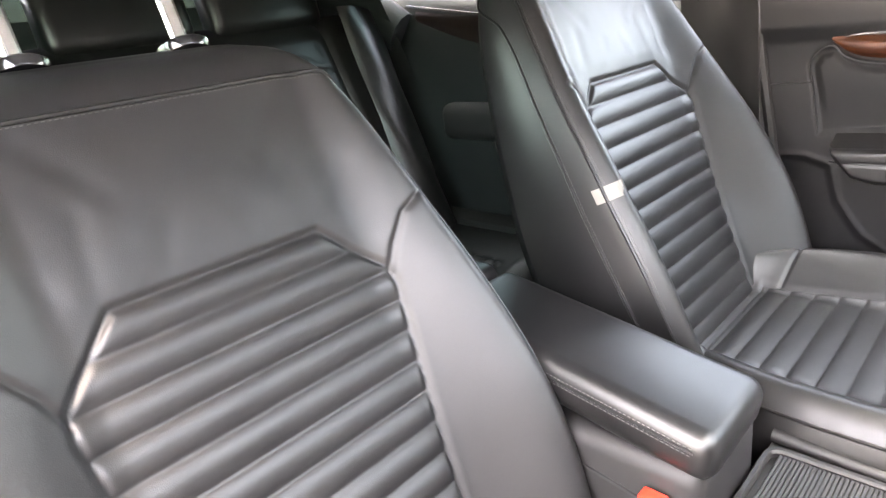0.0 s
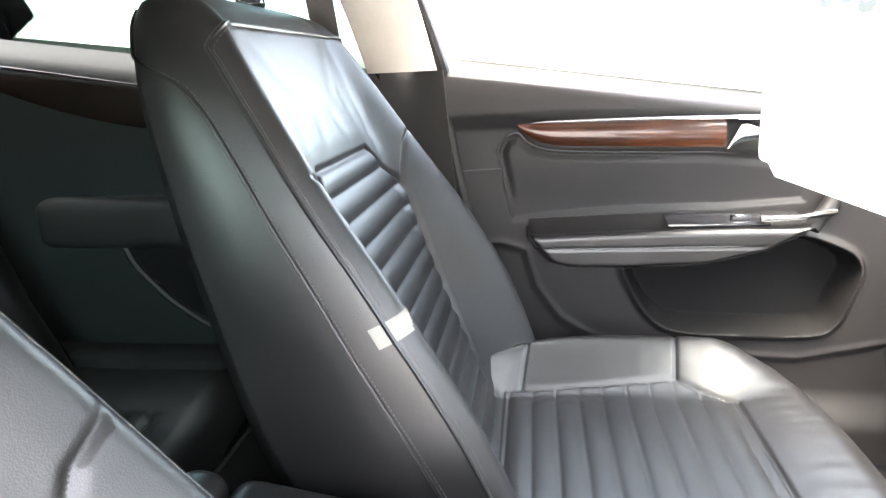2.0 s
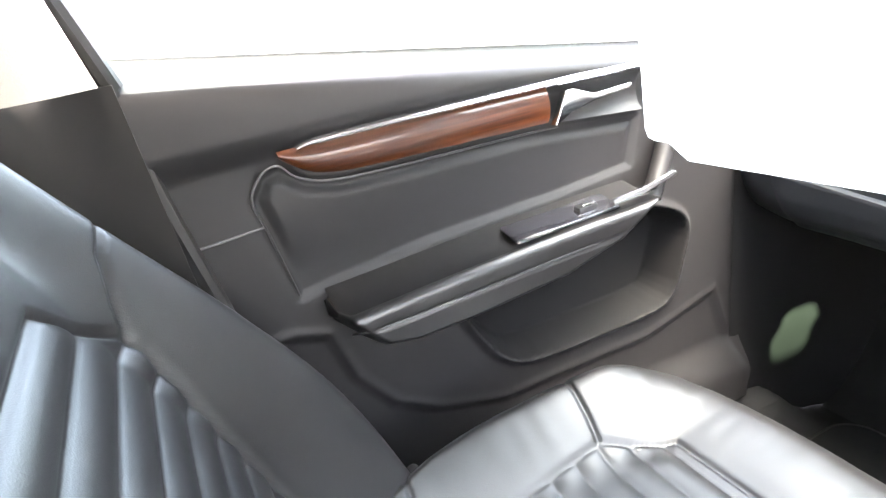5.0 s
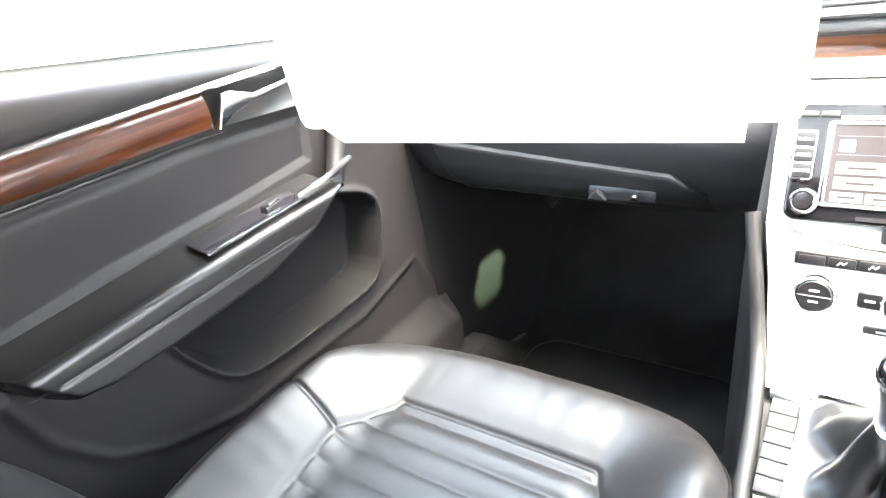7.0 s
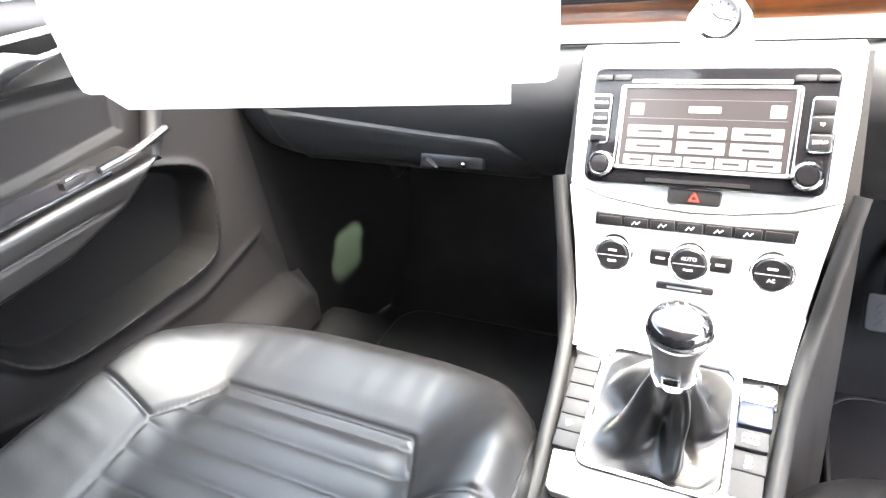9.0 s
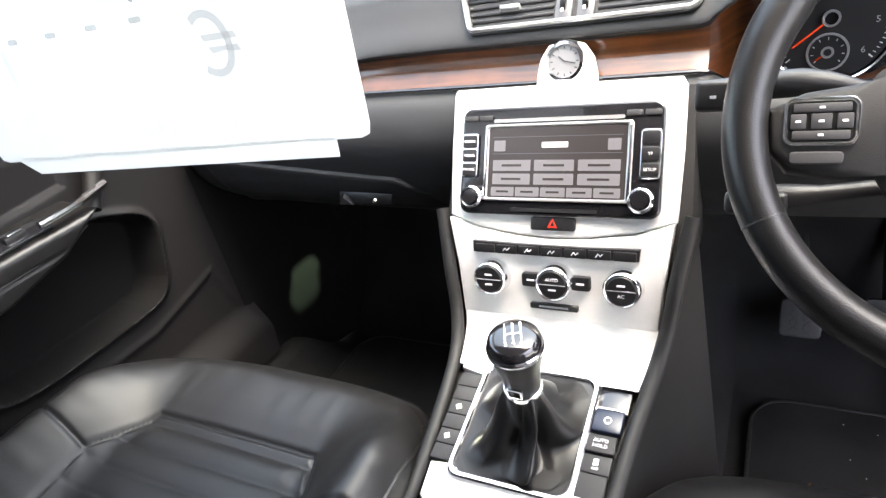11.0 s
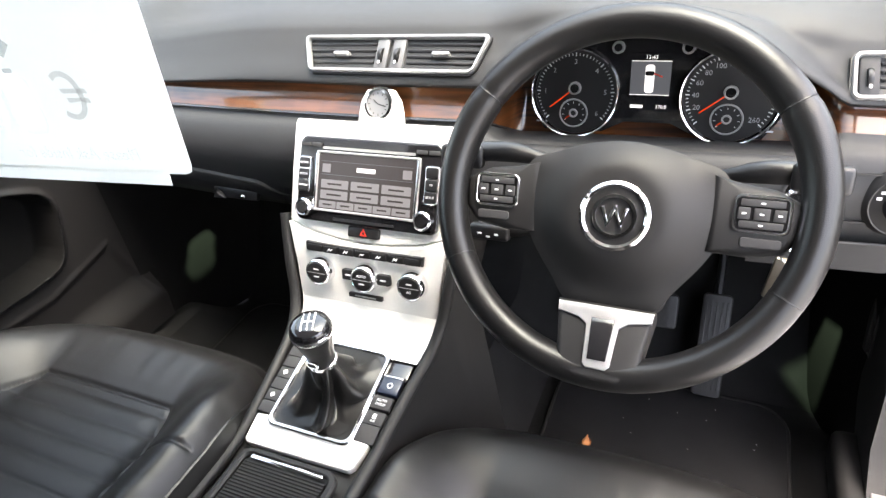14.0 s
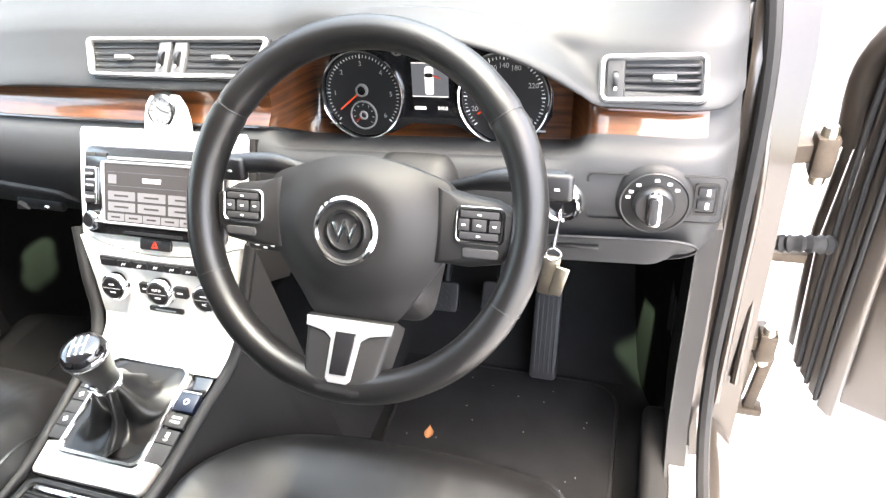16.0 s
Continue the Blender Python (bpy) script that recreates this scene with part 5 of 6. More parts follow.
tagged(part("ribbed_cover", cover, RUBBER, console, "ribbed sliding cup holder cover"), kind="stuff")
part("cover_frame", ring_frame(rounded(0.152, 0.188, 0.020), rounded(0.130, 0.170, 0.012), 0.008, at(CUP, 0, 0, -0.003), 0, 0.003), DARK_PLASTIC, console)
part("pull_bar", box(0.112, 0.008, 0.007, at(CUP, 0, 0.081, 0.003), 0.003), CHROME, console, "chrome pull bar")
part("box_seam", tube([(0.1115, -0.72, 0.655), (0.1115, -0.50, 0.638), (0.1115, -0.36, 0.615)], 0.0025, 6), BLACK_PLASTIC, console)
part("storage_box", box(0.165, 0.40, 0.36, Matrix.Translation((0.028, -0.545, 0.50)), 0.02, 3), DARK_PLASTIC, console)
part("rear_end", box(0.17, 0.10, 0.35, Matrix.Translation((0.028, -0.77, 0.50)), 0.02, 3), DARK_PLASTIC, console)

armrest = thing("armrest", "black leather lidded centre armrest with stitched sides", "armrest")
ARM = Matrix.Translation((0.030, -0.52, 0.722)) @ Matrix.Rotation(radians(-10), 4, "X")
bm = bmesh.new()
add_box(bm, 0.150, 0.375, 0.062, ARM, 0.022, 6)
part("lid", bm, LEATHER, armrest)
part("lid_hinge", box(0.15, 0.05, 0.06, ARM @ Matrix.Translation((0, -0.215, 0.0)), 0.022, 5), LEATHER, armrest)
for sx in (-1, 1):
    part("side_seam", tube([ARM @ Vector((sx * 0.0752, y, 0.010)) for y in (-0.16, 0.0, 0.165)], 0.0016, 6), LEATHER, armrest)
    st = bmesh.new()
    for k in range(60):
        y = -0.165 + 0.0055 * k
        for z in (0.0145, 0.0055):
            add_tube(st, [ARM @ Vector((sx * 0.0755, y, z)), ARM @ Vector((sx * 0.0755, y + 0.0032, z))], 0.0006, 4)
    tagged(part("stitching", st, THREAD, armrest, "pale double stitching"), kind="stuff")

# shift lever
lever = thing("gear_lever", "black gear lever with chrome cap and pleated leather boot", "gear lever")
KN = Vector((0.013, -0.062, 0.752))
axis = (KN - Vector((0.006, -0.045, 0.60))).normalized()


def along(a):
    return KN + axis * a


def boot(u, v):
    """Leather sleeve from the square frame up to the round collar, with sagging pleats."""
    a = 2 * math.pi * u
    c, s = math.cos(a), math.sin(a)
    sq = 1 / max(abs(c), abs(s)) ** 0.75
    foot = GP @ Vector((0.062 * c * min(sq, 1.18), 0.006 + 0.067 * s * min(sq, 1.18), 0.0045))
    neck = along(-0.052) + Vector((0.0175 * c, 0.0175 * s, 0))
    k = smooth(0, 1, v) * 0.45 + v ** 1.6 * 0.55
    p = foot.lerp(neck, v ** 0.8)
    p.z = foot.z + (neck.z - foot.z) * (k ** 1.75)
    fold = math.sin(3 * a + 1.9 * math.sin(2 * a) + 4 * v) * 0.009 + 0.003 * math.sin(7 * a + 9 * v)
    turn = (a - 4.95 - 0.9 * (v - 0.35) + math.pi) % (2 * math.pi) - math.pi
    fold += 0.020 * math.exp(-((turn / 0.16) ** 2)) * smooth(0.08, 0.30, v) - 0.013 * math.exp(-(((turn - 0.42) / 0.24) ** 2)) - 0.010 * math.exp(-(((turn + 0.50) / 0.30) ** 2))
    out = Vector((c, s, 0))
    return p + out * fold * math.sin(math.pi * min(1, v * 1.02)) + Vector((0, 0, 0.004 * math.sin(math.pi * v) * (1 + math.sin(3 * a + 1))))


part("boot", grid(boot, 180, 60), LEATHER, lever, "creased black leather boot", sharp=80)
zq = axis.to_track_quat("Z", "Y").to_matrix().to_4x4()
KM = Matrix.Translation(KN) @ zq
part("neck", lathe([(0.0165, -0.060), (0.018, -0.054), (0.0185, -0.040), (0.0215, -0.025), (0.0255, -0.006), (0.026, 0.004), (0.0235, 0.010)], KM, 36), LEATHER, lever)
part("collar", lathe([(0.0165, -0.060), (0.0195, -0.058), (0.0195, -0.053), (0.0170, -0.052)], KM, 36), CHROME, lever, "chrome collar")
part("release_frame", ring_frame(rounded(0.016, 0.012, 0.002, 2), rounded(0.012, 0.008, 0.001, 2), 0.003, plane_frame(along(-0.047) + Vector((0, -0.0185, 0.002)), (1, 0, 0), axis)), CHROME, lever)
cap = part("knob_cap", lathe([(0.0265, 0.000), (0.0265, 0.008), (0.0250, 0.0135), (0.0215, 0.0170), (0.012, 0.0188), (0, 0.0192)], KM, 40), GLOSS_BLACK, lever, "black domed cap with white gate marks")
part("cap_ring", lathe([(0.0262, -0.002), (0.0278, 0.001), (0.0278, 0.005), (0.0262, 0.007)], KM, 40), CHROME, lever)
TOP = KM @ Matrix.Translation((0, 0, 0.0190))
for x in (-0.0075, 0.0, 0.0075):
    part("gate_mark", box(0.0015, 0.016, 0.0014, at(TOP, x, 0, 0.0002)), WHITE_MARK, cap)
part("gate_mark", box(0.0165, 0.0015, 0.0014, at(TOP, 0, 0, 0.0002)), WHITE_MARK, cap)
for x, y, s in ((-0.0075, 0.012, "1"), (0, 0.012, "3"), (0.0075, 0.012, "5"), (-0.0075, -0.012, "2"), (0, -0.012, "4"), (0.0075, -0.012, "6")):
    words(s, 0.007, at(TOP, x, y, -0.0006), WHITE_MARK, cap, depth=0.001)

# ---- steering wheel ----
WH = plane_frame((0.37, 0.009, 0.931), (1, 0, 0), (0, 0.49, 0.87))
WR = plane_frame((0.368, 0.022, 0.937), (1, 0, 0), (0, 0.563, 0.826))  # rim fitted to the camera's view: a little behind the hub, leaning further
RIM = 0.1718
wheel = thing("steering_wheel", "black leather three-spoke steering wheel with silver trim", "steering wheel")
rim = bmesh.new()
N, S = 160, 22
rows = []
for i in range(N):
    a = 2 * math.pi * i / N
    grip = 0.0012 * (math.exp(-((math.degrees(a) % 180 - 28) / 14) ** 2) + math.exp(-((math.degrees(a) % 180 - 152) / 14) ** 2)) if a < math.pi else 0
    seam = sum(math.exp(-((math.degrees(a) - q) / 0.8) ** 2) for q in (34, 146, 206, 334))
    rr = 0.0165 + grip - 0.0014 * seam
    rows.append([rim.verts.new(WR @ Vector(((RIM + rr * 0.98 * math.cos(b)) * math.cos(a), (RIM + rr * 0.98 * math.cos(b)) * math.sin(a), rr * 1.12 * math.sin(b)))) for b in (2 * math.pi * k / S for k in range(S))])
for i in range(N):
    for k in range(S):
        rim.faces.new((rows[i][k], rows[(i + 1) % N][k], rows[(i + 1) % N][(k + 1) % S], rows[i][(k + 1) % S]))
part("rim", rim, LEATHER, wheel, sharp=80)
for q in (34, 146, 206, 334):
    a = radians(q)
    part("rim_seam", tube([WR @ Vector(((RIM + 0.0158 * math.cos(b)) * math.cos(a), (RIM + 0.0158 * math.cos(b)) * math.sin(a), 0.0178 * math.sin(b))) for b in (2 * math.pi * k / 20 for k in range(20))], 0.0010, 5, closed=True), BLACK_PLASTIC, wheel)
PAD_HALF = [(0.030, -0.099), (0.046, -0.092), (0.060, -0.072), (0.081, -0.043), (0.097, -0.012), (0.101, 0.010), (0.098, 0.030), (0.089, 0.045), (0.065, 0.054), (0.034, 0.063)]
PAD = PAD_HALF + [(0.0, 0.067)] + [(-x, y) for x, y in PAD_HALF[::-1]]
pad_s = [(p.x, p.y) for p in spline([(x, y, 0) for x, y in PAD + PAD[:1]], 5)[:-1]]
pad = bmesh.new()
n_p = len(pad_s)
rings = []
for k in range(20):
    f = 1 - (k / 20) ** 1.4
    rings.append([pad.verts.new(WH @ Vector((x * f, y * f, -0.013 + 0.008 * (1 - f ** 6) + 0.019 * (1 - smooth(0.040, 0.088, f * math.hypot(x, y * 1.05)))))) for x, y in pad_s])
back_ring = [pad.verts.new(WH @ Vector((x * 0.98, y * 0.98, -0.035))) for x, y in pad_s]
rings = [back_ring] + rings
for a, b in zip(rings, rings[1:]):
    for i in range(n_p):
        pad.faces.new((a[i], a[(i + 1) % n_p], b[(i + 1) % n_p], b[i]))
pad.faces.new(rings[-1])
part("airbag_cover", pad, DARK_PLASTIC, wheel, "soft domed airbag cover", sharp=60)
WE = at(WH, 0, -0.0044, 0.0035)
part("emblem_ring", lathe([(0.0275, 0.006), (0.0275, 0.0125), (0.0300, 0.0138), (0.0330, 0.0115), (0.0335, 0.004)], WE, 48), CHROME, wheel, "chrome ring")
emb = part("emblem_disc", lathe([(0, 0.0115), (0.0275, 0.0105), (0.0275, 0.006)], WE, 40), DARK_PLASTIC, wheel)
part("emblem_rim", lathe([(0.0165, 0.0105), (0.0175, 0.0135), (0.0205, 0.0135), (0.0212, 0.0105)], WE, 40), CHROME, emb)
for x, t_ in ((-0.0085, 0.32), (-0.003, -0.32), (0.003, 0.32), (0.0085, -0.32)):
    part("emblem_bar", box(0.0032, 0.023 if abs(x) < 0.005 else 0.018, 0.003, at(WE, x, 0.0, 0.012) @ Matrix.Rotation(t_, 4, "Z"), 0.0008), CHROME, emb)
for sx in (-1, 1):
    sp = [(sx * 0.080, -0.030), (sx * 0.115, -0.031), (sx * 0.145, -0.026), (sx * 0.158, -0.010), (sx * 0.159, 0.020), (sx * 0.135, 0.032), (sx * 0.105, 0.036), (sx * 0.080, 0.042)]
    sp = sp if sx > 0 else sp[::-1]
    s_ob = part("spoke", slab(sp, 0.030, at(WH, 0, 0, -0.036), 0.009), DARK_PLASTIC, wheel)
    MF = at(WH, sx * 0.124, 0.0095, -0.0065)
    part("button_frame", ring_frame(rounded(0.0475, 0.0345, 0.007), rounded(0.0415, 0.0285, 0.004), 0.0032, MF, 0, 0.0008), CHROME, s_ob, "chrome button frame")
    part("button_bed", slab(rounded(0.041, 0.028, 0.004), 0.002, MF), GLOSS_BLACK, s_ob)
    for dx, dy, w, h in ((0, 0.0098, 0.036, 0.0065), (0, -0.0098, 0.036, 0.0065), (-0.0145, 0, 0.010, 0.011), (0.0145, 0, 0.010, 0.011), (0, 0, 0.013, 0.011)):
        part("button", box(w, h, 0.0035, at(MF, dx, dy, 0.002), 0.001), BUTTON, s_ob)
        part("button_mark", box(0.0035, 0.0015, 0.0004, at(MF, dx, dy, 0.0039)), WHITE_MARK, s_ob)
    part("single_button", slab(rounded(0.034, 0.009, 0.003, 3), 0.003, at(WH, sx * 0.126, -0.0165, -0.007), 0.001), BUTTON, s_ob)
# the lower spoke bends forward to meet the rim
WL = WH @ Matrix.Translation((0, -0.086, -0.0080)) @ Matrix.Rotation(radians(-25), 4, "X")
LOW = [(0.020, -0.083), (0.031, -0.078), (0.039, -0.065), (0.047, -0.012), (0.047, -0.006)]
lowsp = part("lower_spoke", slab([(-x, y) for x, y in LOW[::-1]] + LOW, 0.030, at(WL, 0, 0, -0.030), 0.005), DARK_PLASTIC, wheel)
TEE = [(0.046, -0.010), (0.045, -0.020), (0.024, -0.024), (0.0155, -0.030), (0.0130, -0.068), (0.009, -0.072)]
part("silver_trim", slab(([(-x, y) for x, y in TEE] + TEE[::-1]), 0.004, at(WL, 0, 0, -0.001), 0.001), SATIN, lowsp, "satin silver trim")
part("trim_opening", slab([(-0.0110, -0.023), (-0.0088, -0.064), (0.0088, -0.064), (0.0110, -0.023)], 0.0045, WL, 0.0006), GLOSS_BLACK, lowsp)
part("column_shroud", box(0.10, 0.20, 0.085, Matrix.Translation((0.37, 0.13, 0.835)) @ Matrix.Rotation(radians(27), 4, "X"), 0.025, 4), DARK_PLASTIC, wheel)
for nm, pts in (("indicator_stalk", [(0.33, 0.11, 0.905), (0.25, 0.10, 0.938), (0.163, 0.10, 0.934)]), ("wiper_stalk", [(0.41, 0.11, 0.905), (0.483, 0.10, 0.935), (0.560, 0.10, 0.938)]), ("cruise_stalk", [(0.33, 0.11, 0.845), (0.24, 0.10, 0.836), (0.188, 0.10, 0.832)])):
    stk = part(nm, tube(spline(pts, 5), lambda q: 0.0065 + 0.004 * smooth(0.35, 0.6, q), 10, squash=1.15), BLACK_PLASTIC, wheel)
    side = 1 if pts[2][0] < 0.37 else -1
    part("stalk_head", box(0.052, 0.016, 0.027 if nm != "cruise_stalk" else 0.020, Matrix.Translation(Vector(pts[2]) + Vector((0.016 * side, -0.010, 0.001))) @ Matrix.Rotation(radians(-18), 4, "X"), 0.005, 3), BLACK_PLASTIC, stk, "flat stalk head")
    for k in range(3):
        part("stalk_mark", box(0.005, 0.0006, 0.0025, Matrix.Translation(Vector(pts[2]) + Vector((0.011 * (k - 1) + 0.016 * side, -0.0190, 0.003 - 0.004 * (k % 2))))), WHITE_MARK, stk)

# ---- instrument cluster ----
cluster = thing("instrument_cluster", "instrument cluster with two chrome-ringed dials and a small screen", "instrument cluster")
CL = plane_frame((0.358, 0.308, 0.940), (1, 0, 0), (0, 0.18, 0.98))
part("backing", slab([(-0.14, -0.060), (-0.06, -0.060), (-0.03, -0.045), (0.03, -0.045), (0.06, -0.060), (0.14, -0.060), (0.16, -0.03), (0.16, 0.0), (0.14, 0.045), (0.09, 0.070), (0.0, 0.08), (-0.09, 0.070), (-0.14, 0.045), (-0.16, 0.0), (-0.16, -0.03)], 0.004, at(CL, 0, 0, -0.004)), GLOSS_BLACK, cluster)


def gauge(x, top, labels, sub):
    G = at(CL, x, -0.008, 0.0) @ Matrix.Diagonal((1.07, 1.07, 1.0, 1.0))
    g = part("dial", lathe([(0, 0.002), (0.052, 0.002), (0.053, 0.0)], G, 56), BLACK_PLASTIC, cluster)
    part("dial_bezel", lathe([(0.0535, 0.0), (0.0540, 0.009), (0.0555, 0.010), (0.0565, 0.008), (0.0568, 0.0)], G, 72), CHROME, g, "thin chrome bezel")
    for k in range(49):
        a = radians(222 - 264 * k / 48)
        major = k % (48 // (len(labels) - 1)) == 0
        part("tick", box(0.0008 if not major else 0.0013, 0.003 if not major else 0.0048, 0.0003, at(G, 0.0475 * math.cos(a), 0.0475 * math.sin(a), 0.0022) @ Matrix.Rotation(a - math.pi / 2, 4, "Z")), WHITE_MARK, g)
    for k, s in enumerate(labels):
        if s:
            a = radians(222 - 264 * k / (len(labels) - 1))
            words(s, 0.0085, at(G, 0.0385 * math.cos(a), 0.0385 * math.sin(a), 0.0024), GREY_MARK, g)
    hubm = part("needle_hub", lathe([(0, 0.006), (0.0058, 0.006), (0.0058, 0.002)], at(G, 0, 0.006), 24), GLOSS_BLACK, g)
    part("hub_ring", lathe([(0.0058, 0.002), (0.006, 0.0075), (0.0078, 0.0075), (0.0082, 0.002)], at(G, 0, 0.006), 24), SATIN, hubm)
    a = radians(218)
    part("needle", box(0.034, 0.0016, 0.001, at(G, 0, 0.006, 0.0045) @ Matrix.Rotation(a, 4, "Z") @ Matrix.Translation((0.024, 0, 0)), 0.0004), ORANGE_GLOW, g, "orange pointer")
    SG = at(G, -0.001, -0.026, 0.002)
    sg = part("small_dial", lathe([(0, 0.001), (0.0165, 0.001)], SG, 32), BLACK_PLASTIC, g)
    part("small_bezel", lathe([(0.0165, 0.0), (0.017, 0.003), (0.0182, 0.003), (0.0188, 0.0)], SG, 40), SATIN, sg)
    part("small_hub", lathe([(0.0035, 0.001), (0.0036, 0.003), (0.0055, 0.003), (0.0058, 0.001)], SG, 20), SATIN, sg)
    for k in range(9):
        b = radians(220 - 260 * k / 8)
        part("tick", box(0.0006, 0.0025, 0.0003, at(SG, 0.0135 * math.cos(b), 0.0135 * math.sin(b), 0.0013) @ Matrix.Rotation(b - math.pi / 2, 4, "Z")), WHITE_MARK, sg)
    b = radians(215)
    part("needle", box(0.008, 0.0012, 0.0006, at(SG, 0, 0, 0.002) @ Matrix.Rotation(b, 4, "Z") @ Matrix.Translation((0.009, 0, 0))), ORANGE_GLOW, sg)


gauge(-0.098, 0, ("", "1", "2", "3", "4", "5", "6"), True)
gauge(0.098, 0, ("", "20", "40", "60", "80", "100", "140", "180", "", "220", "", "", "260"), True)
DS = at(CL, 0.0, 0.006, 0.0)
disp = part("display", slab(rounded(0.056, 0.078, 0.003), 0.003, DS), GLOSS_BLACK, cluster)
part("display_area", box(0.050, 0.042, 0.0006, at(DS, 0, 0.008, 0.0033)), SCREEN_MID, disp)
for y in (0.0295, -0.0135):
    part("display_line", box(0.050, 0.0008, 0.0004, at(DS, 0, y, 0.0038)), SCREEN_WHITE, disp)
words("13:43", 0.007, at(DS, 0, 0.034, 0.0036), SCREEN_WHITE, disp)
words("370.8", 0.0062, at(DS, 0.016, -0.029, 0.0036), SCREEN_WHITE, disp)
part("odometer_bar", box(0.016, 0.004, 0.0004, at(DS, -0.015, -0.029, 0.0036)), SCREEN_WHITE, disp)
car = part("car_symbol", slab(rounded(0.0115, 0.036, 0.004), 0.0005, at(DS, -0.001, 0.007, 0.0036)), SCREEN_WHITE, disp)
part("symbol_screen", slab(rounded(0.011, 0.006, 0.002, 3), 0.0004, at(DS, -0.001, 0.014, 0.0041)), GLOSS_BLACK, car)
part("symbol_door", box(0.012, 0.002, 0.0005, at(DS, 0.009, 0.012, 0.004) @ Matrix.Rotation(radians(-20), 4, "Z")), RED_MARK, car)
for x in (-0.043, 0.043):
    pin = part("reset_button", lathe([(0, 0.006), (0.005, 0.006), (0.0055, 0.0)], at(CL, x, 0.052), 20), GLOSS_BLACK, cluster)
    part("button_ring", lathe([(0.0055, 0.0), (0.0058, 0.006), (0.0078, 0.006), (0.0082, 0.0)], at(CL, x, 0.052), 28), SATIN, pin)
for x in (-0.155, 0.155):
    part("small_caption", box(0.016, 0.0022, 0.0004, at(CL, x * 0.93, -0.049, 0.001)), GREY_MARK, cluster)

# ---- driver side switches ----
lights = thing("light_switch", "round headlight switch with a chrome grip", "switch")
LS = plane_frame((0.648, 0.217, 0.852), (1, 0.05, 0), (0, 0.05, 1))
part("recess_line", ring_frame(rounded(0.152, 0.062, 0.006), rounded(0.148, 0.058, 0.005), 0.0025, at(LS, 0.0, 0.002, 0.0)), BLACK_PLASTIC, lights)
part("ring", lathe([(0.0, 0.010), (0.037, 0.010), (0.041, 0.008), (0.045, 0.0)], LS, 56), DARK_PLASTIC, lights)
part("ring_gap", lathe([(0.0365, 0.0104), (0.038, 0.0108), (0.0388, 0.0095)], LS, 56), BLACK_PLASTIC, lights)
knob = part("knob", lathe([(0.0, 0.022), (0.020, 0.022), (0.0225, 0.019), (0.0235, 0.010)], LS, 48), BLACK_PLASTIC, lights)
part("grip", slab(rounded(0.016, 0.042, 0.006), 0.010, at(LS, 0, 0, 0.020), 0.003), CHROME, knob, "chrome grip")
part("grip_face", slab(rounded(0.008, 0.032, 0.003), 0.0012, at(LS, 0, 0, 0.0295), 0.0004), BUTTON, knob)
for a in (150, 165, 128, 88, 60, 38):
    part("position_mark", box(0.005, 0.0035, 0.0005, at(LS, 0.030 * math.cos(radians(a)), 0.030 * math.sin(radians(a)), 0.0102)), WHITE_MARK, lights)
dim = thing("dimmer_switch", "small dashboard dimmer switch", "switch")
DM = at(LS, 0.056, 0.004, 0.0)
part("plate", ring_frame(rounded(0.026, 0.040, 0.003), rounded(0.020, 0.034, 0.002), 0.004, DM), DARK_PLASTIC, dim)
for y in (0.009, -0.008):
    part("roller", box(0.018, 0.012, 0.006, at(DM, 0, y, 0.0), 0.002), BUTTON, dim)
    part("roller_mark", box(0.004, 0.008, 0.0005, at(DM, 0.002, y, 0.0034)), WHITE_MARK, dim)
ign = thing("start_slot", "chrome-ringed key slot beside the steering wheel", "ignition")
IG = plane_frame((0.545, 0.205, 0.848), (1, 0, 0), (0, 0.05, 1))
part("ring", lathe([(0.017, 0.0), (0.018, 0.010), (0.021, 0.012), (0.025, 0.006), (0.027, 0.0)], IG, 40), CHROME, ign)
part("slot", lathe([(0, 0.004), (0.017, 0.004)], IG, 32), GLOSS_BLACK, ign)
keyring = thing("key_set", "key fob with a brass tag hanging below the column", "keys")
part("fob", box(0.022, 0.008, 0.060, Matrix.Translation((0.535, 0.165, 0.765)) @ Matrix.Rotation(radians(8), 4, "Y"), 0.003), KEY_METAL, keyring)
part("tag", box(0.016, 0.003, 0.045, Matrix.Translation((0.548, 0.158, 0.762)) @ Matrix.Rotation(radians(14), 4, "Y"), 0.001), KEY_METAL, keyring)
part("loop", tube([(0.541 + 0.009 * math.cos(a), 0.162, 0.800 + 0.009 * math.sin(a)) for a in (2 * math.pi * k / 16 for k in range(16))], 0.0012, 6, closed=True), CHROME, keyring)
part("stem", tube([(0.545, 0.195, 0.842), (0.543, 0.175, 0.825), (0.541, 0.163, 0.806)], 0.002, 6), CHROME, keyring)
coin = thing("storage_lid", "closed storage lid under the light switch", "compartment")
part("lid", grid(lambda u, v: (0.50 + 0.20 * u, 0.198 + bow(0.5 + 0.2 * u) + 0.012 * v - 0.006, 0.793 - 0.045 * v * (1 - 0.5 * smooth(0.75, 1, u))), 20, 8), SOFT_DASH, coin)
part("lid_gap", tube(spline([(0.50, 0.205, 0.795), (0.60, 0.212, 0.795), (0.68, 0.219, 0.793), (0.705, 0.222, 0.782), (0.69, 0.228, 0.765), (0.66, 0.236, 0.752)], 5), 0.0022, 6), BLACK_PLASTIC, coin)
part("finger_pull", box(0.06, 0.008, 0.006, Matrix.Translation((0.56, 0.212, 0.779)), 0.002), BLACK_PLASTIC, coin)

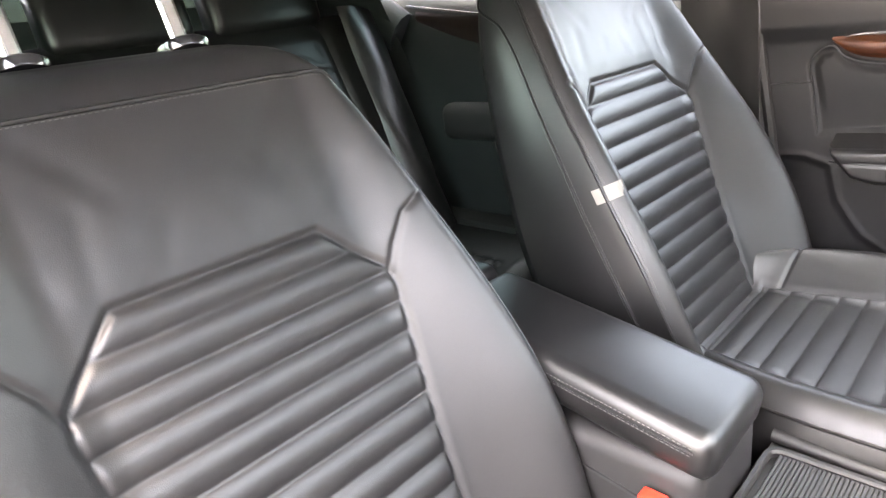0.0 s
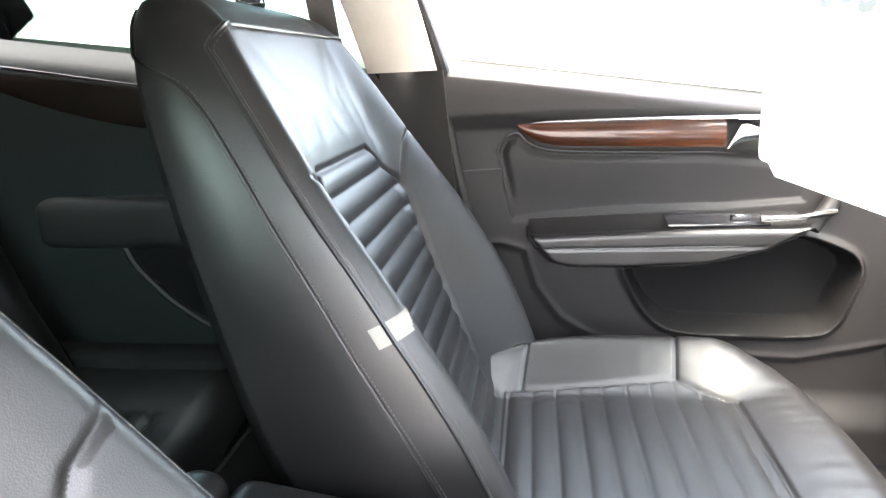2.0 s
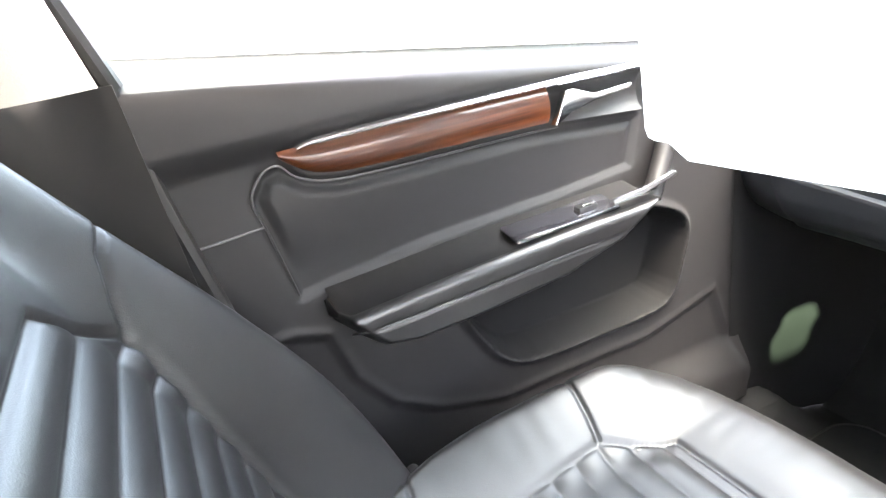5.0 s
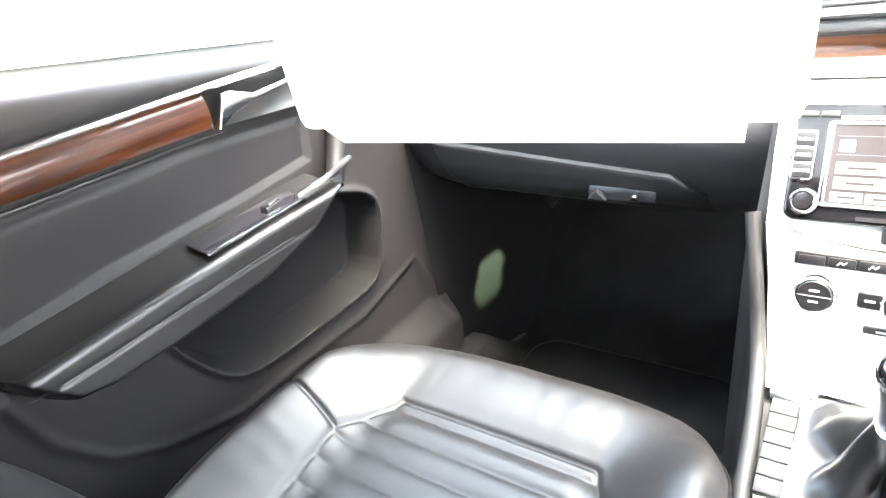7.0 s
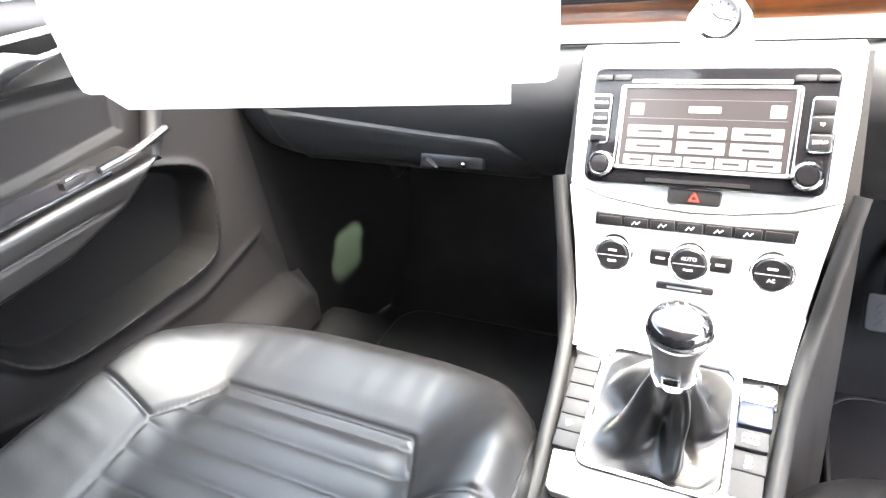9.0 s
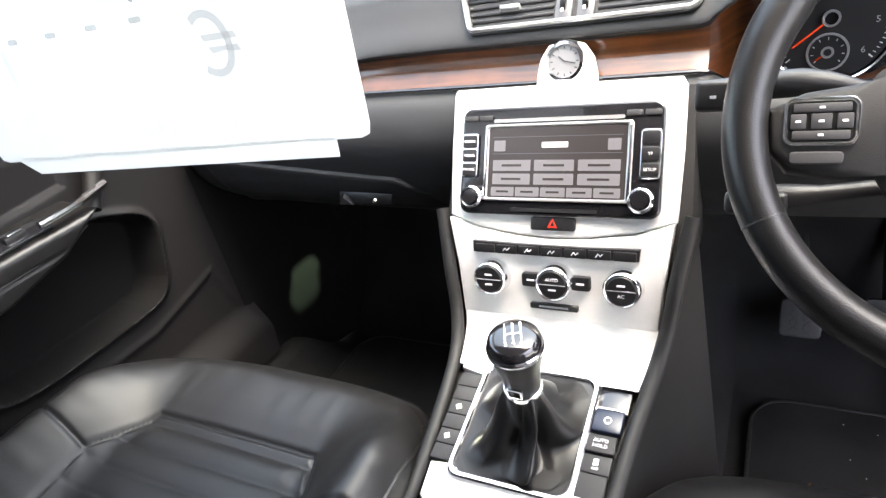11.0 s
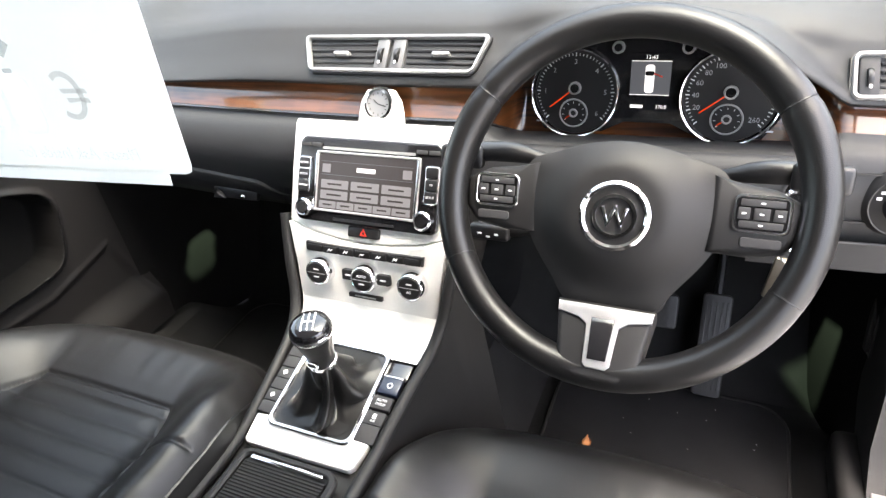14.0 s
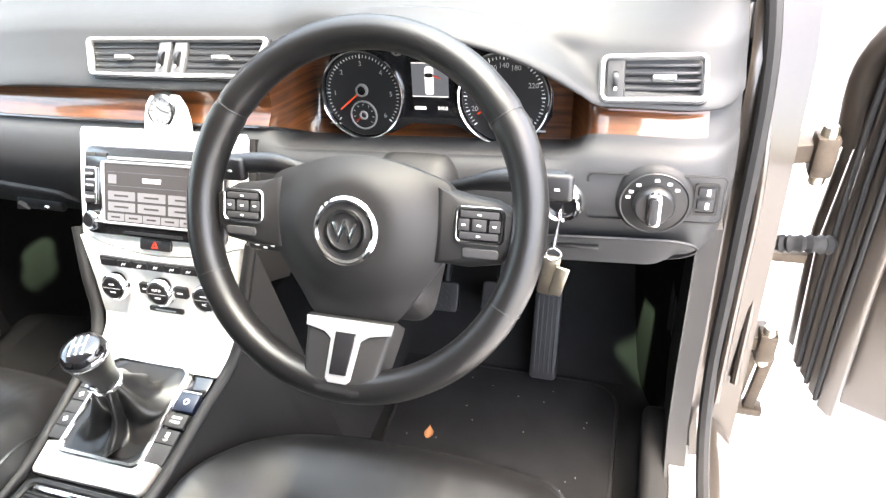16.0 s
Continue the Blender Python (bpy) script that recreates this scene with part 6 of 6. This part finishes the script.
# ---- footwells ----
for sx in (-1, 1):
    nm = "passenger" if sx < 0 else "driver"
    # coloured with the recess black to keep the footwell in shade
    solo("kick_panel", grid(lambda u, v, sx=sx: (sx * (0.735 - 0.10 * smooth(0.2, 0.9, u) * (1 - 0.3 * v)) if sx < 0 else 0.735 - 0.13 * u ** 0.7, (0.235 if sx < 0 else 0.36) + (0.505 if sx < 0 else 0.38) * u, 0.24 + 0.58 * v), 16, 12), RECESS_BLACK, "dark plastic kick panel in the footwell", "trim", kind="structure")
    # unseen spot added under the dashboard; its slot shapes the green patch
    fl = thing("added_spot", "unseen spot added to throw a green patch in the footwell", "lamp")
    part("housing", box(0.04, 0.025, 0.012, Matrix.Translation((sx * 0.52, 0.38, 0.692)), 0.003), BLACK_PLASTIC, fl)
    sl = bpy.data.lights.new("patch_spot", "SPOT")
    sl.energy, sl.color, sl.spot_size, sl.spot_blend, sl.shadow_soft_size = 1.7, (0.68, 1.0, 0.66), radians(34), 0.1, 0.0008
    lo = new("patch_spot", sl)
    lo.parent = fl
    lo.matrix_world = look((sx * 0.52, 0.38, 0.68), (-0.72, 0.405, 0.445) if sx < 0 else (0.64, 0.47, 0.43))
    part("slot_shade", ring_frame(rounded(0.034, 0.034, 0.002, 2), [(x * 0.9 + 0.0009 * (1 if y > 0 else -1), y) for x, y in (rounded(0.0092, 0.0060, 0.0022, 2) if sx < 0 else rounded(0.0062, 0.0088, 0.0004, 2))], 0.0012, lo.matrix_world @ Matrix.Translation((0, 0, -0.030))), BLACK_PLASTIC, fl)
    part("spot_hood", lathe([(0.0, 0.006), (0.014, 0.006), (0.0155, 0.0), (0.0155, -0.0315), (0.007, -0.0318)], lo.matrix_world, 20), BLACK_PLASTIC, fl)
solo("firewall", grid(lambda u, v: (-0.76 + 1.52 * u, 0.74 + 0.02 * v, 0.2 + 0.9 * v), 8, 6), CARPET, "dark carpeted firewall", "wall", kind="structure")


def pedal(label, m, w, h, lattice):
    t = thing("pedal", label, "pedal", group="pedals")
    part("pad", slab(rounded(w, h, 0.008), 0.012, m, 0.003), PEDAL_RUBBER, t)
    if lattice:
        for k in range(-3, 4):
            for s in (-1, 1):
                part("tread", box(w * 0.28, 0.0025, 0.003, at(m, 0.010 * ((k % 2) * 2 - 1) * 1.0, k * h * 0.115, 0.0125) @ Matrix.Rotation(s * 0.8, 4, "Z")), BUTTON, t)
    else:
        for k in range(5):
            part("tread", box(0.0035, h * 0.86, 0.003, at(m, -w / 2 + w * (k + 0.8) / 5.6, 0, 0.0125), 0.001), PEDAL_RUBBER, t)
    up = m.to_3x3() @ Vector((0, 1, 0))
    part("arm", tube([m @ Vector((0, h * 0.3, -0.002)), m @ Vector((0, h * 0.3, -0.03)) + up * 0.10, m @ Vector((0, 0, 0)) + up * 0.28 + Vector((0, 0.06, 0))], 0.008, 8), BLACK_PLASTIC, t)
    return t


pedal("clutch pedal with a black rubber lattice pad", plane_frame((0.268, 0.50, 0.400), (1, 0, 0), (0, 0.55, 0.83)), 0.062, 0.062, True)
pedal("brake pedal with a black rubber lattice pad", plane_frame((0.386, 0.49, 0.420), (1, 0, 0), (0, 0.55, 0.83)), 0.064, 0.066, True)
pedal("long ribbed black accelerator pedal", plane_frame((0.486, 0.47, 0.370), (1, 0, 0), (0.06, 0.52, 0.85)), 0.052, 0.20, False)


def floor_mat(label, x0, x1, y0, y1):
    t = thing("floor_mat", label, "floor mat", group="floor mats")
    cx, cy = (x0 + x1) / 2, (y0 + y1) / 2
    m = Matrix.Translation((cx, cy, 0.247))
    out = rounded(x1 - x0, y1 - y0, 0.06, 6)
    part("mat_surface", slab(out, 0.008, m, 0.003), MAT_CARPET, t)
    part("edging", tube([m @ Vector((x, y, 0.005)) for x, y in out], 0.0045, 6, closed=True), DARK_PLASTIC, t)
    return t


floor_mat("black carpet floor mat with bound edge, driver footwell", 0.205, 0.635, -0.12, 0.45)
floor_mat("black carpet floor mat with bound edge, passenger footwell", -0.64, -0.20, -0.10, 0.46)
leaf = grid(lambda u, v: (0.292 + 0.018 * (u - 0.5) * math.sin(math.pi * (0.1 + 0.85 * v)), 0.258 + 0.026 * (v - 0.5), 0.262 + 0.006 * math.sin(6 * u) * v), 6, 8)
solo("leaf", leaf, LEAF, "small dry orange leaf on the floor mat", "leaf")
crumbs = bmesh.new()
rng = random.Random(4)
for k in range(34):
    add_box(crumbs, 0.0016, 0.0012, 0.0010, Matrix.Translation((rng.uniform(0.23, 0.61), rng.uniform(-0.05, 0.43), 0.2562)) @ Matrix.Rotation(rng.uniform(0, 3), 4, "Z"))
solo("grit", crumbs, GREY_MARK, "scattered grit on the floor mat", "grit", kind="stuff")

# seat belt buckle
buckle = thing("belt_buckle", "seat belt buckle with a red release button", "buckle")
part("housing", box(0.022, 0.035, 0.13, Matrix.Translation((0.124, -0.388, 0.575)), 0.005), BLACK_PLASTIC, buckle)
part("release_button", box(0.018, 0.028, 0.012, Matrix.Translation((0.124, -0.388, 0.643)), 0.003), BUCKLE_RED, buckle, "red release button")

# ---- driver door opening ----
sill = thing("door_sill", "door sill with a satin scuff plate and grey trim", "sill", kind="structure")
part("sill_trim", box(0.075, 1.05, 0.10, Matrix.Translation((0.715, -0.20, 0.322)), 0.015, 3), DARK_PLASTIC, sill)
part("scuff_plate", box(0.031, 0.46, 0.006, Matrix.Translation((0.734, 0.015, 0.374)), 0.002), SATIN, sill, "satin metal scuff plate")
trim_pts = [(0.12, 0.36), (0.30, 0.345), (0.37, 0.40), (0.42, 0.50), (0.46, 0.62), (0.50, 0.76), (0.30, 0.76), (0.285, 0.66), (0.27, 0.52), (0.245, 0.42), (0.20, 0.375)]
YZ = Matrix(((0, 0, -1, 0.742), (1, 0, 0, 0), (0, 1, 0, 0), (0, 0, 0, 1)))
part("kick_trim", slab(trim_pts[::-1], 0.03, YZ, 0.004), TRIM_GREY, sill, "grey plastic kick trim")
rel = part("bonnet_release", box(0.012, 0.020, 0.095, Matrix.Translation((0.708, 0.405, 0.53)) @ Matrix.Rotation(radians(-18), 4, "X"), 0.004), TRIM_GREY, sill)
part("lever_gap", box(0.004, 0.030, 0.108, Matrix.Translation((0.711, 0.405, 0.53)) @ Matrix.Rotation(radians(-18), 4, "X"), 0.001), BLACK_PLASTIC, rel)
part("seal", tube(spline([(0.765, -0.55, 0.40), (0.765, 0.0, 0.385), (0.765, 0.20, 0.40), (0.765, 0.29, 0.50), (0.768, 0.33, 0.70), (0.772, 0.40, 0.95), (0.75, 0.50, 1.12)], 8), 0.010, 8), RUBBER, sill)
part("painted_sill", grid(lambda u, v: (0.762 + 0.085 * v + 0.012 * math.sin(7 * u) * v * (1 - v), -0.80 + 1.20 * u, 0.372 - 0.05 * v - 0.10 * v ** 3 + 0.018 * math.sin(math.pi * v) * math.cos(11 * u) ** 2 + 0.09 * smooth(0.9, 1.0, u) * (1 - v)), 80, 16), BODY_PAINT, sill, "dark metallic painted sill")
part("painted_pillar", slab([(0.30, 0.28), (0.62, 0.28), (0.66, 1.05), (0.47, 1.06), (0.40, 0.95), (0.36, 0.70), (0.33, 0.50)][::-1], 0.075, Matrix(((0, 0, -1, 0.822), (1, 0, 0, 0), (0, 1, 0, 0), (0, 0, 0, 1))), 0.012), BODY_PAINT, sill, "dark metallic painted hinge pillar")

for y0, z0, z1, dx in ((0.30, 0.45, 0.95, 0.0), (0.335, 0.46, 0.98, 0.028)):
    part("pillar_flange", tube(spline([(0.778 + dx, y0 - 0.02, z0), (0.782 + dx, y0 + 0.02, 0.62), (0.785 + dx, y0 + 0.06, 0.80), (0.775 + dx, y0 + 0.14, z1), (0.75 + dx, y0 + 0.24, z1 + 0.12)], 8), 0.006, 8), BODY_PAINT, sill)
part("pillar_trim", grid(lambda u, v: (0.735 + 0.035 * u + 0.006 * math.sin(math.pi * u), 0.36 + 0.03 * u + 0.17 * v, 0.80 + 0.30 * v), 6, 16), DARK_PLASTIC, sill, "dark plastic pillar trim")

part("pillar_cover", slab([(0.700, 0.86), (0.768, 0.80), (0.775, 0.90), (0.768, 0.99), (0.752, 1.04), (0.705, 1.05)], 0.02, Matrix(((1, 0, 0, 0), (0, 0, -1, 0.462), (0, 1, 0, 0), (0, 0, 0, 1))), 0.006), TRIM_GREY, sill, "grey plastic pillar cover")
part("pillar_flank", slab([(0.770, 0.62), (0.800, 0.64), (0.838, 0.76), (0.832, 0.86), (0.800, 0.97), (0.778, 1.03), (0.772, 0.90), (0.766, 0.78)], 0.02, Matrix(((1, 0, 0, 0), (0, 0, -1, 0.480), (0, 1, 0, 0), (0, 0, 0, 1))), 0.006), BODY_PAINT, sill, "painted pillar flank with sealant along its seam")
for k in range(7):
    part("sealant_bead", tube(spline([(0.792 + 0.004 * math.sin(2.1 * k), 0.456, 0.955 - 0.040 * k), (0.800 + 0.003 * math.cos(3 * k), 0.453, 0.938 - 0.040 * k), (0.806, 0.456, 0.921 - 0.040 * k)], 4), 0.0035, 6), HINGE_STEEL, sill)

odoor = thing("door_3", "driver door standing wide open, dark metallic paint", "car door", kind="structure")
HG = Matrix.Translation((0.905, 0.44, 0)) @ Matrix.Rotation(radians(-24), 4, "Z")
# local: x runs along the open door, y is its thickness (towards the nose), z up
XZ = Matrix(((1, 0, 0, 0), (0, 0, -1, 0), (0, 1, 0, 0), (0, 0, 0, 1)))


def door_slab(name, pts, y, depth, bevel, mat, label=""):
    return part(name, slab(pts, depth, HG @ Matrix.Translation((0, y, 0)) @ XZ, bevel), mat, odoor, label)


door_slab("outer_skin", [(-0.02, 0.36), (0.06, 0.31), (1.05, 0.30), (1.10, 0.60), (1.08, 1.02), (-0.02, 0.96), (-0.035, 0.62)], 0.13, 0.04, 0.012, BODY_PAINT)
door_slab("inner_shell", [(0.005, 0.38), (0.08, 0.325), (1.02, 0.32), (1.05, 0.60), (1.04, 0.99), (0.0, 0.94), (-0.012, 0.62)], 0.085, 0.06, 0.01, BODY_PAINT)
# stepped front frame: painted bands with a seal in each step
for k, (x0, x1) in enumerate(((0.014, 0.030), (0.034, 0.050), (0.055, 0.084))):
    y = 0.022 - 0.010 * k
    door_slab("frame_band", [(x0 + 0.012, 0.39 - 0.02 * k), (x0 + 0.5 * (x1 - x0) + 0.018, 0.374 - 0.02 * k), (x1 + 0.014, 0.38 - 0.02 * k), (x1, 0.62), (x1 - 0.004, 0.96), (x0 - 0.004, 0.955), (x0, 0.62)], y, 0.025, 0.005, BODY_PAINT)
    part("door_seal", tube(spline([HG @ Vector((x0 + 0.008, y - 0.022, 0.40 - 0.02 * k)), HG @ Vector((x0 - 0.002, y - 0.022, 0.62)), HG @ Vector((x0 - 0.006, y - 0.022, 0.93)), HG @ Vector((x0 + 0.03, y - 0.010, 1.06))], 8), 0.0042, 8), RUBBER, odoor, "black rubber seal")
door_slab("trim_panel", [(0.40, 0.40), (0.98, 0.36), (1.0, 0.60), (1.0, 1.03), (0.20, 0.97), (0.20, 0.90), (0.30, 0.66), (0.35, 0.50)], 0.02, 0.055, 0.02, DOOR_SKIN, "dark door trim")
part("window_frame", tube(spline([HG @ Vector((-0.01, 0.05, 0.80)), HG @ Vector((-0.01, 0.05, 0.92)), HG @ Vector((0.06, 0.06, 1.01)), HG @ Vector((0.22, 0.08, 1.12)), HG @ Vector((0.48, 0.10, 1.26)), HG @ Vector((0.80, 0.10, 1.36)), HG @ Vector((1.05, 0.10, 1.36))], 8), 0.026, 12), BODY_PAINT, odoor)
part("frame_seal", tube(spline([HG @ Vector((0.012, 0.018, 0.84)), HG @ Vector((0.02, 0.018, 0.93)), HG @ Vector((0.09, 0.03, 1.01)), HG @ Vector((0.24, 0.05, 1.11)), HG @ Vector((0.48, 0.07, 1.24))], 8), 0.010, 8), RUBBER, odoor)
door_slab("corner_cover", [(0.05, 0.94), (0.26, 0.97), (0.25, 1.09), (0.12, 1.01)], 0.03, 0.03, 0.008, DARK_PLASTIC)
part("mirror_knob", lathe([(0, 0.014), (0.010, 0.013), (0.013, 0.009), (0.013, 0.0)], HG @ Matrix.Translation((0.105, 0.0, 0.965)) @ Matrix.Rotation(radians(90), 4, "X"), 24), CHROME, odoor, "round bright mirror control")
for z in (0.445, 0.81):
    h = part("hinge", box(0.075, 0.050, 0.030, Matrix.Translation((0.835, 0.445, z)) @ Matrix.Rotation(radians(-8), 4, "Y"), 0.006), HINGE_STEEL, odoor)
    part("hinge_leaf", box(0.020, 0.060, 0.075, Matrix.Translation((0.802, 0.455, z)), 0.004), HINGE_STEEL, h)
    part("hinge_knuckle", box(0.030, 0.034, 0.062, Matrix.Translation((0.866, 0.428, z)), 0.006), HINGE_STEEL, h)
    part("hinge_pin", lathe([(0, 0.044), (0.009, 0.044), (0.011, 0.040), (0.011, -0.040), (0.009, -0.044), (0, -0.044)], Matrix.Translation((0.866, 0.424, z)), 16), KEY_METAL, h)
    part("hinge_bolt", lathe([(0, 0.006), (0.009, 0.006), (0.010, 0.0)], Matrix.Translation((0.812, 0.438, z - 0.02)) @ Matrix.Rotation(radians(90), 4, "X"), 6), KEY_METAL, h)
for x, y in ((0.848, 0.440), (0.872, 0.432)):
    part("hinge_bracket", box(0.020, 0.016, 0.15, Matrix.Translation((x, y, 0.345)) @ Matrix.Rotation(radians(4), 4, "Y"), 0.003), HINGE_STEEL, odoor)
part("bracket_foot", box(0.060, 0.030, 0.018, Matrix.Translation((0.862, 0.434, 0.272)), 0.004), HINGE_STEEL, odoor)
part("wiring_sleeve", tube(spline([(0.80, 0.47, 0.66), (0.835, 0.435, 0.655), (0.87, 0.42, 0.665), (0.915, 0.43, 0.66)], 8), lambda q: 0.013 + 0.0025 * math.sin(60 * q), 12), RUBBER, odoor, "ribbed rubber cable sleeve")
part("check_strap", box(0.10, 0.012, 0.018, Matrix.Translation((0.845, 0.46, 0.61)), 0.003), HINGE_STEEL, odoor)

grille = thing("speaker_grille", "pale slotted tweeter cover at the pillar foot", "speaker")
SG = plane_frame((0.722, 0.46, 0.985), (0.90, -0.42, 0), (0, 0.35, 0.93))
part("cover", slab(rounded(0.062, 0.10, 0.008), 0.014, at(SG, 0, 0.025), 0.004), BEIGE, grille)
for k in range(4):
    part("slot", box(0.034, 0.005, 0.003, at(SG, 0, 0.045 - 0.012 * k, 0.0145), 0.001), BUTTON, grille)
part("lower_cap", box(0.06, 0.045, 0.03, at(SG, 0, -0.052, 0.0), 0.008, 3), TRIM_GREY, grille)

# ---- price sheet hanging from the sun visor ----
sheet = thing("price_sheet", "white laminated price sheet hanging over the passenger side", "price sheet")
SH = plane_frame((-0.322, -0.0895, 0.968), (0.995, 0.0995, 0), (0, 0, 1))
sleeve = [(-0.243, 0.012), (-0.239, 0.003), (-0.230, 0.0), (0.232, 0.0), (0.240, 0.003), (0.243, 0.012), (0.262, 0.335), (-0.262, 0.335)]
part("sleeve", slab(sleeve, 0.0012, SH), PAPER, sheet)
part("inner_sheet", slab([(-0.215, 0.0), (-0.190, -0.0165), (0.204, -0.0165), (0.206, 0.004), (-0.20, 0.004)], 0.0008, at(SH, 0, 0, -0.0012)), PAPER, sheet)
words("Please Ask Inside for", 0.022, at(SH, 0.085, 0.022, 0.0013), PAPER_FAINT, sheet, mirrored=True)
words("€", 0.075, at(SH, 0.118, 0.088, 0.0013), PAPER_SHADE, sheet, mirrored=True)
x = -0.122
for w, h, dy in ((0.034, 0.034, 0), (0.034, 0.034, 0), (0.034, 0.046, -0.006), (0.033, 0.034, 0), (0.032, 0.034, 0)):
    part("print_bar", ring_frame(rounded(w, h, 0.012, 4), rounded(w * 0.55, h * 0.5, 0.006, 4), 0.0002, at(SH, x + w / 2, 0.214 + dy, 0.0013)), PAPER_GREY, sheet)
    x += w + 0.005
words("Bank", 0.086, at(SH, 0.168, 0.222, 0.0014), PAPER_GREY, sheet)
for k in range(5):
    part("faint_figure", slab(rounded(0.047 - 0.004 * (k % 2), 0.066 + 0.006 * (k % 3), 0.016, 5), 0.0002, at(SH, -0.185 + 0.056 * k, 0.082 + 0.004 * (k % 2), 0.0012)), PAPER_FAINT, sheet)
for k in range(4):
    part("print_dash", slab(rounded(0.014, 0.005, 0.002, 3), 0.0002, at(SH, -0.125 + 0.055 * k, 0.122, 0.0013)), PAPER_SHADE, sheet)
part("print_diamond", slab([(0, -0.014), (0.016, 0), (0, 0.014), (-0.016, 0)], 0.0002, at(SH, 0.045, 0.150, 0.0013)), PAPER_SHADE, sheet)
visor = thing("sun_visor", "pale sun visor folded against the roof", "sun visor")
part("flap", box(0.48, 0.16, 0.022, Matrix.Translation((-0.33, -0.13, 1.315)) @ Matrix.Rotation(radians(-14), 4, "X"), 0.01, 3), HEADLINER, visor)
